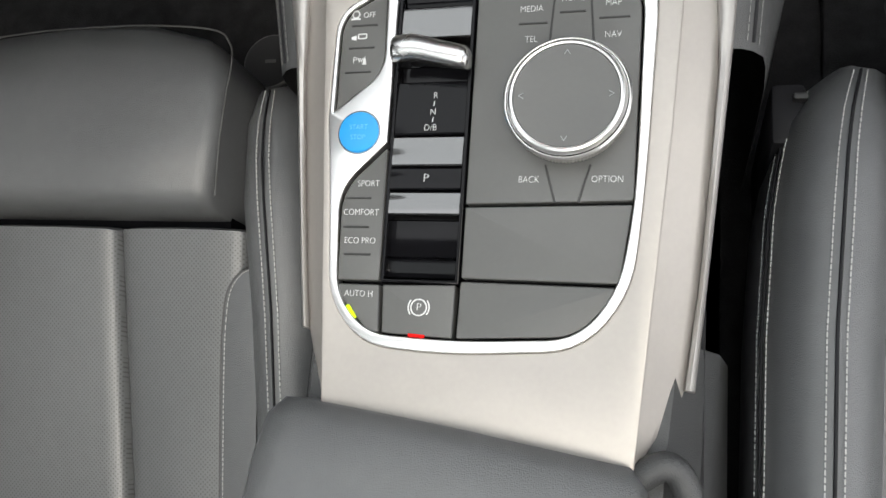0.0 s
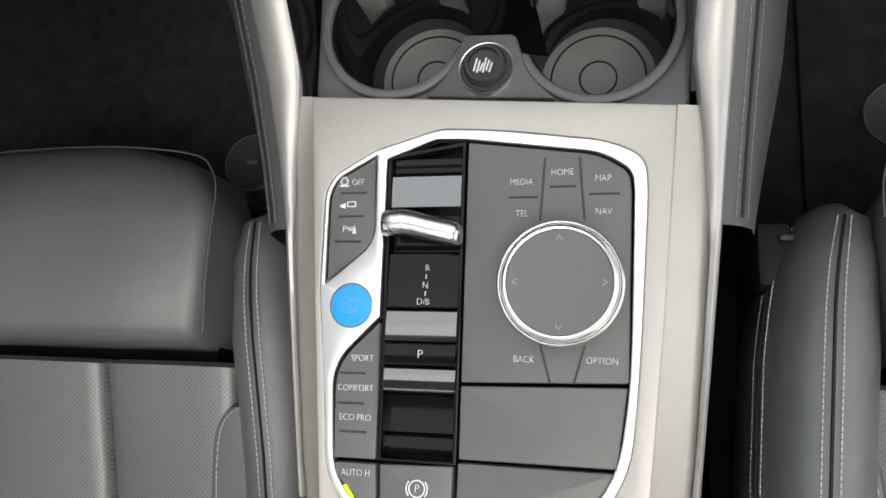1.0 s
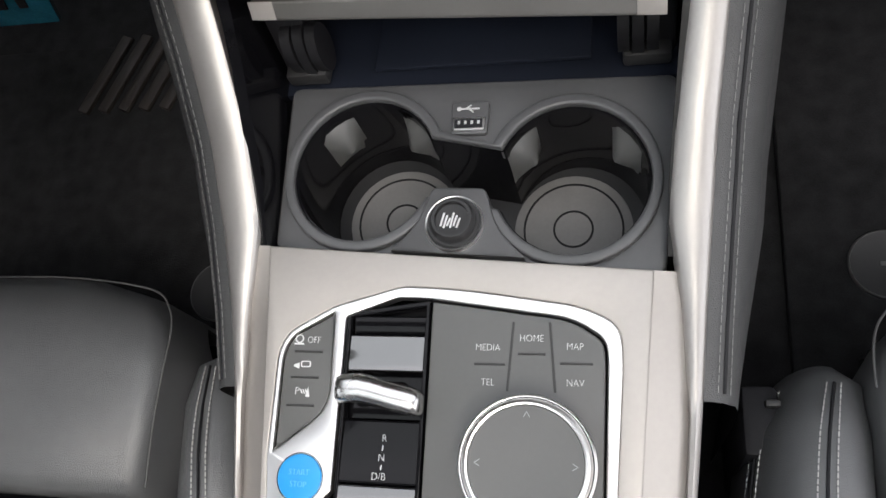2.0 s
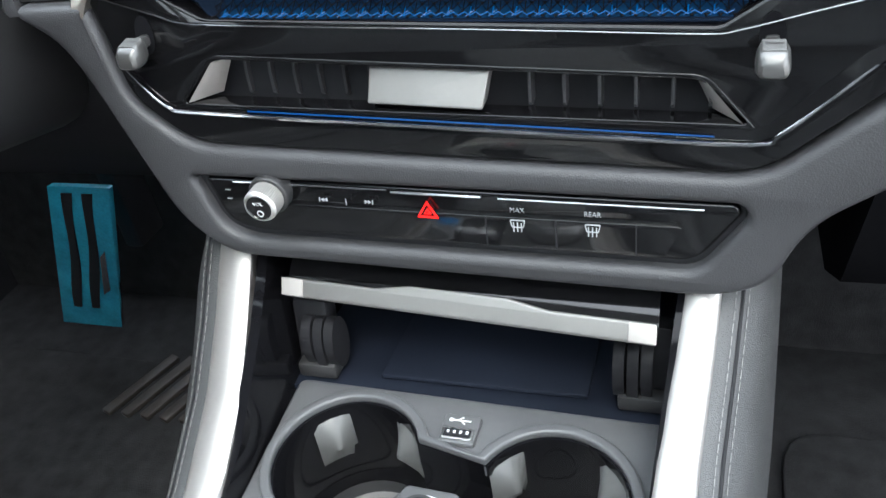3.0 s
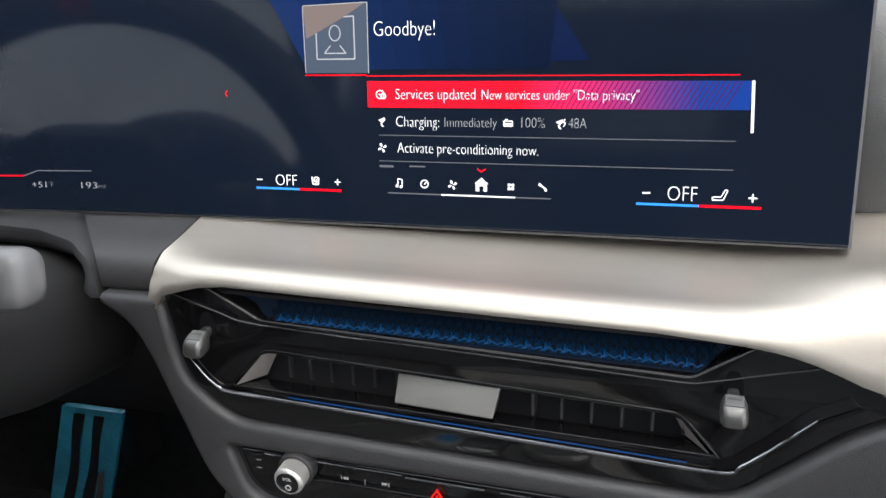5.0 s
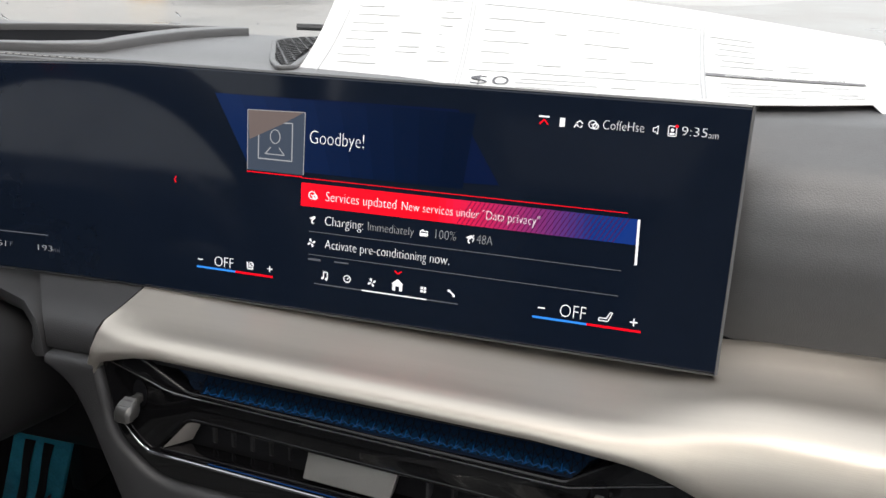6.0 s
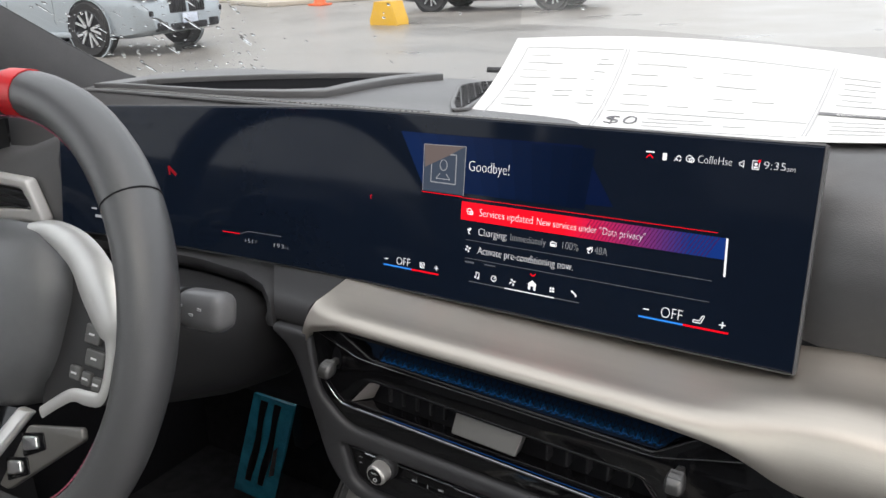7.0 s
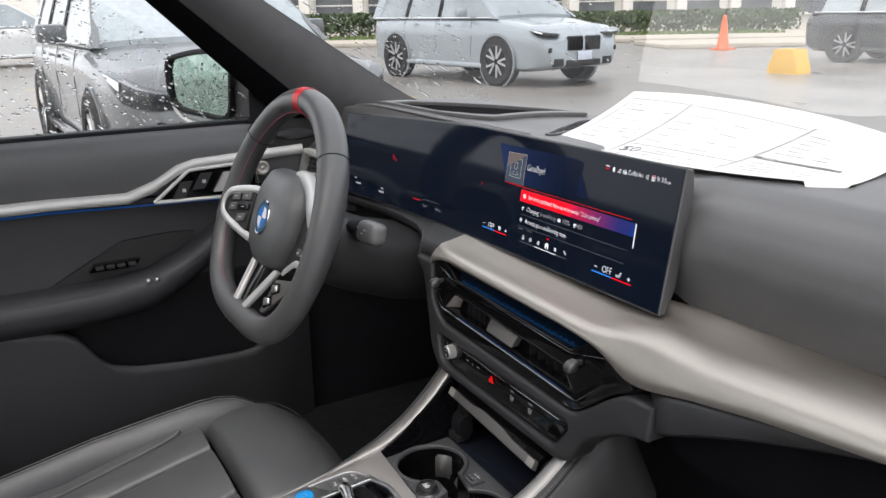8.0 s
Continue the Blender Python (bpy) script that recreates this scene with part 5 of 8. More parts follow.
ico += [shape([(0.0918, 1.0860), (0.0945, 1.0860), (0.0945, 1.0905), (0.0918, 1.0905)]), disc(0.1090, 1.0884, 0.0022, 0.0017), disc(0.1106, 1.0876, 0.0017, 0.0011), bar((0.1081, 1.0884), (0.1100, 1.0884), 0.0004)] + stroke([(0.0996, 1.0862), (0.1006, 1.0880), (0.1018, 1.0866)], 0.0006) + stroke([(0.1006, 1.0886), (0.1024, 1.0898), (0.1038, 1.0884)], 0.0006) + [bar((0.1026, 1.0862), (0.1038, 1.0874), 0.0006)]
ico += stroke([(0.1398, 1.0874), (0.1408, 1.0874), (0.1422, 1.0862), (0.1422, 1.0904), (0.1408, 1.0892), (0.1398, 1.0892), (0.1398, 1.0874)], 0.0004)
ico += stroke([(0.1474, 1.0858), (0.1513, 1.0858), (0.1513, 1.0908), (0.1474, 1.0908), (0.1474, 1.0858)], 0.0004) + [disc(0.14935, 1.0888, 0.0009), bar((0.1481, 1.0869), (0.1506, 1.0869), 0.0010)]
ico += [disc(-0.0488, 1.0352, 0.0024, 0.0019), disc(-0.0470, 1.0344, 0.0016, 0.0009), bar((-0.0498, 1.0352), (-0.0478, 1.0352), 0.0005)]
ico += plug(-0.0482, 1.0212) + plug(0.0474, 1.0212) + stroke([(0.0502, 1.0236), (0.0494, 1.0218), (0.0504, 1.0216), (0.0496, 1.0196)], 0.0005)
ico += stroke([(0.0188, 1.0222), (0.0188, 1.0196), (0.0232, 1.0196), (0.0232, 1.0222), (0.0188, 1.0222)], 0.0005) + [shape([(0.0190, 1.0198), (0.0226, 1.0198), (0.0226, 1.0212), (0.0190, 1.0212)]), bar((0.0196, 1.0228), (0.0208, 1.0228), 0.0006)]
ico += fan(-0.0482, 1.0073, 0.0026)
HATCH = glow("screen_hatch", (0.10, 0.008, 0.07), 0.4)
for i in range(34):
    screen("hatch_line", [bar((0.040 + 0.0026 * i, 1.0287), (0.0475 + 0.0026 * i, 1.0418), 0.0004)], HATCH)
for piece in ico:
    screen("symbol", [piece], SCREEN_WHITE, "white screen symbol")
screen("warning_mark", [bar((-0.372, 1.0440), (-0.362, 1.0360), 0.003), bar((-0.372, 1.0440), (-0.370, 1.0360), 0.002)], glow("screen_red_faint", (0.4, 0.01, 0.02), 0.35), "faint red warning mark")
for piece in (bar((-0.400, 0.9815), (-0.386, 0.9815), 0.0030), bar((-0.395, 0.9870), (-0.388, 0.9870), 0.0025), bar((-0.475, 0.9930), (-0.468, 0.9930), 0.002), bar((-0.470, 0.9850), (-0.455, 0.9850), 0.003)):
    screen("readout", [piece], SCREEN_GREY, "small grey readout")


# Cabin shell
FLOOR = 0.48
tagged(part("floor", join(box((-0.42, 0.0, FLOOR - 0.02), (0.62, 1.7, 0.04)), box((0.42, 0.0, FLOOR - 0.02), (0.62, 1.7, 0.04)), box((0, -0.3, FLOOR - 0.02), (0.24, 1.3, 0.04))), CARPET), "black carpeted car floor", "floor", kind="structure")
for s in (-1, 1):
    tagged(part("side_wall", box((s * 0.735, 0.69, 0.72), (0.02, 0.46, 0.62), bevel=0.004), CARPET), "black carpeted footwell side", "side wall", kind="structure")
tagged(part("firewall", sheet(lambda a, b: Vector((-0.74 + 1.48 * a, 0.72 + 0.18 * b ** 2, FLOOR - 0.02 + 0.55 * b)), 8, 6, 0.01), CARPET), "black carpeted footwell bulkhead", "bulkhead", kind="structure")

tagged(part("underbody", loft([[(x * k, y, z) for x, y in ((-0.76, -1.75), (0.76, -1.75), (0.76, 0.95), (-0.76, 0.95))] for z, k in ((0.0, 0.92), (0.14, 0.98), (0.30, 1.0), (0.405, 1.0))]), DARK), "plain dark car underbody", "underbody", kind="structure")


# Windscreen line
def glass_y(x, z):
    return 0.660 + 0.168 * (1 - min(1.0, (x / 0.68)) ** 2 if x > -0.68 else 0) - (z - 1.07) / 0.64


# Upper dashboard
def top_z(x, y):
    side = max(0.0, abs(x) - 0.50)
    front = 0.008 * max(0.0, min(1.0, (0.56 - y) / 0.06)) * max(0.0, min(1.0, (0.06 - x) / 0.10))
    return 1.084 + front + 0.012 * math.sin(max(0, min(1, (y - 0.48) / 0.30)) * math.pi) - 0.10 * max(0.0, y - 0.72) - 0.5 * side * side


def upper(a, b):
    x = -0.70 + 1.44 * a
    if b < 0.38:
        k = b / 0.38
        if x < 0.165:
            y, z = 0.490 + 0.010 * k, 0.985 + 0.096 * k
        else:
            e = min(1.0, (x - 0.165) / 0.03)
            prof = [(0.488, 0.975), (0.478, 1.003), (0.474, 1.030), (0.480, 1.055), (0.494, 1.075), (0.515, 1.086)]
            i = min(4, int(k * 5))
            f = k * 5 - i
            py, pz = (prof[i][j] + (prof[i + 1][j] - prof[i][j]) * f for j in (0, 1))
            y, z = (0.490 + 0.010 * k) * (1 - e) + py * e, (0.985 + 0.096 * k) * (1 - e) + pz * e
            far = max(0.0, x - 0.20)
            y += 0.10 * far * far
        return Vector((x, y, z - 0.025 * min(max(x, 0), 0.2)))
    k = (b - 0.38) / 0.62
    y0 = 0.500 if x < 0.165 else 0.500 + 0.015 * min(1.0, (x - 0.165) / 0.03) + 0.10 * max(0.0, x - 0.20) ** 2
    y1 = min(glass_y(x, 1.06), 0.90)
    y = y0 + (y1 - y0) * k
    z = top_z(x, y)
    if x >= 0.165:
        z += 0.003
    return Vector((x, y, z - 0.025 * min(max(x, 0), 0.2) * (1 - k)))


part("dash_top", sheet(upper, 72, 40), SKIN, dash, "soft black padded dashboard top", smooth=50)
for y0 in (0.008, 0.016):
    part("top_stitching", thread([(x, 0.505 + y0, top_z(x, 0.505 + y0) + 0.0012) for x in [-0.62 + 0.74 * i / 40 for i in range(41)]], 0.005), STITCH, dash, "grey double seam")
TOP = lambda u, v, w: Vector((u, v, top_z(u, v) + w))
HOLE = [(-0.520, 0.530), (-0.370, 0.534), (-0.272, 0.574), (-0.238, 0.690), (-0.330, 0.646), (-0.520, 0.562)]


def fine(points, step=0.02):
    """The outline with points added along its sides."""
    out = []
    for p, q in zip(points, points[1:] + points[:1]):
        p, q = Vector(p), Vector(q)
        n = max(1, int((q - p).length / step))
        out += [tuple(p + (q - p) * k / n) for k in range(n)]
    return out


part("seam_ridge", tube([(x, 0.5085, top_z(x, 0.5085) + 0.0002) for x in [-0.62 + 0.74 * i / 40 for i in range(41)]], 0.0022, 8), SKIN, dash, "raised seam along the dashboard edge")
part("seam_ridge", tube([(x, 0.5245, top_z(x, 0.5245) + 0.0002) for x in [-0.62 + 0.50 * i / 40 for i in range(41)]], 0.0018, 8), SKIN, dash)
hood = part("projector_recess", plate([fine([(-0.560, 0.523), (-0.370, 0.5265), (-0.300, 0.5445), (-0.262, 0.564), (-0.252, 0.582), (-0.212, 0.692), (-0.222, 0.703), (-0.330, 0.652), (-0.440, 0.602), (-0.560, 0.566)]), fine(HOLE)], TOP, 0.0075, 0.0012, -0.001), SKIN, dash, "raised frame of the head-up projector")
HOLE_FRONT, HOLE_BACK = [(-0.522, 0.526), (-0.370, 0.530), (-0.268, 0.572)], [(-0.522, 0.558), (-0.330, 0.644), (-0.234, 0.692)]


def hole_at(a, b):
    i, k = (0, a * 2) if a < 0.5 else (1, a * 2 - 1)
    f, g = (Vector(r[i]) + (Vector(r[i + 1]) - Vector(r[i])) * k for r in (HOLE_FRONT, HOLE_BACK))
    p = f + (g - f) * b
    return Vector((p.x, p.y, top_z(p.x, p.y) + 0.0012))


# Flat black sheet on the uncut dash top stands for the recess's darkness
part("recess_cover", sheet(hole_at, 20, 14, 0.0005), VOID, hood, "black sheet standing for the dark depth of the projector opening")
GRILLE = [(-0.158, 0.640), (-0.152, 0.668), (-0.141, 0.686), (-0.135, 0.686), (-0.100, 0.546), (-0.104, 0.542), (-0.122, 0.568)]
grille = part("speaker_grille", plate([rnd(inset(GRILLE, -0.004), 0.006), rnd(GRILLE, 0.005)], TOP, 0.003, 0.001, 0.0), SKIN, dash, "grey speaker grille frame")
part("grille_back", plate([rnd(GRILLE, 0.005)], TOP, 0.001, 0, 0.001), DARK, grille)


def within(x, y, points):
    """Whether a place lies inside an outline."""
    odd = False
    for (x0, y0), (x1, y1) in zip(points, points[1:] + points[:1]):
        if (y0 > y) != (y1 > y) and x < x0 + (x1 - x0) * (y - y0) / (y1 - y0):
            odd = not odd
    return odd


for i in range(40):
    for lean_ in (-0.62, 0.62):
        c_ = -0.270 + 0.0076 * i
        inside = [(c_ + lean_ * (v - 0.61), v) for v in [0.53 + 0.003 * k for k in range(56)]]
        inside = [p for p in inside if within(p[0], p[1], GRILLE)]
        if len(inside) > 2:
            part("grille_bar", strip(TOP, inside[0], inside[-1], 0.0013, 0.0014, 0.0018), SOFT, grille)

# Lower dashboard beside the stack
part("driver_lower", loft([[(x, y + dy, z) for y, z in ((0.50, 0.962), (0.470, 0.9600), (0.462, 0.955), (0.460, 0.940), (0.462, 0.90), (0.475, 0.83), (0.52, 0.77), (0.60, 0.75), (0.60, 0.96))] for x, dy in ((-0.70, 0.0), (-0.50, -0.004), (-0.30, 0.0), (-0.2315, 0.0))]), DARK, dash, "black lower dashboard")
arch = [(-0.2105, 0.4135, 0.9285), (-0.2115, 0.414, 0.931), (-0.2145, 0.417, 0.938), (-0.2230, 0.424, 0.9470), (-0.240, 0.434, 0.9530), (-0.270, 0.442, 0.9560), (-0.33, 0.446, 0.9570), (-0.40, 0.444, 0.9565), (-0.50, 0.438, 0.955), (-0.58, 0.436, 0.950)]
part("column_surround", loft([[Vector(p) + Vector((dx * k, dy, dz * (1 - k))) for dx, dy, dz in ((0.002, 0.05, 0.004), (0.001, 0.008, 0.0045), (0, -0.002, 0.001), (-0.006, -0.003, -0.006), (-0.014, 0.003, -0.014), (-0.016, 0.05, -0.016))] for p, k in zip(arch, (1, 1, 0.8, 0.5, 0.2, 0.05, 0, 0, 0, 0))]), SOFT, dash, "grained grey lip round the column opening", smooth=60)
part("stack_flank", loft([[FAS(u, v, w) for u, v, w in ((s * 0.150, 0.945, -0.02), (s * 0.172, 0.935, -0.02), (s * 0.160, 0.87, -0.02), (s * 0.138, 0.82, -0.02), (s * 0.118, 0.805, -0.02))] + [Vector((s * 0.115, y1, 0.81))] for s, y1 in ((-1, 0.50), (1, 0.50))], closed=True), DARK, dash)
for s in (-1, 1):
    part("stack_side", loft([[FAS(s * 0.174, 0.945, -0.016), FAS(s * 0.176, 0.930, -0.014), FAS(s * 0.161, 0.876, -0.012), FAS(s * 0.139, 0.822, -0.012), FAS(s * 0.118, 0.805, -0.014)],
                             [Vector((s * 0.176, 0.50, 0.945)), Vector((s * 0.178, 0.50, 0.925)), Vector((s * 0.165, 0.52, 0.87)), Vector((s * 0.150, 0.56, 0.80)), Vector((s * 0.140, 0.60, 0.76))],
                             [Vector((s * 0.176, 0.70, 0.945)), Vector((s * 0.178, 0.70, 0.9)), Vector((s * 0.168, 0.70, 0.80)), Vector((s * 0.160, 0.70, 0.70)), Vector((s * 0.155, 0.70, 0.50))]], closed=False, caps=False), SOFT, dash, "dark flank of the centre stack", smooth=60)
def low_z(x):
    return low_v(x) - 0.025 * min(x, 0.2)


def band_y(x):
    return 0.4015 + min(0.035, 0.9 * max(0.0, x - 0.235) ** 2) + 0.016 * max(0.0, (0.262 - x) / 0.040) ** 2


def band_h(x):
    return 0.014 + 0.030 * max(0.0, min(1.0, (0.42 - x) / 0.18)) ** 1.5


glove_x = [0.222 + 0.518 * i / 24 for i in range(25)]
part("lower_band", loft([[Vector((x, y, z)) for y, z in ((0.46, low_z(x) - 0.0015), (band_y(x) + 0.004, low_z(x) - 0.0015), (band_y(x), low_z(x) - 0.005), (band_y(x), low_z(x) - band_h(x) + 0.004), (band_y(x) + 0.005, low_z(x) - band_h(x)), (0.46, low_z(x) - band_h(x) - 0.002))] for x in glove_x]), SOFT, dash, "grained grey band below the silver trim", smooth=50)
# The glove box's shade is put into its near-black colour
part("glove_box", loft([[Vector((x, y, z)) for y, z in ((0.455, low_z(x) - band_h(x) - 0.001), (band_y(x) + 0.016, low_z(x) - band_h(x) - 0.001), (band_y(x) + 0.014, 0.866), (0.428, 0.850), (0.452, 0.80), (0.480, 0.74), (0.53, 0.71), (0.62, 0.71), (0.62, low_z(x) - band_h(x)))] for x in [0.19] + glove_x]), VOID, dash, "grained glove box, its shade put into a near-black colour", smooth=50)
part("glove_gap", tube([Vector((x, 0.448, 0.806)) for x in (0.26, 0.30, 0.45, 0.6, 0.72)], 0.0018, 6), DARK, dash)

# Driver-side outer vent
outer = part("outer_vent", plate([rnd([(-0.700, 0.950), (-0.655, 1.013), (-0.547, 1.013), (-0.528, 0.968)], 0.006), rnd([(-0.672, 0.966), (-0.645, 1.002), (-0.558, 1.002), (-0.546, 0.981)], 0.004)], lambda u, v, w: Vector((u - 0.016, 0.428 - w, v)), 0.014, 0.003, -0.010), DOOR_SILVER, dash, "silver-framed outer air vent")
part("vent_back", box((-0.61, 0.445, 0.985), (0.14, 0.008, 0.05)), DARK, outer)
for i in range(3):
    part("vane", box((-0.606, 0.432, 0.978 + 0.009 * i), (0.100 - 0.006 * i, 0.014, 0.0016), pose(0, 0, 0, -20), 0.0005), RUBBER, outer)
part("lower_trim", box((-0.62, 0.430, 0.942), (0.17, 0.006, 0.006), bevel=0.002), DOOR_SILVER, outer, "thin silver strip")
part("vent_surround", loft([[(x, y, z) for y, z in ((0.47, 0.92), (0.442, 0.925), (0.438, 0.97), (0.440, zt - 0.030), (0.446, zt - 0.010), (0.460, zt), (0.52, zt + 0.004))] for x, zt in ((-0.72, 1.020), (-0.66, 1.024), (-0.62, 1.032), (-0.58, 1.044), (-0.55, 1.053), (-0.521, 1.062))]), SKIN, dash, "dark grained vent surround", smooth=50)

# Steering wheel
WC = Vector((-0.345, 0.246, 0.977))
WM = Matrix.Translation(WC) @ pose(0, 0, 0, 68)


def WHE(u, v, w):
    """The wheel's plane: u to the right, v up, w towards the driver."""
    return WM @ Vector((u, v, w))


wheel = thing("steering_wheel", WC, "black leather flat-bottomed steering wheel with red top marker", "steering wheel")
rim = []
for i in range(72):
    q = math.tau * i / 72
    u, v = 0.004 + 0.178 * math.cos(q), 0.169 * math.sin(q)
    if v < -0.06:
        t = min(1.0, (-0.06 - v) / 0.109)
        v = -0.06 - 0.079 * (1 - (1 - t) ** 1.6)
        u *= 1 - 0.04 * t
    rim.append((u, v))
rads = [0.0178 + 0.0022 * max(0, math.cos((math.tau * i / 72 - 0.62) * 2)) * (1 if math.sin(math.tau * i / 72) > -0.2 else 0) for i in range(72)]
part("rim", tube([WHE(u, v, -0.006) for u, v in rim], rads, 16, loop=True, up=tuple(WM.to_3x3() @ Vector((0, 0, 1)))), RIM_LEATHER, wheel, "black leather rim", smooth=80)
marker = [WHE(0.004 + 0.178 * math.cos(q), 0.169 * math.sin(q), -0.006) for q in [radians(86.5 + 7 * i / 6) for i in range(7)]]
part("top_marker", tube(marker, 0.0186, 16, up=tuple(WM.to_3x3() @ Vector((0, 0, 1)))), RED_PAINT, wheel, "red top marker")
for a in (38, 142):
    c, s_ = math.cos(radians(a)), math.sin(radians(a))
    ring = []
    for i in range(20):
        q = math.tau * i / 20
        ring.append(WHE(0.004 + (0.178 + 0.0200 * math.cos(q)) * c, (0.169 + 0.0200 * math.cos(q)) * s_, -0.006 + 0.0200 * math.sin(q)))
    part("rim_seam", tube(ring, 0.0007, 5, loop=True), DARK, wheel)
part("rim_stitching", thread([WHE(u * 0.898, v * 0.892, 0.000) for u, v in rim + rim[:1]], 0.004, 0.0007), STITCH_RED, wheel, "dark red inner stitching")
hub_out = rnd([(-0.078, 0.040), (-0.052, 0.072), (0.052, 0.072), (0.078, 0.040), (0.070, -0.030), (0.036, -0.066), (-0.036, -0.066), (-0.070, -0.030)], 0.03)
hub = part("airbag_cover", loft([[WHE(u * k, v * k, w) for u, v in hub_out] for k, w in ((0.98, -0.050), (1.0, -0.026), (0.985, -0.016), (0.93, -0.007), (0.78, 0.000), (0.45, 0.0035), (0.02, 0.004))]), LEATHER, wheel, "black airbag cover", smooth=70)
EM = WM @ pose(0, 0, 0.0035)
emblem = part("emblem", lathe([(0.0240, -0.001), (0.0240, 0.0022), (0.0228, 0.0032), (0.0222, 0.0028)], EM, 40), BRIGHT, hub, "round badge with a plain blue and white design")
part("badge_ring", lathe([(0.0223, 0.0026), (0.0150, 0.0028), (0.0148, 0.0026)], EM, 40), surface("badge_ring_blue", (0.03, 0.10, 0.20), 0.25), emblem)
part("badge_field", lathe([(0.0149, 0.0027), (0.0, 0.0029)], EM, 40), surface("badge_white", (0.8, 0.8, 0.8), 0.3), emblem)
part("badge_patch", plate([[(0.0, 0.0)] + [(0.0146 * math.cos(q), 0.0146 * math.sin(q)) for q in [math.pi / 2 + math.pi / 2 * i / 8 for i in range(9)]], [(0.0, 0.0)] + [(0.0146 * math.cos(q), 0.0146 * math.sin(q)) for q in [-math.pi / 2 * (1 - i / 8) for i in range(9)]]], lambda u, v, w: EM @ Vector((u, v, w)), 0.0006, 0, 0.0026), surface("badge_blue", (0.02, 0.17, 0.55), 0.25), emblem)
UP = tuple(WM.to_3x3() @ Vector((0, 0, 1)))
left_loop = [(-0.070, 0.029, -0.012), (-0.100, 0.0245, -0.004), (-0.130, 0.0165, 0.004), (-0.150, 0.0085, 0.009), (-0.1585, -0.004, 0.011), (-0.157, -0.020, 0.011), (-0.146, -0.029, 0.008), (-0.115, -0.036, 0.001), (-0.070, -0.043, -0.012)]
right_band = [(0.020, 0.071, -0.016, 0.002), (0.045, 0.0725, -0.014, 0.0045), (0.070, 0.0695, -0.012, 0.007), (0.095, 0.0605, -0.012, 0.0095), (0.115, 0.045, -0.012, 0.0115), (0.132, 0.024, -0.012, 0.0095), (0.1385, 0.006, -0.012, 0.0045), (0.1385, -0.016, -0.013, 0.0035), (0.134, -0.0305, -0.014, 0.0042), (0.118, -0.0345, -0.016, 0.0048), (0.096, -0.038, -0.018, 0.0042), (0.064, -0.0585, -0.020, 0.0040)]


spoke = part("spoke", loft([[WHE(u, v, w) for u, v in rnd([(-0.060, 0.028), (-0.128, 0.016), (-0.156, 0.004), (-0.154, -0.022), (-0.118, -0.034), (-0.060, -0.042)], 0.008)] for w in (-0.036, -0.016)]), RUBBER, wheel, "black spoke with keys")
left_line = smooth_line(left_loop)
part("spoke_bezel", tube([WHE(p.x, p.y, p.z) for p in left_line], 0.0062, 10, flat=0.55, up=UP), WHEEL_SILVER, spoke, "satin silver spoke bezel")
pad = part("key_pad", loft([[WHE(-u, v, -0.006 + (u - 0.08) * 0.19 + o) for u, v in rnd([(0.080, 0.024), (0.128, 0.013), (0.150, 0.003), (0.149, -0.018), (0.118, -0.030), (0.080, -0.036)], 0.006)] for o in (-0.008, 0.0)]), RUBBER, spoke, "black key pad")
for u, v, a, b in ((0.098, 0.013, 0.011, 0.006), (0.127, 0.006, 0.009, 0.006), (0.100, -0.004, 0.013, 0.0045), (0.129, -0.010, 0.009, 0.0055), (0.100, -0.020, 0.011, 0.006)):
    f = lambda p, q, w, u=u, v=v: WHE(-(u + p), v + q - 0.25 * p, -0.0055 + (u + p - 0.08) * 0.19 + w)
    part("key", plate([rnd([(-a, -b), (a, -b), (a, b), (-a, b)], 0.002)], f, 0.003, 0.0010, 0.0), BUTTON if v != -0.004 else PIANO, pad)
    part("key_symbol", strip(f, (-0.003, 0), (0.003, 0), 0.0011, back=0.0031), LETTER, pad)
spoke = part("spoke", loft([[WHE(u, v, w) for u, v in rnd([(0.060, 0.064), (0.098, 0.056), (0.132, 0.024), (0.136, -0.028), (0.098, -0.036), (0.060, -0.056)], 0.008)] for w in (-0.040, -0.022)]), RUBBER, wheel, "black spoke with keys")
right_line = smooth_line(right_band)
part("spoke_bezel", tube([WHE(p.x, p.y, p.z) for p in (Vector(q[:3]) for q in right_line)], [q[3] * (1.65 if q[1] > 0.01 else 1.1) for q in right_line], 10, flat=0.35, up=UP), WHEEL_SILVER, spoke, "satin silver spoke bezel")
for u, v, a, b in ((0.108, 0.008, 0.008, 0.007), (0.114, -0.008, 0.010, 0.006), (0.095, -0.022, 0.006, 0.005), (0.108, -0.0235, 0.005, 0.005), (0.120, -0.025, 0.005, 0.005)):
    part("key", plate([rnd([(u - a, v - b), (u + a, v - b), (u + a, v + b), (u - a, v + b)], 0.002)], WHE, 0.004, 0.0012, -0.023), BUTTON, spoke)
    part("key_symbol", strip(WHE, (u - 0.003, v), (u + 0.003, v), 0.0014, back=-0.0188), LETTER, spoke)
for s in (-1, 1):
    low = lambda u, v, w: WHE(u, v, w + 0.004 - 0.024 * (v + 0.150) / 0.085)
    part("lower_bar", plate([rnd([(s * 0.037 + 0.003, -0.060), (s * 0.052 + 0.003, -0.060), (s * 0.0185 - 0.006, -0.147), (s * 0.008 - 0.007, -0.152), (s * 0.004 - 0.007, -0.143)], 0.002)], low, 0.007, 0.0022, -0.002), WHEEL_SILVER, wheel, "satin silver lower spoke bar")
s = 1
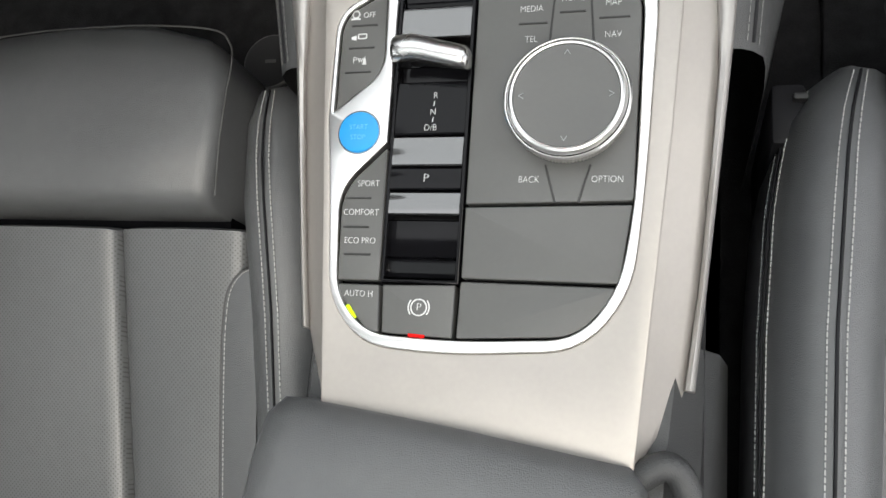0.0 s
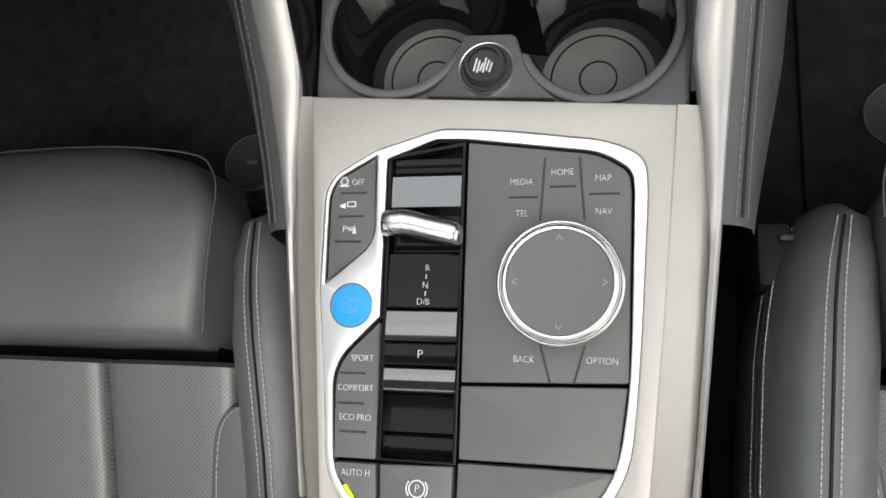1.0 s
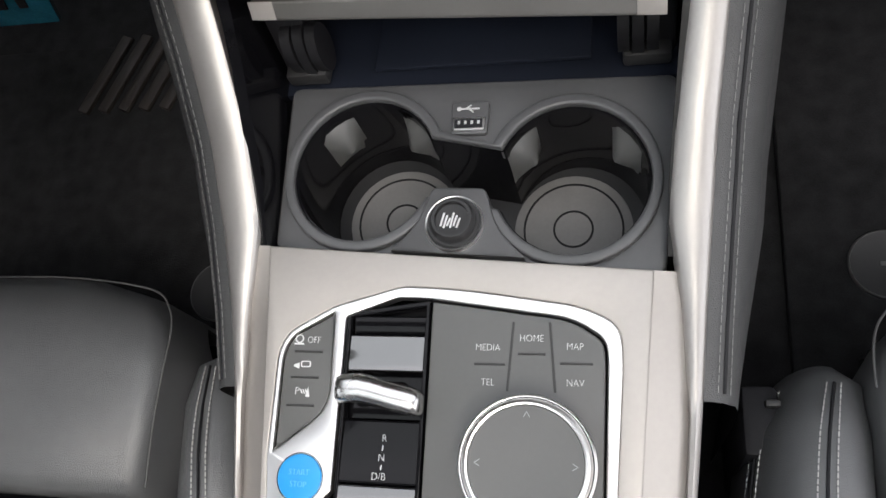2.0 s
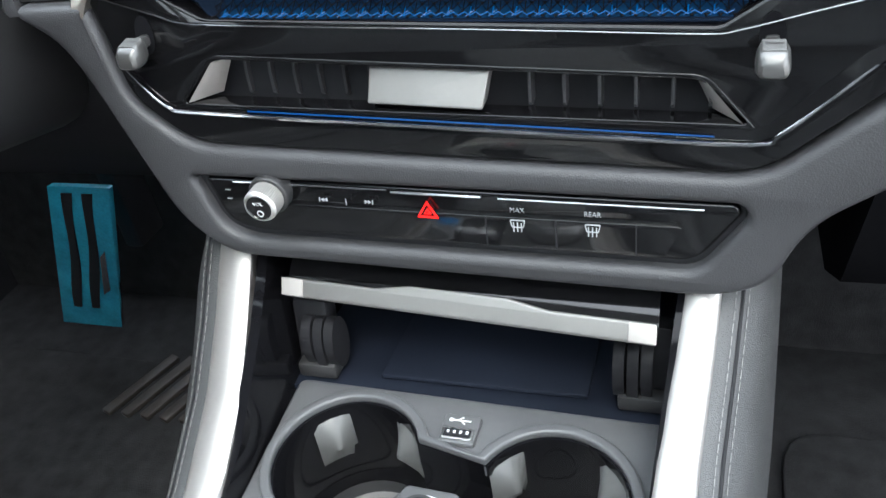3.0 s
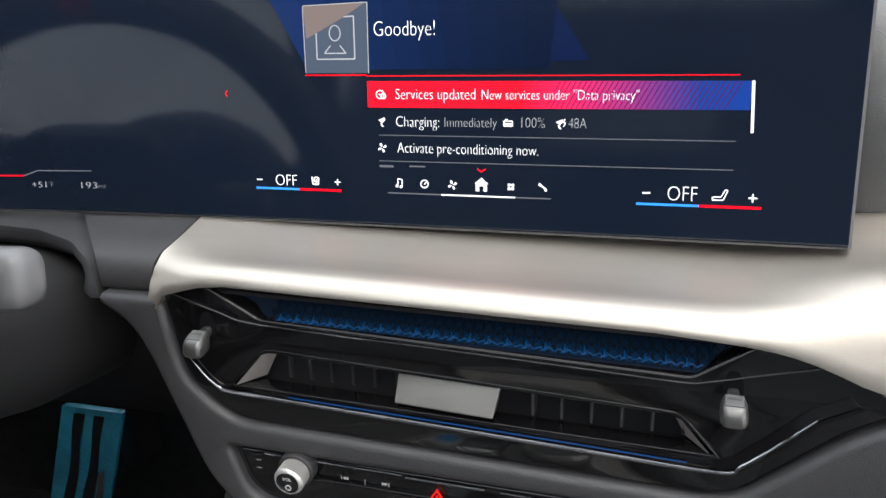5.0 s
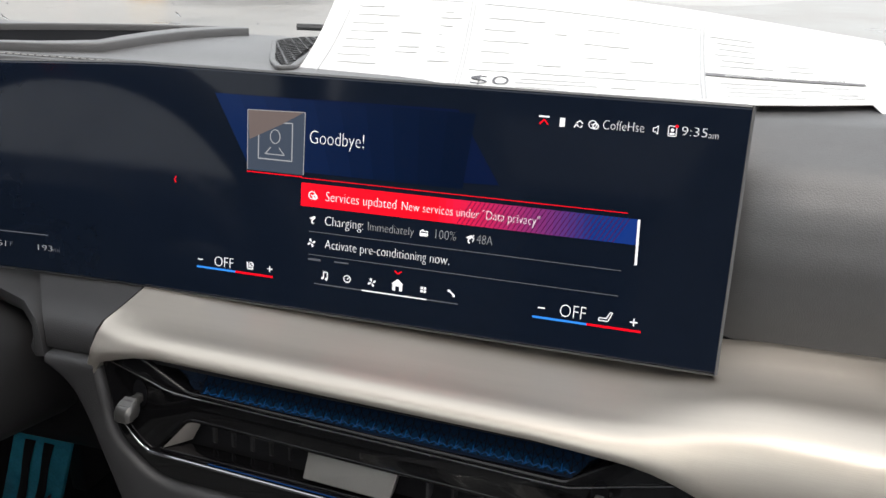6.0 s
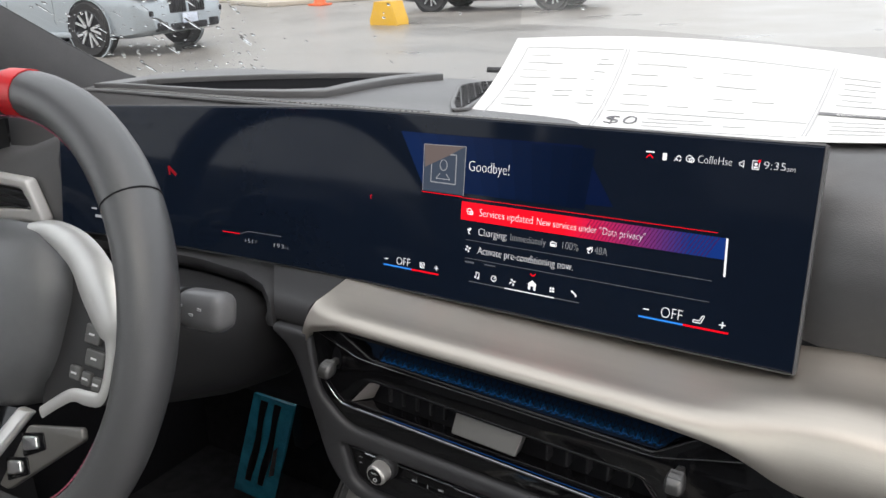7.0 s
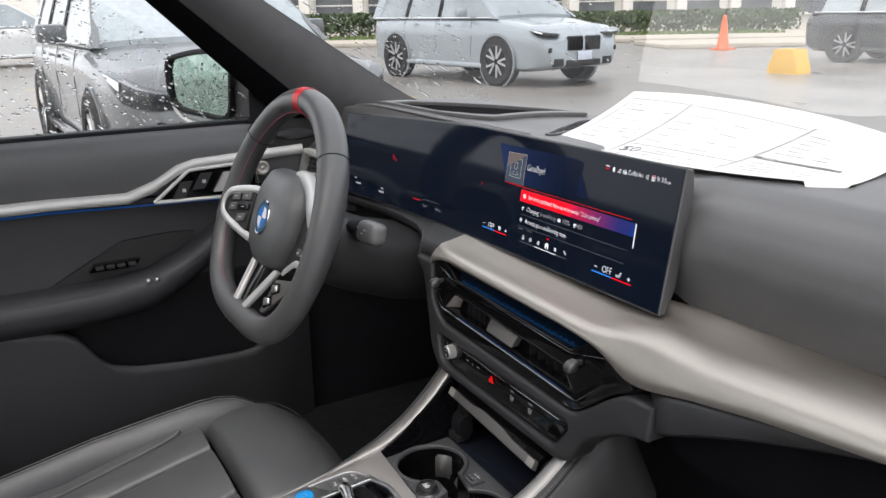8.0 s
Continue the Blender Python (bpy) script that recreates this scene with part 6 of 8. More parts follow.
frame_out = [(s * 0.052 + 0.003, -0.070), (s * 0.112 + 0.003, -0.056), (s * 0.116 + 0.003, -0.064), (s * 0.040 + 0.003, -0.122), (s * 0.028 + 0.003, -0.122)]
grip = part("lower_plate", plate([rnd(frame_out, 0.003)], WHE, 0.005, 0.0015, -0.022), PLATE_SILVER, wheel, "satin silver lower spoke plate")
for u, v in ((0.062, -0.080), (0.048, -0.102)):
    part("key_window", plate([rnd([(s * (u - 0.015) + 0.003, v + 0.003), (s * (u + 0.010) + 0.003, v + 0.010), (s * (u + 0.016) + 0.003, v - 0.001), (s * (u - 0.008) + 0.003, v - 0.013)], 0.002)], WHE, 0.0012, 0.0003, -0.0172), PIANO, grip)
    part("key", plate([rnd([(s * (u - 0.011) + 0.003, v + 0.002), (s * (u + 0.005) + 0.003, v + 0.006), (s * (u + 0.009) + 0.003, v - 0.002), (s * (u - 0.007) + 0.003, v - 0.008)], 0.002)], WHE, 0.004, 0.0012, -0.018), CHROME, grip, "bright metal key")
part("lower_insert", plate([rnd([(-0.030, -0.062), (0.036, -0.062), (0.008, -0.142), (-0.014, -0.142)], 0.003)], lambda u, v, w: WHE(u, v, w + 0.004 - 0.024 * (v + 0.150) / 0.085), 0.004, 0.001, -0.006), PIANO, wheel)
part("lower_badge", plate([rnd([(-0.018, -0.132), (0.010, -0.132), (0.006, -0.147), (-0.014, -0.147)], 0.003)], lambda u, v, w: WHE(u, v, w + 0.006), 0.005, 0.0015, -0.002), WHEEL_SILVER, wheel, "small silver badge plate")

# Steering column and stalks
column = thing("steering_column", (-0.32, 0.40, 0.86), "black steering column shroud with control stalks", "steering column")
part("shroud", loft([[(-0.325 + a * rx, y, zc + b * (up_ if b > 0 else dn)) for a, b in [(math.copysign(abs(math.cos(q)) ** 0.7, math.cos(q)), math.copysign(abs(math.sin(q)) ** 0.7, math.sin(q))) for q in [math.tau * i / 28 for i in range(28)]]] for y, zc, rx, up_, dn in ((0.275, 0.952, 0.055, 0.036, 0.045), (0.285, 0.950, 0.074, 0.044, 0.056), (0.33, 0.940, 0.088, 0.044, 0.068), (0.40, 0.918, 0.090, 0.036, 0.072), (0.47, 0.905, 0.090, 0.032, 0.074))]), RUBBER, column, smooth=60)
for s in (-1, 1):
    base = part("stalk", loft([[(-0.325 + s * x, 0.335 + 0.010 * math.cos(q) + 0.0 * x, 0.972 + rz * math.sin(q)) for q in [math.tau * i / 12 for i in range(12)]] for x, rz in ((0.07, 0.009), (0.10, 0.009))]), DARK, column)
    part("stalk_grip", box((-0.325 + s * 0.124, 0.338, 0.975), (0.044, 0.026, 0.030), pose(0, 0, 0, -12, 0, s * 8), 0.010, 4), STALK, base, "grey stalk end with a dial")
    part("stalk_dial", loft([[(-0.325 + s * x, 0.336 + 0.012 * math.cos(q), 0.975 + 0.0145 * math.sin(q)) for q in [math.tau * i / 24 for i in range(24)]] for x in (0.098, 0.104)]), RUBBER, base)
    part("stalk_symbol", join(*[box((-0.325 + s * (0.112 + 0.010 * i), 0.3245, 0.982 - 0.006 * (i % 2)), (0.004, 0.0006, 0.002)) for i in range(3)]), LETTER, base)

# Pedals under blue film
pedal = thing("accelerator_pedal", (-0.42, 0.60, FLOOR), "metal pedal under blue protective film with glossy bars", "pedal")


def PED(u, v, w):
    """The pedal's face: v from its top (0) down (1)."""
    return Vector((-0.396 + u - 0.084 * v, 0.575 + 0.02 * v - w, 0.718 - 0.178 * v))


part("plate", plate([rnd([(-0.036, -0.02), (0.030, -0.02), (0.036, 1.02), (-0.038, 1.02)], 0.006)], PED, 0.006, 0.001, -0.006), FILM_BLUE, pedal, "blue film over metal")
for u in (-0.014, 0.008):
    part("slot", plate([[(u + e * (0.0052 + 0.0016 * math.sin(9 * k + 3 * u * 100 + e)), k) for e, ks in ((1, [0.02 + 0.04 * i for i in range(22)]), (-1, [0.86 - 0.04 * i for i in range(22)])) for k in ks]], PED, 0.001, 0.0002, 0.0004), DARK, pedal)
# White glint along the film's crease, put in as a small chrome plate
part("film_crease", plate([rnd([(0.016, 0.45), (0.022, 0.40), (0.026, 0.70), (0.018, 0.74)], 0.003)], PED, 0.001, 0.0002, 0.0006), BRIGHT, pedal, "glint on the film's crease, put in as a chrome patch")
part("arm", box((-0.40, 0.63, 0.70), (0.02, 0.04, 0.14), bevel=0.004), DARK, pedal)

# Floor mats
for s, x0, x1 in ((-1, -0.66, -0.20), (1, 0.19, 0.66)):
    mat_ = thing("floor_mat", (s * 0.42, 0.35, FLOOR), "black textile floor mat with round fastener" , "floor mat", group="floor mats")
    part("mat_textile", plate([rnd([(x0, 0.02), (x1, 0.02), (x1, 0.60), (x0, 0.60)], 0.04)], lambda u, v, w: Vector((u, v, FLOOR + w)), 0.007, 0.002), CARPET, mat_)
    fx, fy = (-0.2575, 0.3425) if s < 0 else (0.2575, 0.3640)
    fm = Matrix.Translation((fx, fy, FLOOR + 0.007))
    disc = part("fastener", lathe([(0.0255, -0.002), (0.0255, 0.0016), (0.0245, 0.0026), (0.0232, 0.0022), (0.0, 0.0022)], fm, 40), RUBBER, mat_, "round black mat fastener")
    part("fastener_rim", lathe([(0.0262, 0.0), (0.0258, 0.0022), (0.0250, 0.0028), (0.0246, 0.0022)], fm, 40), BUTTON, disc)
    part("fastener_mark", box((fx, fy, FLOOR + 0.0095), (0.010, 0.003, 0.0006)), BUTTON, disc)
HEEL = surface("brown_black_rubber", (0.022, 0.018, 0.016), 0.6, var=0.2, scale=40)
heel = thing("heel_pad", (-0.40, 0.56, FLOOR), "black ribbed rubber heel pad", "heel pad")
for i in range(5):
    part("rib", box((-0.42 + 0.022 * i, 0.565, FLOOR + 0.009), (0.012, 0.09, 0.006), pose(0, 0, 0, 0, 0, -20), 0.002), HEEL, heel)


# Seats
BOLSTER = ((0.268, 0.560, 0.004, 0.024), (0.264, 0.600, 0.000, 0.034), (0.252, 0.622, -0.010, 0.044), (0.225, 0.636, -0.009, 0.058), (0.17, 0.646, -0.003, 0.070), (0.10, 0.650, 0.008, 0.078), (0.0, 0.655, 0.020, 0.085), (-0.12, 0.660, 0.018, 0.084), (-0.30, 0.67, 0.014, 0.082), (-0.46, 0.68, 0.012, 0.080))


def on_bolster(y, f):
    """Offset from the seat's middle and height of the bolster's skin, f across it from 0 to 1."""
    for a, b in zip(BOLSTER, BOLSTER[1:]):
        if y >= b[0]:
            break
    k = (y - a[0]) / (b[0] - a[0])
    h, w0, w1 = (a[j] + (b[j] - a[j]) * k for j in (1, 2, 3))
    c = 2 * f - 1
    return 0.152 + w0 + (w1 - w0) * f, h - 0.10 + 0.10 * max(0.0, 1 - c * c) ** 0.3


def seat(side):
    xc = side * 0.345
    th = thing("driver_seat" if side < 0 else "passenger_seat", (xc, 0.0, FLOOR), "black leather sports seat with perforated cushion and grey stitching", "car seat", group="front seats")

    def S(dx, y, z):
        return (xc + dx, y, z)

    def lean(s, y):
        """How far a bolster stands out and sinks towards the backrest."""
        back = max(0.0, 0.20 - y)
        if side < 0:
            return 0.0, -0.23 * min(back, 0.5)
        return (0.009 + 0.05 * min(back, 0.2)) if s < 0 else 0.0, 0.0

    # thigh pad
    ys = [(0.1665, 0.590), (0.1675, 0.616), (0.171, 0.6255), (0.179, 0.6325), (0.21, 0.638), (0.25, 0.6390), (0.285, 0.634), (0.310, 0.623), (0.326, 0.602), (0.331, 0.57), (0.323, 0.53)]
    rings = []
    for y, z in ys:
        half = 0.146 - 8.0 * max(0.0, y - 0.262) ** 2 - 0.009 * max(0.0, (0.24 - y) / 0.08) ** 2
        rings.append([S((half - 0.004) * a, y - 0.010 * max(0.0, (y - 0.19) / 0.14) - 0.018 * abs(a) ** 3 * max(0, min(1, (y - 0.25) / 0.04)), z - d) for a, d in ((-1, 0.07), (-1, 0.012), (-0.975, 0.004), (-0.92, 0.0), (-0.5, -0.003), (0, -0.004), (0.5, -0.003), (0.92, 0.0), (0.975, 0.004), (1, 0.012), (1, 0.07))])
    thigh = part("thigh_pad", loft(rings), LEATHER, th, "smooth black leather thigh pad", smooth=60)
    part("piping", tube([S(s2 * 0.972, y - 0.010 * max(0.0, (y - 0.19) / 0.14), z - 0.0008) for s2, y, z in smooth_line([(0.1455, 0.175, 0.6270), (0.1465, 0.21, 0.6330), (0.1465, 0.25, 0.6340), (0.1445, 0.275, 0.6305), (0.1365, 0.294, 0.6245), (0.116, 0.311, 0.6165), (0.06, 0.3215, 0.6110), (0, 0.3245, 0.6090), (-0.06, 0.3215, 0.6110), (-0.116, 0.311, 0.6165), (-0.1365, 0.294, 0.6245), (-0.1445, 0.275, 0.6305), (-0.1465, 0.25, 0.634)])], 0.0007, 6), PIPING, thigh, "grey piping")
    # Dull black box stands for the shade behind the thigh pad
    part("gap_shade", box(S(0, 0.163, 0.578), (0.270, 0.014, 0.026)), VOID, th)
    # cushion: a middle and two side panels, each side panel edged by a smooth strip
    sink = 0.27 if side < 0 else 0.10

    def cushion_z(y):
        return 0.6165 - sink * min(0.158 - y, 0.22) - 0.06 * max(0.0, -0.062 - y)

    for a0, a1 in ((-0.160, -0.077), (-0.073, 0.058), (0.062, 0.160)):
        a0, a1 = (a0, a1) if side < 0 else (-a1, -a0)
        rows = []
        for i in range(25):
            y = 0.158 - 0.60 * max(0, i - 1) / 23 - 0.004 * min(1, i)
            zz = cushion_z(y) + (-0.012 if i == 0 else 0)
            rows.append([S((a0 + (a1 - a0) * k) * (1 + 0.30 * min(1.0, (0.158 - y) / 0.3) * (abs(a0 + (a1 - a0) * k) < 0.1)), y, zz - e) for k, e in ((0, 0.05), (0, 0.006), (0.04, 0.0022), (0.1, 0.0004), (0.3, -0.0015), (0.5, -0.002), (0.7, -0.0015), (0.9, 0.0004), (0.96, 0.0022), (1, 0.006), (1, 0.05))])
        part("cushion_panel", loft(rows), PERF, th, "perforated black leather panel", smooth=60)
    for e in (-1, 1):
        edge = smooth_line([(0.166, 0.129, 0), (0.158, 0.126, 0), (0.150, 0.116, 0), (0.1465, 0.098, 0), (0.145, 0.06, 0), (0.145, -0.05, 0), (0.145, -0.30, 0)], 5)
        rows = [[S(e * t, p.y, cushion_z(p.y) + h) for t, h in ((p.x, -0.004), (p.x + 0.0006, 0.0022), (p.x + 0.004, 0.0032), (max(p.x + 0.005, 0.172), 0.003), (max(p.x + 0.005, 0.172), -0.03))] for p in edge]
        part("smooth_panel", loft(rows), LEATHER, th, "smooth black leather edge strip", smooth=60)
        part("stitching", thread([S(e * (p.x + 0.0032), p.y, cushion_z(p.y) + 0.0036) for p in edge], 0.0030, 0.00035), STITCH, th)
    curve = [Vector(S(-side * p.x, p.y, cushion_z(p.y) + 0.0012)) for p in edge]
    part("piping", tube(curve, 0.0012, 6), PIPING, th, "dark piping")
    # bolsters
    for s in (-1, 1):
        rows = []
        for y, h, w0, w1 in BOLSTER:
            c0, c1 = 0.152 + w0, 0.152 + w1
            m = (c0 + c1) / 2
            r = (c1 - c0) / 2
            rows.append([S(s * (m + r * math.cos(q)) + lean(s, y)[0], y, lean(s, y)[1] + h - 0.10 + 0.10 * max(0.0, math.sin(q)) ** 0.6 + (min(0, math.sin(q))) * 0.06) for q in [math.pi * 1.5 - math.tau * i / 20 for i in range(20)]])
        bol = part("bolster", loft(rows), LEATHER, th, "black leather side bolster with double seam", smooth=70)
        ys2 = [0.250 - 0.55 * i / 40 for i in range(41)]
        for f, name in ((0.42, "stitching"), (0.55, "stitching"), (0.485, "seam"), (0.955, "stitching"), (0.905, "stitching"), (0.930, "seam")):
            path = []
            for y in ys2:
                dx, z = on_bolster(y, f)
                path.append(S(s * dx + lean(s, y)[0], y, z + 0.0005 + lean(s, y)[1]))
            if name == "seam":
                part("seam", tube(path, 0.0009, 6), DARK, bol)
            else:
                part("stitching", thread(path, 0.0033, 0.00045, 0.28), STITCH, bol)
    part("base", box((xc, -0.08, 0.500), (0.34, 0.66, 0.04), bevel=0.01), DARK, th)
    part("backrest", loft([[(xc + a * w, y + 0.05 * abs(a) ** 2, z) for a in (-1, -0.8, -0.4, 0, 0.4, 0.8, 1)] + [(xc + a * w, y - 0.12, z) for a in (1, 0, -1)] for y, z, w in ((-0.46, 0.60, 0.23), (-0.52, 0.80, 0.24), (-0.60, 1.05, 0.22), (-0.66, 1.22, 0.14), (-0.69, 1.34, 0.12))]), LEATHER, th, smooth=60)
    return th


PERF = surface("perforated_leather", (0.096, 0.099, 0.101), 0.45, spec=0.8, var=0.12, scale=9)
pn = PERF.node_tree
bsdf = pn.nodes["Principled BSDF"]
co = node(pn, "TexCoord")
sc = node(pn, "VectorMath")
sc.operation = "MULTIPLY"
sc.inputs[1].default_value = (1 / 0.0023, 1 / 0.0023, 0)
turned = node(pn, "Mapping")
turned.inputs["Rotation"].default_value = (0, 0, radians(45))
pn.links.new(co.outputs["Object"], turned.inputs[0])
pn.links.new(turned.outputs[0], sc.inputs[0])
fr_ = node(pn, "VectorMath")
fr_.operation = "FRACTION"
pn.links.new(sc.outputs[0], fr_.inputs[0])
ds = node(pn, "VectorMath")
ds.operation = "DISTANCE"
ds.inputs[1].default_value = (0.5, 0.5, 0)
pn.links.new(fr_.outputs[0], ds.inputs[0])
hole = node(pn, "MapRange")
hole.inputs["From Min"].default_value, hole.inputs["From Max"].default_value = 0.16, 0.30
pn.links.new(ds.outputs["Value"], hole.inputs[0])
dots = node(pn, "MixRGB")
dots.blend_type = "MULTIPLY"
dots.inputs[0].default_value = 0.55
pn.links.new(bsdf.inputs["Base Color"].links[0].from_socket, dots.inputs[1])
pn.links.new(hole.outputs[0], dots.inputs[2])
pn.links.new(dots.outputs[0], bsdf.inputs["Base Color"])
pb = node(pn, "Bump", Strength=0.2, Distance=0.0005)
pn.links.new(hole.outputs[0], pb.inputs["Height"])
pn.links.new(pb.outputs[0], bsdf.inputs["Normal"])
seat(-1)
seat(1)
buckle = thing("seat_buckle", (0.150, 0.20, FLOOR + 0.02), "black seat bracket with metal edge beside the seat", "seat bracket")
part("bracket", box((0.150, 0.225, 0.55), (0.020, 0.04, 0.12), pose(0, 0, 0, -6), 0.004), DARK, buckle)
part("metal_edge", box((0.156, 0.240, 0.61), (0.008, 0.004, 0.008), bevel=0.001), RUBBER, buckle)


# Driver's door
door = thing("door_1", (-0.70, 0.1, 0.5), "black car door panel with silver trim and blue light line", "car door", kind="structure")


def DOOR(y, z, out=0.0):
    """A place on the door's inner face; out is towards the cabin."""
    return Vector((-0.705 + out, y, z))


part("door_upper", loft([[DOOR(y, z, o) for z, o in ((0.950, -0.03), (0.952, 0.0), (0.985, 0.008), (1.02, 0.010), (1.045, 0.004), (1.058, -0.012), (1.060, -0.05), (0.95, -0.06))] for y in (-0.9, -0.3, 0.0, 0.2, 0.34, 0.46)]), SKIN, door, "soft black upper door panel", smooth=50)
part("door_middle", loft([[DOOR(y, z, o) for z, o in ((0.800, -0.02), (0.80, -0.004), (0.86, -0.010), (0.93, -0.006), (0.947, -0.004), (0.947, -0.05))] for y in (-0.9, -0.3, 0.0, 0.2, 0.34, 0.46)]), DOOR_SKIN, door, "black leather middle door panel", smooth=50)
part("door_lower", loft([[DOOR(y, z, o) for z, o in ((0.40, -0.05), (0.40, 0.0), (0.70, -0.005), (0.80, -0.005), (0.80, -0.06))] for y in (-0.9, 0.0, 0.46, 0.80)]), DARK, door, "black lower door", smooth=50)
rim_line = [(-0.9, 0.772), (-0.30, 0.770), (-0.09, 0.764), (-0.010, 0.750), (0.012, 0.735), (0.040, 0.692), (0.060, 0.676), (0.10, 0.664), (0.175, 0.655), (0.27, 0.650), (0.30, 0.652), (0.33, 0.664), (0.38, 0.70), (0.42, 0.74)]
part("door_pocket", loft([[DOOR(y, zz, o * max(0.25, min(1.0, (0.47 - y) / 0.14))) for zz, o in ((z - 0.004, 0.030), (z + 0.001, 0.034), (z + 0.002, 0.040), (z - 0.003, 0.0455), (z - 0.012, 0.046), (0.60, 0.044), (0.45, 0.036), (0.45, 0.026), (0.60, 0.034))] for y, z in rim_line]), DOOR_SKIN, door, "black moulded door pocket", smooth=50)
part("switch_panel", loft([[DOOR(y, z, o) for y, z in ((-0.015, 0.818), (0.105, 0.880), (0.190, 0.884), (0.225, 0.880), (0.165, 0.842), (0.08, 0.818))] for o in (-0.010, 0.002)]), RUBBER, door, "black triangular switch panel")
arm = [(-0.9, 0.797), (-0.3, 0.797), (-0.05, 0.795), (0.06, 0.796), (0.14, 0.804), (0.20, 0.832), (0.26, 0.870), (0.31, 0.905)]
part("door_armrest", loft([[DOOR(y, z + dz * k, o * k) for dz, o in ((-0.035, -0.01), (-0.038, 0.045), (-0.020, 0.064), (0.006, 0.066), (0.022, 0.056), (0.026, 0.03), (0.022, -0.01))] for (y, z), k in zip(arm, (1, 1, 1, 1, 0.95, 0.85, 0.75, 0.6))]), DOOR_SKIN, door, "black leather door armrest", smooth=60)
for o, dz in ((0.060, 0.018), (0.0665, 0.0)):
    part("stitching", thread([DOOR(y, z + dz, o * (1 if y < 0.1 else 0.86)) for y, z in arm[:7]], 0.006, 0.0005, 0.3), PIPING, door)
strip_line = [(-0.9, 0.957), (-0.3, 0.957), (0.0, 0.957), (0.120, 0.953), (0.165, 0.968), (0.205, 0.992), (0.235, 1.000), (0.33, 1.004), (0.43, 1.008)]
part("silver_strip", loft([[DOOR(y, z + dz, o) for dz, o in ((-0.010, 0.006), (-0.008, 0.014), (0.0, 0.018), (0.008, 0.014), (0.010, 0.006))] for y, z in strip_line]), DOOR_SILVER, door, "satin silver door strip", smooth=60)
part("light_line", tube([DOOR(y, z, 0.006) for y, z in ((-0.9, 0.945), (0.0, 0.944), (0.14, 0.938), (0.30, 0.932))], 0.0016, 6), AMBIENT_BLUE, door, "glowing blue light line")
pull = part("release_panel", loft([[DOOR(y, z, o) for y, z, o in ((0.165, 0.944, 0.006), (0.225, 0.990, 0.006), (0.34, 0.992, 0.006), (0.34, 0.936, 0.006))], [DOOR(y, z, o) for y, z, o in ((0.170, 0.946, 0.014), (0.227, 0.987, 0.014), (0.338, 0.989, 0.014), (0.338, 0.939, 0.014))]]), PIANO, door, "black door release panel")
part("release_frame", tube([DOOR(y, z, 0.014) for y, z in ((0.162, 0.942), (0.224, 0.991), (0.34, 0.995), (0.345, 0.936), (0.162, 0.942))], 0.0036, 8), DOOR_SILVER, pull, "silver frame")
for k in range(2):
    part("lock_button", loft([[DOOR(0.192 + 0.035 * k + a, b + 0.012 * k, o) for a, b in ((0, 0.945), (0.020, 0.945), (0.036, 0.972), (0.016, 0.972))] for o in (0.013, 0.018)]), SOFT, pull)
    part("lock_symbol", box(DOOR(0.212 + 0.035 * k, 0.958 + 0.012 * k, 0.0185), (0.0006, 0.006, 0.006)), LETTER, pull)
part("release_handle", loft([[DOOR(y, z, o) for y, z in ((0.262, 0.950), (0.300, 0.950), (0.322, 0.982), (0.282, 0.982))] for o in (0.013, 0.022)]), DOOR_SILVER, pull, "silver release handle")
switches = part("window_switches", loft([[DOOR(y, z, o) for y, z in ((0.045, 0.838), (0.118, 0.838), (0.128, 0.850), (0.055, 0.850))] for o in (0.004, 0.018)]), PIANO, door, "black window switch pack")
for k in range(4):
    part("switch", box(DOOR(0.062 + 0.017 * k, 0.845, 0.021), (0.008, 0.013, 0.007), bevel=0.002), SOFT, switches)
for k in range(2):
    part("mirror_switch", box(DOOR(0.130 + 0.014 * k, 0.822, 0.060), (0.008, 0.008, 0.008), bevel=0.003), CHROME, door)
speaker = part("tweeter", lathe([(0.013, 0.0), (0.013, 0.004), (0.010, 0.006), (0.004, 0.004), (0.0, 0.006)], Matrix.Translation(DOOR(0.352, 0.981, 0.014)) @ pose(0, 0, 0, 0, 80), 24), SATIN, door, "small silver tweeter")
part("corner_panel", loft([[DOOR(y, z, o) for y, z in ((0.345, 1.000), (0.345, 1.055), (0.42, 1.085), (0.49, 1.060), (0.49, 1.005))] for o in (-0.03, 0.010)]), RUBBER, door, "black speaker corner panel")
part("oval_trim", loft([[DOOR(0.420 + 0.036 * math.cos(q) * k, 1.036 + 0.010 * math.sin(q) * k, o) for q in [math.tau * i / 24 for i in range(24)]] for k, o in ((1.0, 0.008), (1.0, 0.014), (0.85, 0.0165), (0.3, 0.017))]), SOFT, door, "grey oval speaker trim")
part("sill_trim", box(DOOR(-0.2, 1.061, -0.03), (0.03, 1.3, 0.008), bevel=0.002), DARK, door)


# Front pillar and roof
def PIL(a, b):
    """a from the base up, b across from the window to the windscreen."""
    w = Vector((-0.675 + 0.055 * a, 0.675 - 0.555 * a, 1.058 + 0.355 * a))
    w.y += 0.025 * max(0.0, 1 - a / 0.14) ** 2
    v = Vector((-0.715 + 0.06 * a, 0.409 - 0.368 * a, 1.070 + 0.345 * a))
    p = v + (w - v) * b
    p.x += 0.030 * math.sin(math.pi * b) * (1 - 0.35 * a)
    return p


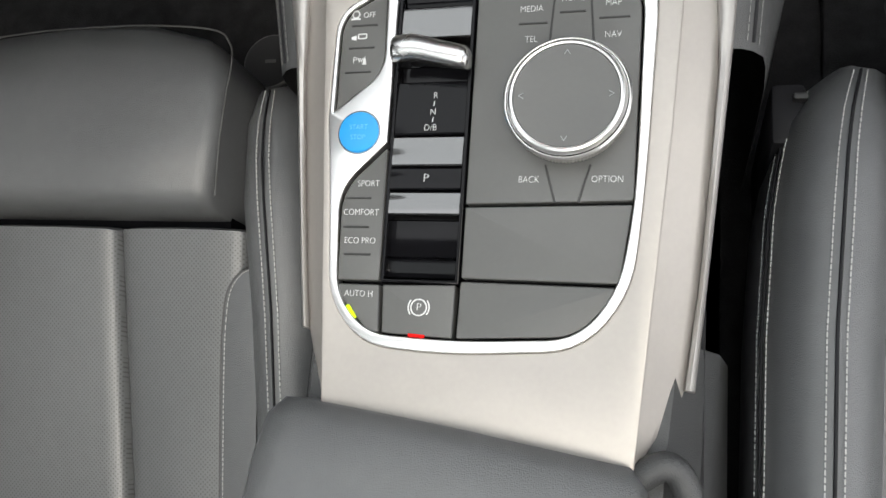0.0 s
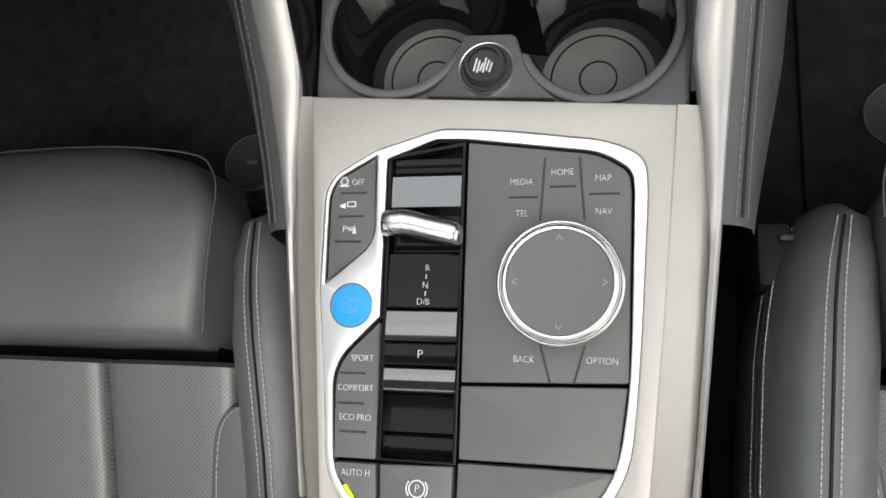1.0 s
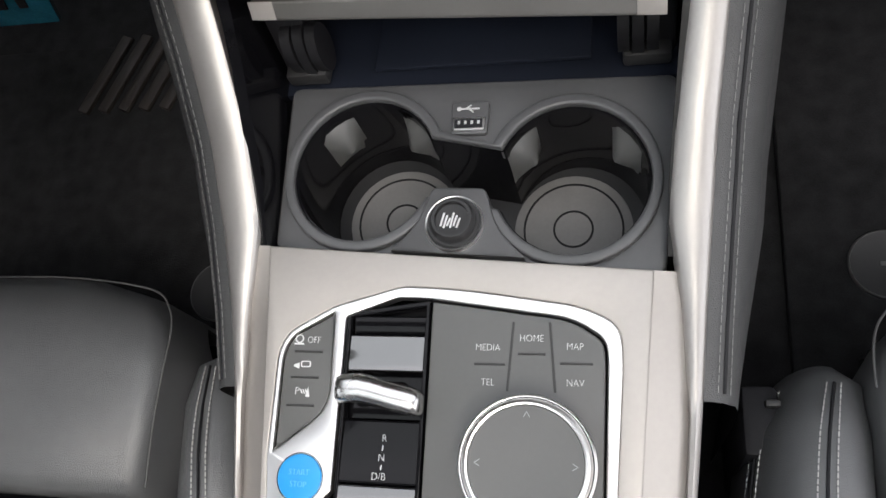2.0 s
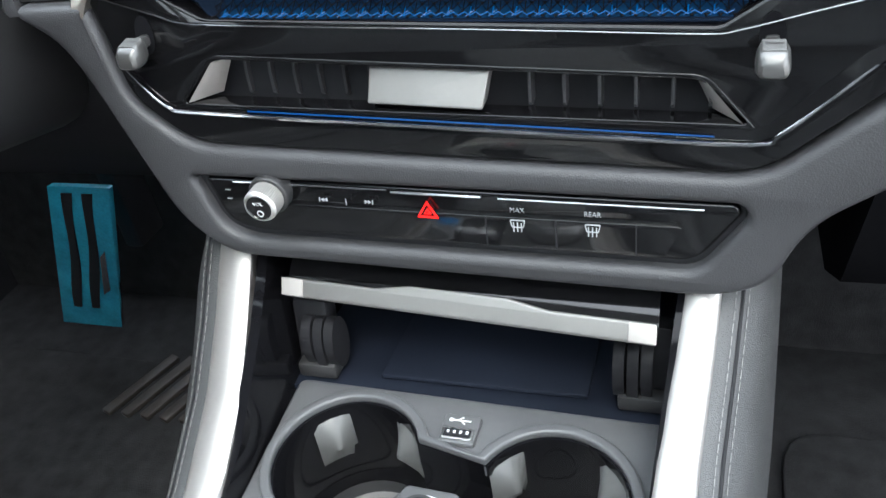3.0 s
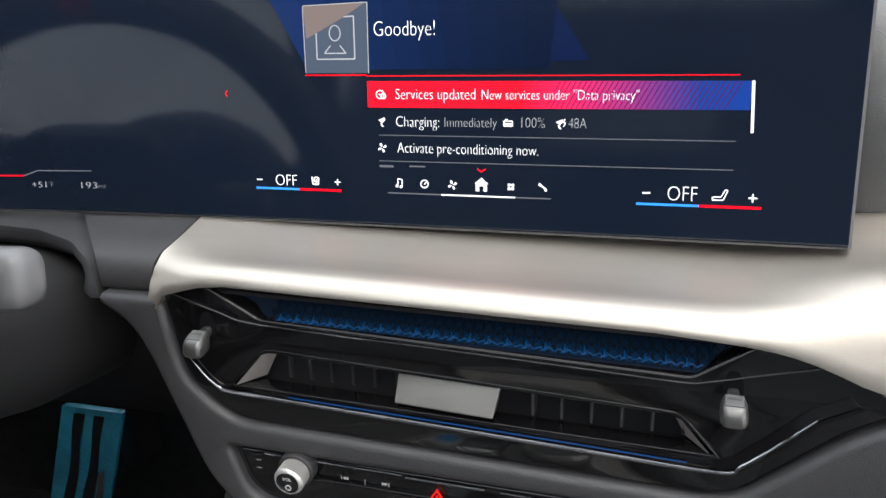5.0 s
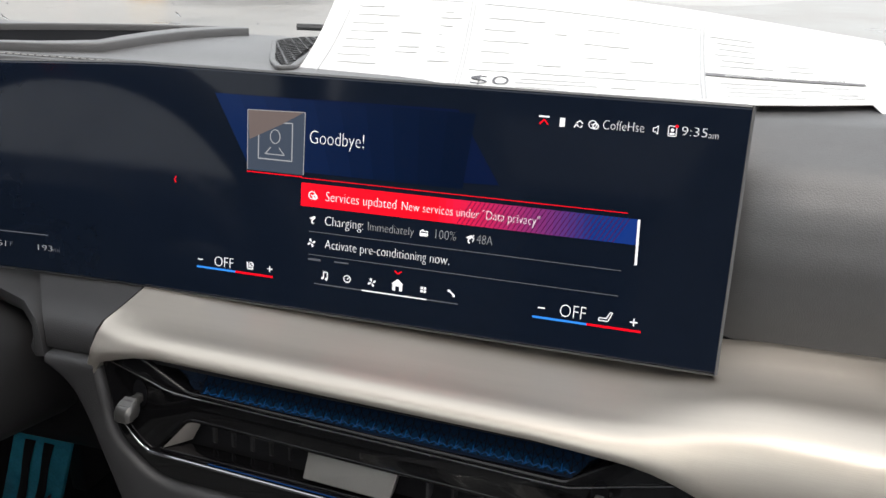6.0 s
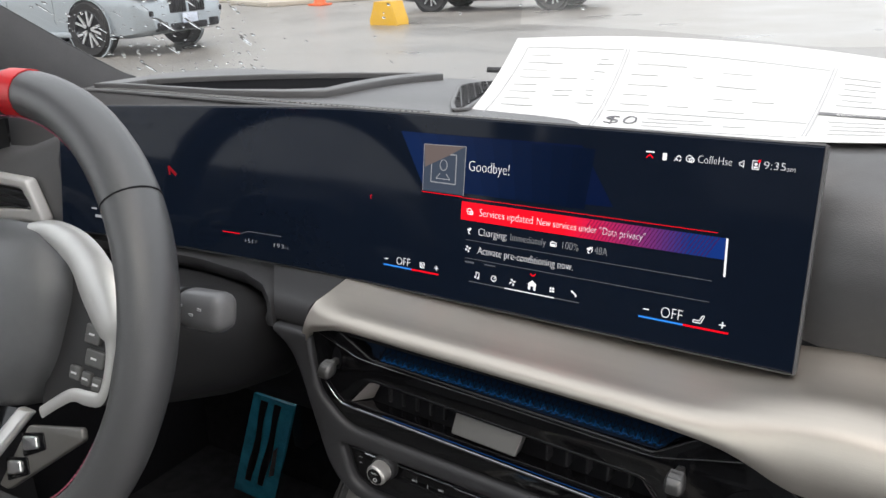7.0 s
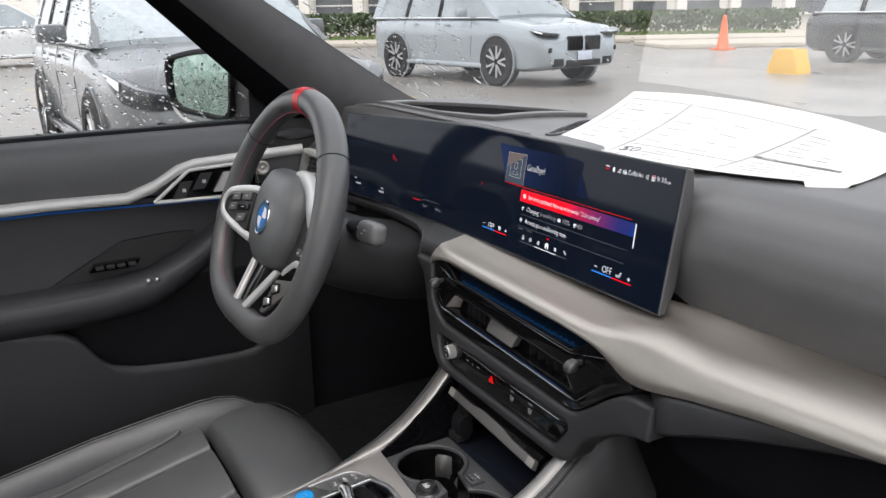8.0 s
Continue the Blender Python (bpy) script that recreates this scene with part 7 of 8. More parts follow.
tagged(part("pillar_left", sheet(PIL, 14, 10, 0.012), surface("pillar_cloth", (0.088, 0.087, 0.090), 0.8, bump=0.3, grain=1400)), "dark cloth-covered front pillar", "pillar", kind="structure")
tagged(part("pillar_right", sheet(lambda a, b: Vector((-PIL(a, b).x, PIL(a, b).y, PIL(a, b).z)), 14, 10, 0.012), surface("pillar_cloth", (0.088, 0.087, 0.090), 0.8, bump=0.3, grain=1400)), "dark cloth-covered front pillar", "pillar", kind="structure")
tagged(part("pillar_seal", loft([[PIL(a, 0.0) + Vector((-0.006, 0.002, -0.004)), PIL(a, 0.0) + Vector((0.010, -0.010, -0.006)), PIL(a, 0.10) + Vector((0.016, -0.012, -0.004)), PIL(a, 0.24) + Vector((0.014, -0.008, -0.002)), PIL(a, 0.27) + Vector((-0.006, 0.004, 0.0))] for a in [i / 12 for i in range(13)]]), VOID, smooth=60), "black rubber seal along the front pillar", "seal", kind="structure")
tagged(part("windscreen_seal", tube([PIL(a, 1.0) + Vector((0.004, 0.004, 0.0)) for a in [i / 12 for i in range(13)]], 0.005, 8), RUBBER), "black windscreen edge seal", "seal", kind="structure")
def ROOF(u, v, w):
    return Vector((u, v, 1.425 + 0.02 * math.cos(u * 2.4) - 0.03 * max(0.0, -0.8 - v) ** 2 + w))


tagged(part("ceiling", plate([[(-0.60, 0.16), (0.60, 0.16), (0.60, -1.74), (-0.60, -1.74)], rnd([(-0.40, 0.03), (0.40, 0.03), (0.40, -1.02), (-0.40, -1.02)], 0.06)], ROOF, 0.03, 0.006), HEADLINER), "light grey headliner with an opening for the glass roof", "ceiling", kind="structure")
gr = tagged(part("window_3", plate([[(-0.42, 0.05), (0.42, 0.05), (0.42, -1.04), (-0.42, -1.04)]], ROOF, 0.004, 0, 0.034), WINDSCREEN), "clear glass roof panel", "glass roof", kind="structure")
gr.visible_shadow = False
tagged(part("side_wall_left", join(box((-0.66, -0.35, 1.415), (0.14, 1.2, 0.05), bevel=0.01), box((-0.70, -0.86, 1.20), (0.05, 0.16, 0.42), pose(0, 0, 0, -12)), box((-0.76, -0.2, 0.70), (0.03, 1.6, 0.70))), DARK), "black door frame and outer door skin", "side wall", kind="structure")
tagged(part("side_wall_right", join(box((0.66, -0.35, 1.415), (0.14, 1.2, 0.05), bevel=0.01), box((0.72, -0.80, 0.95), (0.05, 0.16, 0.95), pose(0, 0, 0, -6)), box((0.73, 0.55, 0.72), (0.03, 0.30, 0.68)), box((0.72, -0.2, 0.42), (0.06, 1.6, 0.10), bevel=0.01)), DARK), "black door opening frame and sill", "side wall", kind="structure")
tagged(part("rear_wall", join(box((0, -1.75, 0.75), (1.5, 0.03, 0.6)), box((0, -1.35, 0.62), (1.4, 0.5, 0.22), bevel=0.05), box((0, -1.62, 0.90), (1.4, 0.16, 0.55), pose(0, 0, 0, -15), 0.05)), LEATHER), "black rear bench and bulkhead", "rear wall", kind="structure")


# Windscreen and side window
def SCREEN(a, b):
    z = 1.03 + 0.40 * b
    x = (-0.700 + 0.10 * b) + (1.40 - 0.20 * b) * a
    k = (2 * a - 1)
    return Vector((x, 0.665 + 0.168 * (1 - k * k) - (z - 1.07) / 0.64, z))


ws = tagged(part("window_1", sheet(SCREEN, 24, 12), WINDSCREEN), "sloping car windscreen with scattered rain drops", "windscreen", kind="structure")
ws.visible_shadow = False
sw = tagged(part("window_2", sheet(lambda a, b: Vector((-0.735 + 0.09 * b, -0.75 + 1.17 * a - (0.50 * b * a), 1.05 + 0.36 * b)), 8, 8), WINDSCREEN), "driver's side window with rain drops", "side window", kind="structure")
sw.visible_shadow = False

# Rain drops on the panes, and the wiper behind the windscreen's foot
WATER = bpy.data.materials.new("rain_water")
WATER.use_nodes = True
wb = WATER.node_tree.nodes["Principled BSDF"]
wb.inputs["Transmission Weight"].default_value, wb.inputs["IOR"].default_value, wb.inputs["Roughness"].default_value = 1.0, 1.33, 0.02


def drops(name, f, n, r0, r1, label, seed, keep=lambda a, b: True, streak=0.0):
    """Many small flat water drops on the surface f(a, b)."""
    rd = random.Random(seed)
    vs, fs = [], []
    done = 0
    while done < n:
        a, b = rd.random(), rd.random()
        if not keep(a, b):
            continue
        done += 1
        p = f(a, b)
        du, dv = (f(a + 0.01, b) - p).normalized(), (f(a, b + 0.01) - p).normalized()
        nn = du.cross(dv).normalized()
        r = r0 + (r1 - r0) * rd.random() ** 3
        tall = rd.uniform(0.9, 1.5) + (rd.random() < 0.08) * streak
        i0 = len(vs)
        for k, h in ((1.0, 0.0), (0.75, 0.38), (0.35, 0.55)):
            vs += [p + du * (r * k * math.cos(q)) + dv * (r * k * tall * math.sin(q)) + nn * (h * r + 0.0002) for q in [math.tau * j / 7 for j in range(7)]]
        for g in (0, 7):
            fs += [(i0 + g + j, i0 + g + (j + 1) % 7, i0 + g + 7 + (j + 1) % 7, i0 + g + 7 + j) for j in range(7)]
        fs.append(tuple(i0 + 14 + j for j in range(7)))
        fs.append(tuple(i0 + 6 - j for j in range(7)))
    me = bpy.data.meshes.new(name)
    me.from_pydata(vs, [], fs)
    me.polygons.foreach_set("use_smooth", [True] * len(me.polygons))
    me.materials.append(WATER)
    ob = tagged(new(name, me), label, "rain drops", kind="stuff")
    ob.visible_shadow = False


def SIDE(a, b):
    return Vector((-0.735 + 0.09 * b, -0.75 + 1.17 * a - (0.50 * b * a), 1.05 + 0.36 * b))


drops("rain_drops", lambda a, b: SIDE(0.45 + 0.55 * a, b) + Vector((-0.004, 0, 0)), 3600, 0.0006, 0.0034, "clear rain drops on the side window", 5, streak=0.8)
drops("rain_drops", lambda a, b: SCREEN(0.02 + 0.45 * a, 0.10 + 0.6 * b) + Vector((0, 0.004, 0.002)), 900, 0.0006, 0.0026, "clear rain drops on the windscreen", 6, keep=lambda a, b: a < 0.25 + 0.35 * b or (a * 977 % 1) < 0.08, streak=6.0)
wiper = thing("wiper", (0.0, 0.86, 1.05), "black wiper blade lying at the foot of the windscreen", "wiper")
part("blade", tube([SCREEN(a, 0.150) + Vector((0, 0.014, 0.0)) for a in (0.34, 0.40, 0.50, 0.60, 0.70)], 0.0035, 6), RUBBER, wiper)
part("arm", tube([SCREEN(a, b) + Vector((0, 0.022, 0.010)) for a, b in ((0.40, 0.04), (0.44, 0.10), (0.50, 0.146))], 0.003, 6), RUBBER, wiper)

# Rear panes are out of view; added with dark tint to dim the display's reflections
TINTED = pane_glass("dark_tinted_glass", (0.16, 0.17, 0.17))
rear = tagged(part("window_4", sheet(lambda a, b: Vector((-0.62 + 1.24 * a, -1.72 + 0.02 * b, 1.02 + 0.40 * b)), 8, 6), TINTED), "unseen rear window, tinted dark to dim the display's reflections", "rear window", kind="structure")
rear.visible_shadow = False
for x in (-0.70, 0.70):
    pane = tagged(part("window_5" if x < 0 else "window_6", sheet(lambda a, b: Vector((x * (1 - 0.07 * b), -1.73 + 0.78 * a, 1.02 + 0.39 * b)), 6, 6), TINTED), "unseen rear side window, tinted dark to dim the display's reflections", "side window", kind="structure")
    pane.visible_shadow = False

# Mirror outside the driver's window
mirror = thing("door_mirror", (-0.92, 0.36, 1.05), "black door mirror with wet glass", "door mirror")


def MIR(u, v, w):
    """u along the mirror, outwards; v up; w back towards the driver."""
    return Vector((-0.815 - 0.165 * u + 0.4 * w - 0.02 * v, 0.350 - 0.085 * u - 0.9 * w + 0.055 * v, 1.110 + 1.08 * v))


shape_m = rnd([(0.05, 0.061), (0.57, 0.058), (0.93, 0.047), (0.985, 0.030), (0.94, -0.024), (0.76, -0.038), (0.20, -0.047), (0.08, -0.037)], [0.03, 0.2, 0.03, 0.03, 0.04, 0.1, 0.03, 0.03])
MC, MV = 0.52, 0.006
RIM_M = lambda k, kv, w: [MIR(MC + (u - MC) * k, MV + (v - MV) * kv, w) for u, v in shape_m]
part("housing", loft([RIM_M(k, kv, w) for w, k, kv in ((-0.09, 0.40, 0.40), (-0.075, 0.80, 0.80), (-0.04, 1.05, 1.10), (0.0, 1.10, 1.20), (0.006, 1.09, 1.17), (0.007, 1.03, 1.05), (-0.004, 1.0, 1.0))]), DARK, mirror, "black mirror housing", smooth=60)
part("mirror_glass", loft([RIM_M(k, k, -0.002) for k in (1.0, 0.5, 0.02)]), surface("mirror_glass", (0.46, 0.60, 0.53), 0.05, metal=1.0, var=0.08, scale=50, rough_var=0.04), mirror, "wet mirror glass")
part("inner_cover", loft([[MIR(u, v, w) for u, v in ((0.02, 0.064), (-0.10, 0.050), (-0.22, 0.0), (-0.24, -0.050), (0.02, -0.056))] for w in (-0.06, -0.012, -0.004)]), RUBBER, mirror, "black inner mirror cover")
part("lower_cap", tube([MIR(p.x, p.y, -0.012) for p in smooth_line([(1.02, -0.012, 0), (0.98, -0.040, 0), (0.78, -0.062, 0), (0.45, -0.066, 0), (0.05, -0.062, 0), (-0.22, -0.058, 0)])], 0.006, 8), DOOR_SILVER, mirror, "pale lower mirror cap")
drops("rain_drops", lambda a, b: MIR(0.10 + 0.84 * a, -0.038 + 0.090 * b * (1 - 0.15 * a), -0.0005), 130, 0.0008, 0.0026, "clear rain drops on the mirror glass", 7)
part("mirror_arm", box((-0.77, 0.36, 1.045), (0.08, 0.05, 0.03), bevel=0.008), DARK, mirror)
part("corner_trim", sheet(lambda a, b: Vector((-0.722 + 0.012 * b, 0.344 + (0.46 - 0.344) * a, 1.060 + 0.13 * b * (1 - a * 0.75))), 4, 4, 0.01), DARK, mirror, "black corner trim")


# Price sheet lying on the dashboard
def SHEET(u, v, w):
    """u along its width (0 to 1), v from its front edge to the back."""
    x = -0.088 + 0.378 * u - (0.046 - 0.036 * u) * v
    lift = 0.046 - 0.024 * u + 0.006 * math.sin(math.pi * u)
    bow = max(0.0, (u - 0.6) / 0.4) ** 2
    y = 0.512 + 0.025 * u + 0.036 * bow + (0.198 + 0.010 * u - 0.088 * bow) * v
    z = 1.0895 + 0.006 * u + lift * v ** 1.7 + 0.003 * math.sin(5.0 * u) * v + w
    return Vector((x, y, z))


paper = thing("price_sheet", (0.08, 0.65, 1.085), "white printed paper sheet lying on the dashboard", "paper sheet")
part("sheet", sheet(lambda a, b: SHEET(a, b, 0), 30, 14, 0.0004), PAPER, paper)


def ink(u0, v0, u1, v1, wide, material=None, name="printed_line"):
    """A printed line on the sheet, bent with it."""
    n = max(2, int(8 * (abs(u1 - u0) + abs(v1 - v0))) + 1)
    du, dv = (0, wide / 0.20 / 2) if abs(u1 - u0) > abs(v1 - v0) else (wide / 0.41 / 2, 0)
    rows = []
    for i in range(n + 1):
        k = i / n
        u, v = u0 + (u1 - u0) * k, v0 + (v1 - v0) * k
        rows.append([SHEET(u - du, v - dv, 0.0005), SHEET(u + du, v + dv, 0.0005), SHEET(u + du, v + dv, 0.0007), SHEET(u - du, v - dv, 0.0007)])
    return part(name, loft(rows), material or INK, paper, smooth=0)


pale = surface("pale_print", (0.53, 0.53, 0.535), 0.8, var=0.15, scale=200)
for u in (0.284, 0.291):
    ink(u, 0.08, u - 0.007, 0.88, 0.0010)
for u in (0.668, 0.674):
    ink(u, 0.06, u + 0.030, 0.84, 0.0010)
ink(0.035, 0.06, 0.040, 0.90, 0.0010)
ink(0.04, 0.90, 0.27, 0.87, 0.0008)
ink(0.30, 0.86, 0.69, 0.80, 0.0008)
ink(0.30, 0.26, 0.67, 0.22, 0.0010)
ink(0.685, 0.34, 0.925, 0.30, 0.0060, surface("grey_printed_bar", (0.16, 0.16, 0.165), 0.8, var=0.3, scale=150), "printed_bar")
ink(0.26, 0.06, 0.66, 0.04, 0.0008)
rp = random.Random(9)
for u0, u1, vs_ in ((0.055, 0.20, [0.30 + 0.075 * i for i in range(8)]), (0.31, 0.46, [0.34 + 0.10 * i for i in range(5)]), (0.49, 0.64, [0.30 + 0.13 * i for i in range(4)]), (0.71, 0.90, [0.44 + 0.060 * i for i in range(6)]), (0.70, 0.92, [0.10, 0.15, 0.20, 0.25]), (0.38, 0.63, [0.10, 0.145, 0.185]), (0.225, 0.265, [0.34, 0.42, 0.47, 0.58, 0.66, 0.74, 0.78])):
    for v in vs_:
        a = u0 + rp.random() * 0.01
        b = a + (u1 - u0) * rp.uniform(0.25, 0.6)
        ink(a, v, b, v - 0.006, 0.0013, pale)
        if rp.random() < 0.6:
            c = u1 - rp.uniform(0.02, 0.12)
            ink(c, v - 0.01, min(u1, c + 0.04), v - 0.011, 0.0016, pale)


def ON_SHEET(x, y, w):
    """Metres on the sheet from its front left corner."""
    return SHEET(x / 0.378, y / 0.198, w)


part("lettering", text("$0", ON_SHEET, 0.128, 0.030, 0.026, back=0.0006), BLACK_INK, paper, "large printed figures")
part("lettering", text("GOVERNMENT 5-STAR SAFETY RATINGS", ON_SHEET, 0.3045, 0.0632, 0.0050, back=0.0012, squeeze=0.76), PAPER, paper, "white lettering on a dark bar")
part("torn_flap", sheet(lambda a, b: SHEET(0.905 + 0.095 * (a + (0.52 - a) * b), 0.0, 0) + Vector((0.004 * b, -0.024 * b, -0.016 * b - 0.010 * b * b + 0.003 * b * math.sin(5 * a))), 10, 6, 0.0004), PAPER, paper, "torn paper flap")


# Outside: a wet car park
ASPHALT = surface("wet_asphalt", (0.21, 0.195, 0.178), 0.35, var=0.35, scale=0.6, bump=0.3, grain=60, rough_var=0.22)
CAR_GREY = surface("grey_car_paint", (0.34, 0.38, 0.41), 0.25, metal=0.2, var=0.04, scale=2, coat=0.8)
CAR_DARK = surface("dark_car_paint", (0.035, 0.04, 0.045), 0.22, metal=0.3, var=0.05, scale=2, coat=0.8)
TYRE = surface("tyre_rubber", (0.02, 0.02, 0.021), 0.8, var=0.2, scale=8)
CAR_GLASS = surface("car_window_glass", (0.30, 0.34, 0.36), 0.1, var=0.3, scale=1.5)
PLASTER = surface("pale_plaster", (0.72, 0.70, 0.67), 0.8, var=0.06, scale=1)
WINDOW_DARK = surface("dark_shop_glass", (0.10, 0.11, 0.12), 0.15, var=0.4, scale=0.5)
HEDGE = surface("hedge_leaves", (0.055, 0.085, 0.03), 0.7, var=0.5, scale=3)
KERB = surface("concrete_kerb", (0.42, 0.38, 0.32), 0.85, var=0.15, scale=2, bump=0.4, grain=80)
ORANGE = surface("orange_plastic", (0.75, 0.13, 0.03), 0.5, var=0.08, scale=5)
YELLOW = surface("yellow_plastic", (0.70, 0.40, 0.03), 0.55, var=0.12, scale=5)
tagged(part("ground", box((0, 0, -0.05), (1200, 1200, 0.1)), ASPHALT), "wet grey car park asphalt", "ground", kind="structure")


def wheel_parts(car, c, axis, r):
    """A road wheel: tyre with a rim and spokes under it."""
    m = Matrix.Translation(c) @ axis
    ty = part("wheel", lathe([(r * 0.68, 0.11), (r * 0.92, 0.125), (r, 0.09), (r, -0.09), (r * 0.92, -0.125), (r * 0.68, -0.11)], m, 32), TYRE, car, "black tyre")
    part("rim", lathe([(r * 0.70, 0.115), (r * 0.66, 0.120), (r * 0.64, 0.06), (0.0, 0.02)], m, 28), surface("rim_dark", (0.05, 0.05, 0.055), 0.4, metal=0.6), ty)
    sp = []
    for i in range(5):
        q = math.tau * i / 5
        for d in (-0.16, 0.16):
            sp.append(loft([[m @ Vector((rr * math.cos(q + d * e) + k * -math.sin(q), rr * math.sin(q + d * e) + k * math.cos(q), h)) for k, h in ((-0.022, 0.07), (0.022, 0.07), (0.016, 0.11), (-0.016, 0.11))] for rr, e in ((0.05, 0.4), (r * 0.66, 1.6))]))
    part("spokes", join(*sp), surface("rim_silver", (0.62, 0.62, 0.63), 0.3, metal=0.8), ty, "silver alloy spokes")


LAMP_LENS = surface("lamp_lens", (0.022, 0.024, 0.027), 0.10, var=0.6, scale=14, coat=0.6)
LAMP_WHITE = surface("lamp_white", (0.75, 0.78, 0.8), 0.2)


def car_shell(name, label, at, heading, paint, length, width, height, ground, r, wheelbase, tall=False):
    """A parked car: side outline lofted across, with windows, lamps and wheels; heading in degrees, 0 towards +x."""
    M = Matrix.Translation(at) @ pose(0, 0, 0, 0, 0, heading)
    car = thing(name, at, label, "car")
    L, H, W = length, height, width / 2
    P = lambda x, y, z: M @ Vector((x, y, z))
    def ease(x, a, b):
        k = max(0.0, min(1.0, (x - a) / (b - a)))
        return k * k * (3 - 2 * k)

    def deck(x):
        """The height of the bonnet, the belt line or the tailgate at x."""
        return H * (0.615 - 0.075 * ease(x, 0.22 * L, 0.46 * L) - 0.13 * ease(x, 0.455 * L, 0.5 * L) - 0.06 * ease(-x, 0.47 * L, 0.5 * L))

    rows = []
    for i in range(37):
        x = -L / 2 + L * i / 36
        end = abs(2 * x / L)
        w = W * (1 - 0.16 * max(0.0, (end - 0.72) / 0.28) ** 2.4) * (1 - 0.10 * max(0.0, (end - 0.95) / 0.05) ** 2)
        zt, low = deck(x), ground + (0.10 * max(0.0, (end - 0.80) / 0.20) ** 2)
        half = [(0.0, low), (0.84, low), (0.94, low + 0.05), (0.965, low + 0.16), (0.975, 0.36 * zt + 0.2), (0.995, 0.56 * zt + 0.12), (1.0, 0.74 * zt + 0.04), (0.985, 0.86 * zt), (0.955, 0.935 * zt), (0.90, 0.972 * zt), (0.80, 0.990 * zt), (0.55, 1.010 * zt), (0.50, 1.004 * zt), (0.25, 1.012 * zt), (0.0, 1.016 * zt)]
        rows.append([P(x, w * y, z) for y, z in half] + [P(x, -w * y, z) for y, z in half[-2:0:-1]])
    part("body", loft(rows), paint, car, smooth=38)
    part("side_cladding", loft([[P(x, y, z) for y, z in ((W * 0.90, ground - 0.01), (W * 0.985, ground + 0.01), (W * 0.99, ground + 0.12), (W * 0.95, ground + 0.14))] for x in (-L * 0.28, -L * 0.1, L * 0.1, L * 0.28)]), DARK, car, "dark lower cladding")
    house_line = [(-L * 0.475, 0.612, 0.62), (-L * 0.455, 0.80, 0.80), (-L * 0.43, 0.91, 0.905), (-L * 0.38, 0.968, 0.965), (-L * 0.25, 0.99, 0.99), (-L * 0.10, 0.998, 1.0), (L * 0.02, 0.985, 0.985), (L * 0.09, 0.945, 0.945), (L * 0.15, 0.86, 0.86), (L * 0.21, 0.75, 0.75), (L * 0.265, 0.625, 0.63)]

    def cabin_ring(x, top, grow=0.0, base=0.60):
        half = []
        for k in (0.0, 0.35, 0.7, 0.9, 1.0):
            z = H * (base + (top - base) * k)
            half.append((W * (0.925 - 0.235 * (z / H - 0.60) / 0.40) * (1 if k < 1 else 0.93) + grow, z))
        crown = H * top + 0.02 * W
        half += [(half[-1][0] * 0.6, crown), (0.0, crown + 0.012 * W)]
        return [P(x, y, z) for y, z in half] + [P(x, -y, z) for y, z in half[-2::-1]]

    part("glass_house", loft([cabin_ring(x, t) for x, t, _ in house_line]), CAR_GLASS, car, "wet tinted glass", smooth=35)
    part("roof", loft([[P(x, y, z) for y, z in ((-W * 0.70 * k, H * t - 0.055), (-W * 0.69 * k, H * t + 0.004), (-W * 0.42, H * t + 0.034), (0, H * t + 0.046), (W * 0.42, H * t + 0.034), (W * 0.69 * k, H * t + 0.004), (W * 0.70 * k, H * t - 0.055))] for x, t, k in ((-L * 0.458, 0.885, 1.02), (-L * 0.42, 0.945, 1.02), (-L * 0.36, 0.972, 1.0), (-L * 0.22, 0.990, 1.0), (-L * 0.10, 0.997, 1.0), (L * 0.02, 0.985, 1.0), (L * 0.085, 0.950, 1.02))]), paint, car, smooth=40)
    for s in (-1, 1):
        for (x0, z0), (x1, z1), wide in (((L * 0.275, 0.605), (L * 0.075, 0.955), 0.045), ((-L * 0.035, 0.605), (-L * 0.045, 0.97), 0.05), ((-L * 0.245, 0.605), (-L * 0.235, 0.97), 0.05), ((-L * 0.452, 0.605), (-L * 0.425, 0.93), 0.14)):
            side_at = lambda z: s * (W * (0.925 - 0.235 * (z - 0.60) / 0.40) + 0.012)
            rows = []
            for k in range(6):
                z, x = z0 + (z1 - z0) * k / 5, x0 + (x1 - x0) * k / 5
                y = side_at(z)
                rows.append([P(x - wide, y, H * z), P(x + wide, y, H * z), P(x + wide, y - s * 0.05, H * z), P(x - wide, y - s * 0.05, H * z)])
            part("pillar", loft(rows), paint if x0 > 0.2 * L or x0 < -0.4 * L else DARK, car, smooth=40)
        part("window_trim", tube([P(x, s * W * 0.945, H * 0.613) for x in (-L * 0.45, -L * 0.2, L * 0.1, L * 0.26)], 0.012, 6), BRIGHT, car, "chrome window line")
        for x in (-L * 0.24, -L * 0.04, L * 0.16):
            part("door_gap", tube([P(x + 0.02 * math.sin(4 * k), s * W * y, z) for k, (y, z) in enumerate(((0.972, ground + 0.22), (0.99, 0.5), (1.0, 0.78), (0.985, H * 0.53), (0.95, H * 0.60)))], 0.0035, 5), DARK, car)
        part("door_handle", box(P(-L * 0.16, s * (W + 0.01), H * 0.55), (0.16, 0.03, 0.03), pose(0, 0, 0, 0, 0, heading), 0.008), paint, car)
        part("door_handle", box(P(L * 0.03, s * (W + 0.01), H * 0.55), (0.16, 0.03, 0.03), pose(0, 0, 0, 0, 0, heading), 0.008), paint, car)
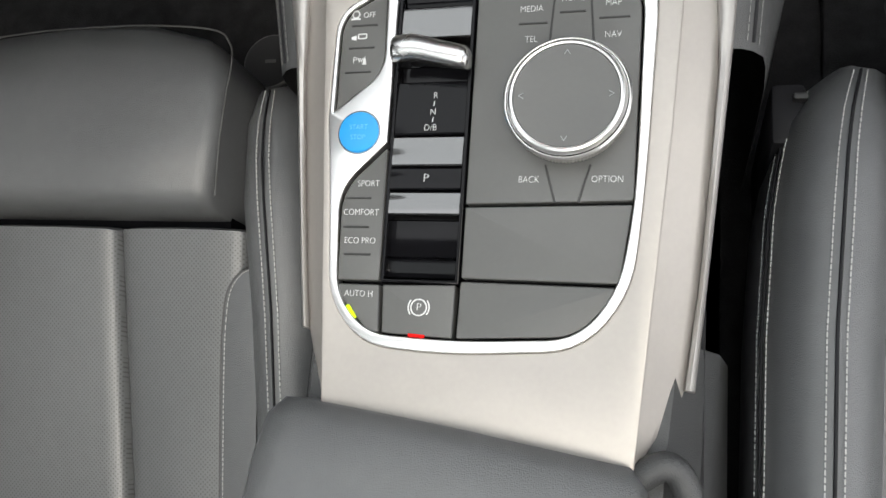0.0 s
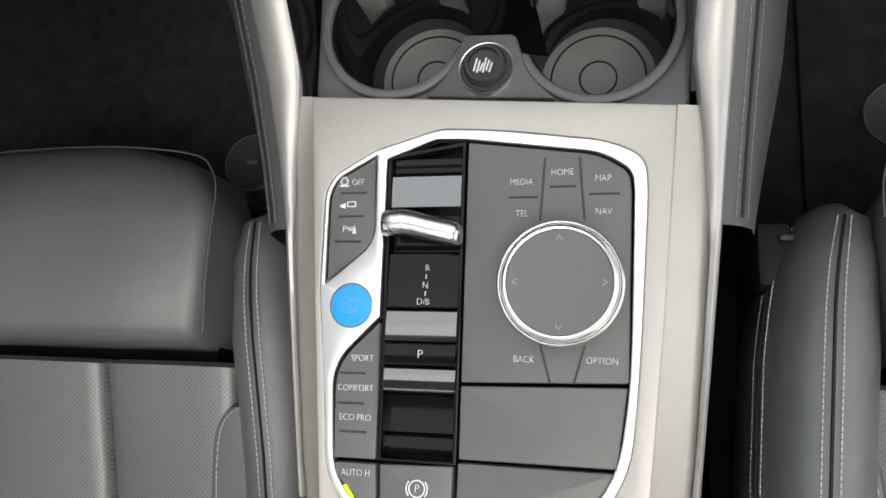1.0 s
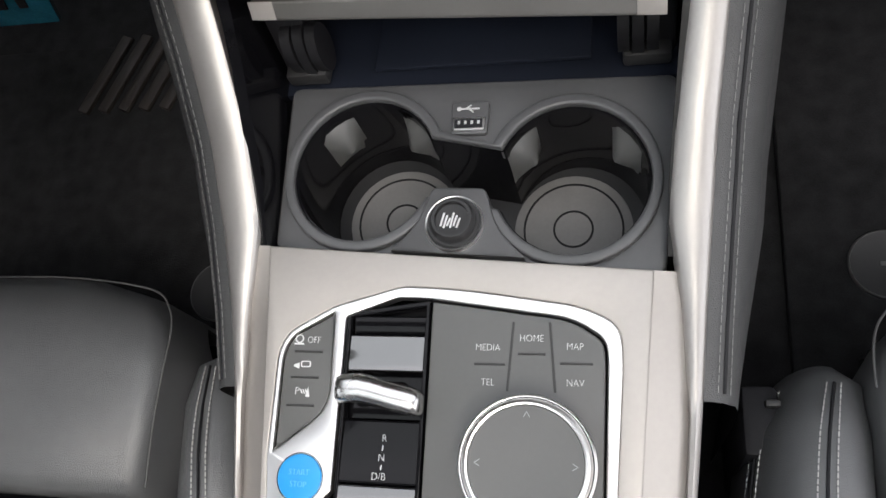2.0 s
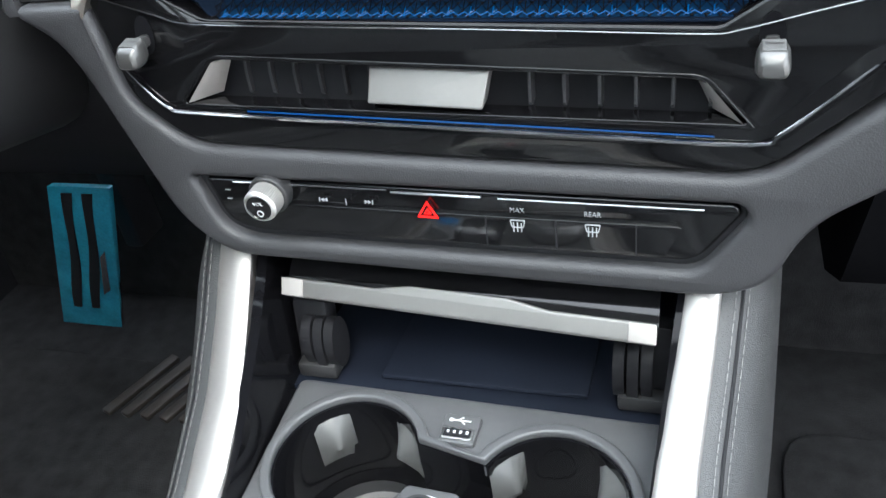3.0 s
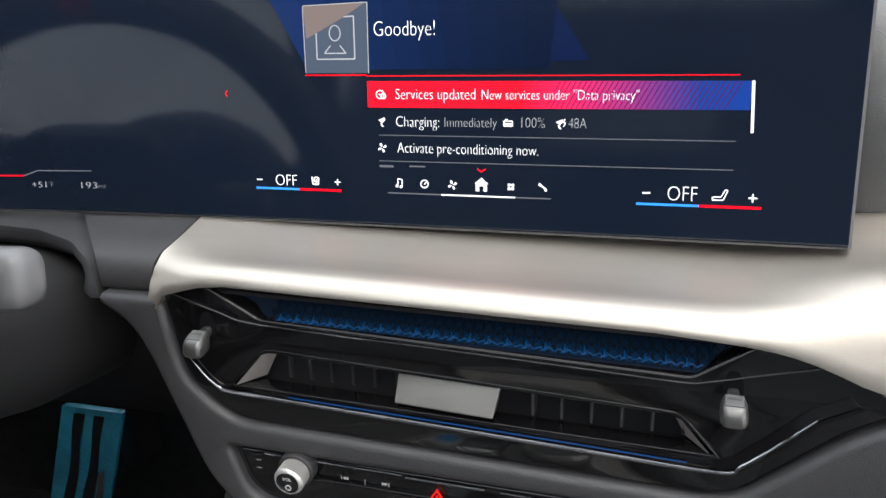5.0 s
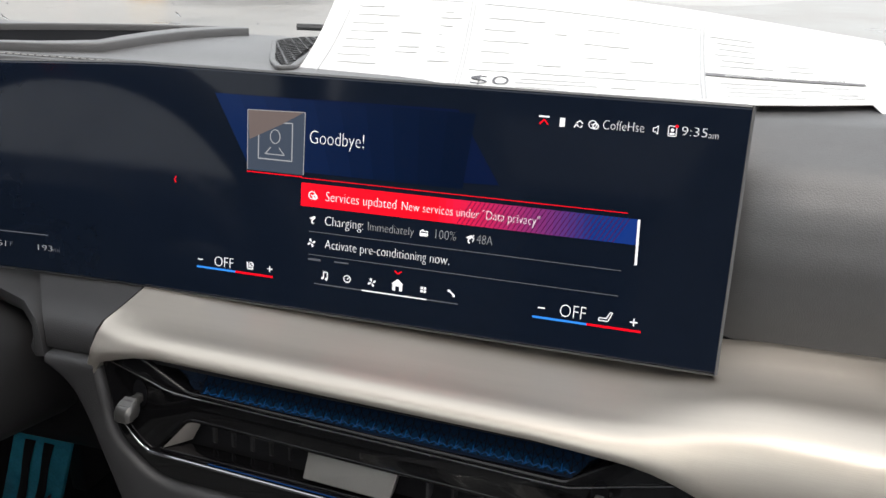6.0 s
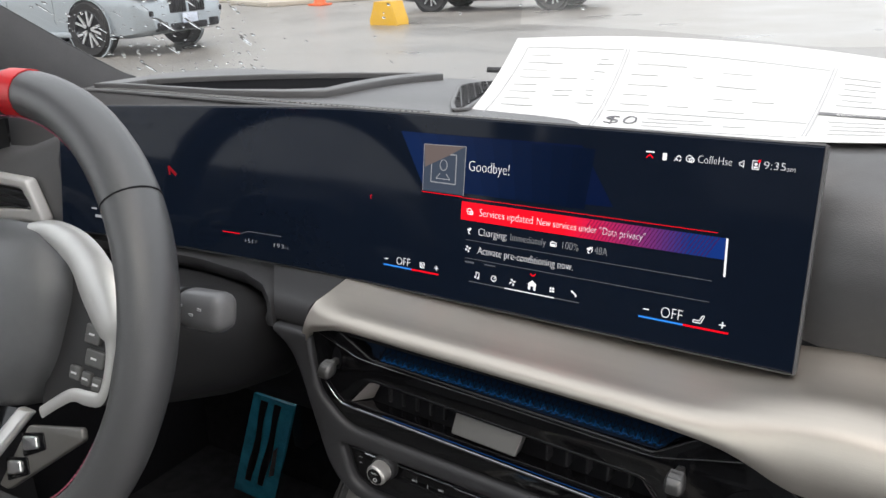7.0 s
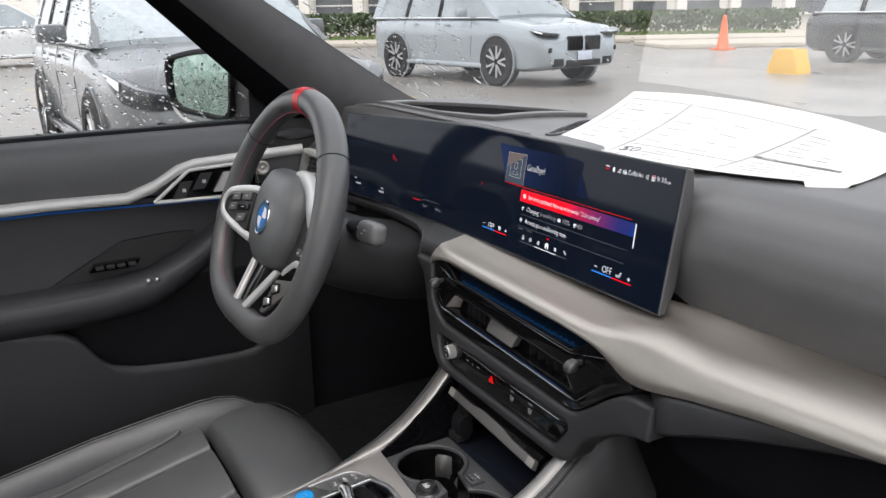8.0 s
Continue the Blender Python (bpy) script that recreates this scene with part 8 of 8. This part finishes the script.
        part("wing_mirror", box(P(L * 0.135, s * (W + 0.10), H * 0.66), (0.10, 0.22, 0.14), pose(0, 0, 0, 0, 0, heading), 0.03), paint, car, "rounded wing mirror")
        if tall:
            line = ((0.42, 0.972, 0.524, 0.508), (0.30, 0.962, 0.516, 0.462), (0.16, 0.935, 0.500, 0.420), (0.05, 0.865, 0.474, 0.402), (0.0, 0.74, 0.456, 0.395), (-0.02, 0.56, 0.444, 0.392))
        else:
            line = ((0.24, 0.965, 0.512, 0.496), (0.13, 0.935, 0.502, 0.462), (0.05, 0.870, 0.488, 0.452), (0.0, 0.74, 0.480, 0.448), (-0.01, 0.58, 0.474, 0.446))
        lamp = part("headlight", loft([[P(L / 2 - d, s * W * (y + 0.012), H * z1), P(L / 2 - d + 0.006, s * W * (y + 0.018), H * (z0 + z1) / 2), P(L / 2 - d, s * W * (y + 0.012), H * z0), P(L / 2 - d - 0.12, s * W * (y - 0.15), H * z0), P(L / 2 - d - 0.12, s * W * (y - 0.15), H * z1)] for d, y, z1, z0 in line]), LAMP_LENS, car, "slim headlight behind clear lens", smooth=40)
        part("lamp_strip", loft([[P(L / 2 - d + 0.004, s * W * (y + 0.020), H * (z1 - 0.004)), P(L / 2 - d + 0.010, s * W * (y + 0.026), H * (0.55 * z1 + 0.45 * z0)), P(L / 2 - d - 0.05, s * W * (y - 0.02), H * (0.55 * z1 + 0.45 * z0)), P(L / 2 - d - 0.05, s * W * (y - 0.02), H * (z1 - 0.004))] for d, y, z1, z0 in line[:3]]), LAMP_WHITE, lamp, "pale light strip", smooth=40)
        part("lower_lamp", box(P(L / 2 - 0.04, s * W * 0.68, H * 0.33), (0.06, W * 0.20, H * 0.045), pose(0, 0, 0, 0, 0, heading) @ pose(0, 0, 0, 0, 0, -s * 16), 0.015), DARK, car)
        part("air_intake", box(P(L / 2 - 0.03, s * W * 0.56, H * 0.225), (0.07, W * 0.26, H * 0.08), pose(0, 0, 0, 0, 0, heading), 0.03), DARK, car)
        part("sill", box(P(0, s * (W - 0.01), ground + 0.07), (L * 0.50, 0.06, 0.08), pose(0, 0, 0, 0, 0, heading), 0.02), paint, car)
        for wx in (-wheelbase / 2, wheelbase / 2):
            part("wheel_arch", lathe([(r * 1.06, 0.0), (r * 1.11, 0.0), (r * 1.12, -0.02), (r * 1.08, -0.05)], Matrix.Translation(P(wx, s * (W + 0.012), r)) @ pose(0, 0, 0, 0, 0, heading) @ pose(0, 0, 0, -90 * s), 32), paint, car)
            part("arch_liner", lathe([(r * 1.13, 0.0), (0.0, 0.0)], Matrix.Translation(P(wx, s * (W + 0.004), r)) @ pose(0, 0, 0, 0, 0, heading) @ pose(0, 0, 0, -90 * s), 32), DARK, car)
            wheel_parts(car, P(wx, s * (W - 0.09), r), pose(0, 0, 0, 0, 0, heading) @ pose(0, 0, 0, -90 * s), r)
    for s in (-1, 1):
        gr_ = part("grille", box(P(L / 2 - 0.005, s * W * 0.205, H * 0.385), (0.06, W * 0.35, H * 0.13), pose(0, 0, 0, 0, 0, heading), 0.028), RUBBER, car, "kidney-shaped grille frame")
        for k in range(6):
            part("grille_bar", box(P(L / 2 + 0.022, s * W * 0.205 + (k - 2.5) * W * 0.052, H * 0.385), (0.025, W * 0.034, H * 0.112), pose(0, 0, 0, 0, 0, heading), 0.006), DARK, gr_)
    part("lower_grille", box(P(L / 2 - 0.02, 0, H * 0.21), (0.07, W * 0.80, H * 0.06), pose(0, 0, 0, 0, 0, heading), 0.02), DARK, car)
    part("number_plate", box(P(L / 2 + 0.03, 0, H * 0.275), (0.02, 0.32, 0.14), pose(0, 0, 0, 0, 0, heading), 0.004), surface("plain_plate", (0.6, 0.65, 0.75), 0.4), car, "plain pale plate")
    return car


car_shell("suv", "light grey-blue sport utility car on wet asphalt", (-12.45, 8.40, 0), 7, CAR_GREY, 5.05, 2.0, 1.80, 0.25, 0.40, 3.00)
car_shell("parked_car", "dark grey wet car parked alongside", (-7.05, 1.57, 0), 2, surface("wet_dark_paint", (0.10, 0.105, 0.11), 0.30, var=0.1, scale=3, coat=0.8), 4.9, 1.95, 1.70, 0.22, 0.37, 2.9, tall=True)
car_shell("parked_car", "black car beside a yellow base", (-9.3, 17.6, 0), 10, CAR_DARK, 4.9, 1.95, 1.72, 0.22, 0.38, 2.9)

car_shell("parked_car", "white car parked far across the wet car park", (-24.0, 0.6, 0), 96, surface("white_car_paint", (0.62, 0.63, 0.63), 0.3, var=0.04, scale=3, coat=0.6), 4.8, 1.9, 1.65, 0.22, 0.36, 2.85)

cone = thing("traffic_cone", (-16.1, 18.9, 0), "orange traffic cone on wet asphalt before the kerb", "traffic cone")
part("cone_body", lathe([(0.20, 0.05), (0.17, 0.10), (0.05, 0.95), (0.0, 0.97)], Matrix.Translation((-16.1, 18.9, 0)), 20), ORANGE, cone)
part("cone_base", box((-16.1, 18.9, 0.03), (0.5, 0.5, 0.06), bevel=0.01), ORANGE, cone)
base = thing("yellow_base", (-9.45, 13.2, 0), "yellow plastic barrier base", "barrier base")
part("block", loft([[(-9.45 + a, 13.2 + b, z) for a, b in ((-0.32 * k, -0.2), (0.32 * k, -0.2), (0.32 * k, 0.2), (-0.32 * k, 0.2))] for z, k in ((0, 1), (0.10, 1), (0.34, 0.7), (0.44, 0.62))]), YELLOW, base)

# Kerb, grass, hedge and a pale building far behind
def AWAY(d, k, z):
    """A place d metres off and k metres along the far side of the car park."""
    return Vector((0.7 - 0.866 * d + 0.5 * k, -0.08 + 0.5 * d + 0.866 * k, z))


ROW = pose(0, 0, 0, 0, 0, 60)
tagged(part("pavement", join(box(AWAY(44.5, 8, 0.07), (90, 29, 0.14), ROW, 0.03)), KERB), "pale concrete pavement with kerb", "pavement", kind="structure")
tagged(part("pavement", box(AWAY(26.9, 11, 0.07), (9, 3.2, 0.14), ROW @ pose(0, 0, 0, 0, 0, 6), 0.03), KERB), "pale concrete traffic island", "pavement", kind="structure")
rng = random.Random(4)


def leaves(name, boxes, n, size, material, label, category):
    vs, fs = [], []
    for _ in range(n):
        (d, k, z), (sd, sk, sz) = boxes[rng.randrange(len(boxes))]
        p = AWAY(d + rng.uniform(-sd, sd), k + rng.uniform(-sk, sk), z + sz * (rng.random() ** 0.7))
        a = Vector((rng.gauss(0, 1), rng.gauss(0, 1), rng.gauss(0, 1))).normalized() * size * rng.uniform(0.5, 1.3)
        b = a.orthogonal().normalized() * size * 0.5
        i = len(vs)
        vs += [p - a, p + b, p + a, p - b]
        fs.append((i, i + 1, i + 2, i + 3))
    bm = bmesh.new()
    me = bpy.data.meshes.new("t")
    me.from_pydata(vs, [], fs)
    bm.from_mesh(me)
    bpy.data.meshes.remove(me)
    tagged(part(name, bm, material, None, fix=False, smooth=0), label, category, kind="stuff")


leaves("hedge", [((36, -9.5 + 2.4 * i, 0.15), (0.8, 1.3, 1.0)) for i in range(5)] + [((38, 5 + 2.4 * i, 0.15), (0.8, 1.3, 0.9)) for i in range(5)], 9000, 0.12, HEDGE, "clipped green hedge before the building", "hedge")
leaves("grass", [((34.5, -9 + 3 * i, 0.13), (1.0, 1.6, 0.06)) for i in range(8)], 5000, 0.10, surface("grass_blades", (0.10, 0.15, 0.04), 0.8, var=0.4, scale=2), "green grass strip along the kerb", "grass")
house_ = thing("building", AWAY(46, 6, 0), "pale low building with white columns and dark windows", "building")
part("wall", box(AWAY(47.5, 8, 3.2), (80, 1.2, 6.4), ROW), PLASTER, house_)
for i in range(22):
    k = -22 + 2.9 * i
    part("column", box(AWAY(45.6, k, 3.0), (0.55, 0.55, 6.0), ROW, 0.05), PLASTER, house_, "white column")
    win = part("window", box(AWAY(46.8, k + 1.45, 2.1), (2.0, 0.10, 2.6), ROW), WINDOW_DARK, house_, "dark window")
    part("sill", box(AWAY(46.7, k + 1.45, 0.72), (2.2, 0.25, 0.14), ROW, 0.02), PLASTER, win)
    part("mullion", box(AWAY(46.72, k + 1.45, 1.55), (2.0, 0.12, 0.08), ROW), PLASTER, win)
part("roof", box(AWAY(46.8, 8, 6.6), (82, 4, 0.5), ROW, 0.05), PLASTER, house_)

# Painted bay lines
for i in range(6):
    tagged(part("road_marking", box((-2.05 - 2.7 * i, 3.2, 0.002), (0.10, 5.0, 0.004)), surface("worn_yellow_paint", (0.50, 0.38, 0.16), 0.6, var=0.3, scale=3)), "worn yellow painted bay line", "road marking", kind="structure")
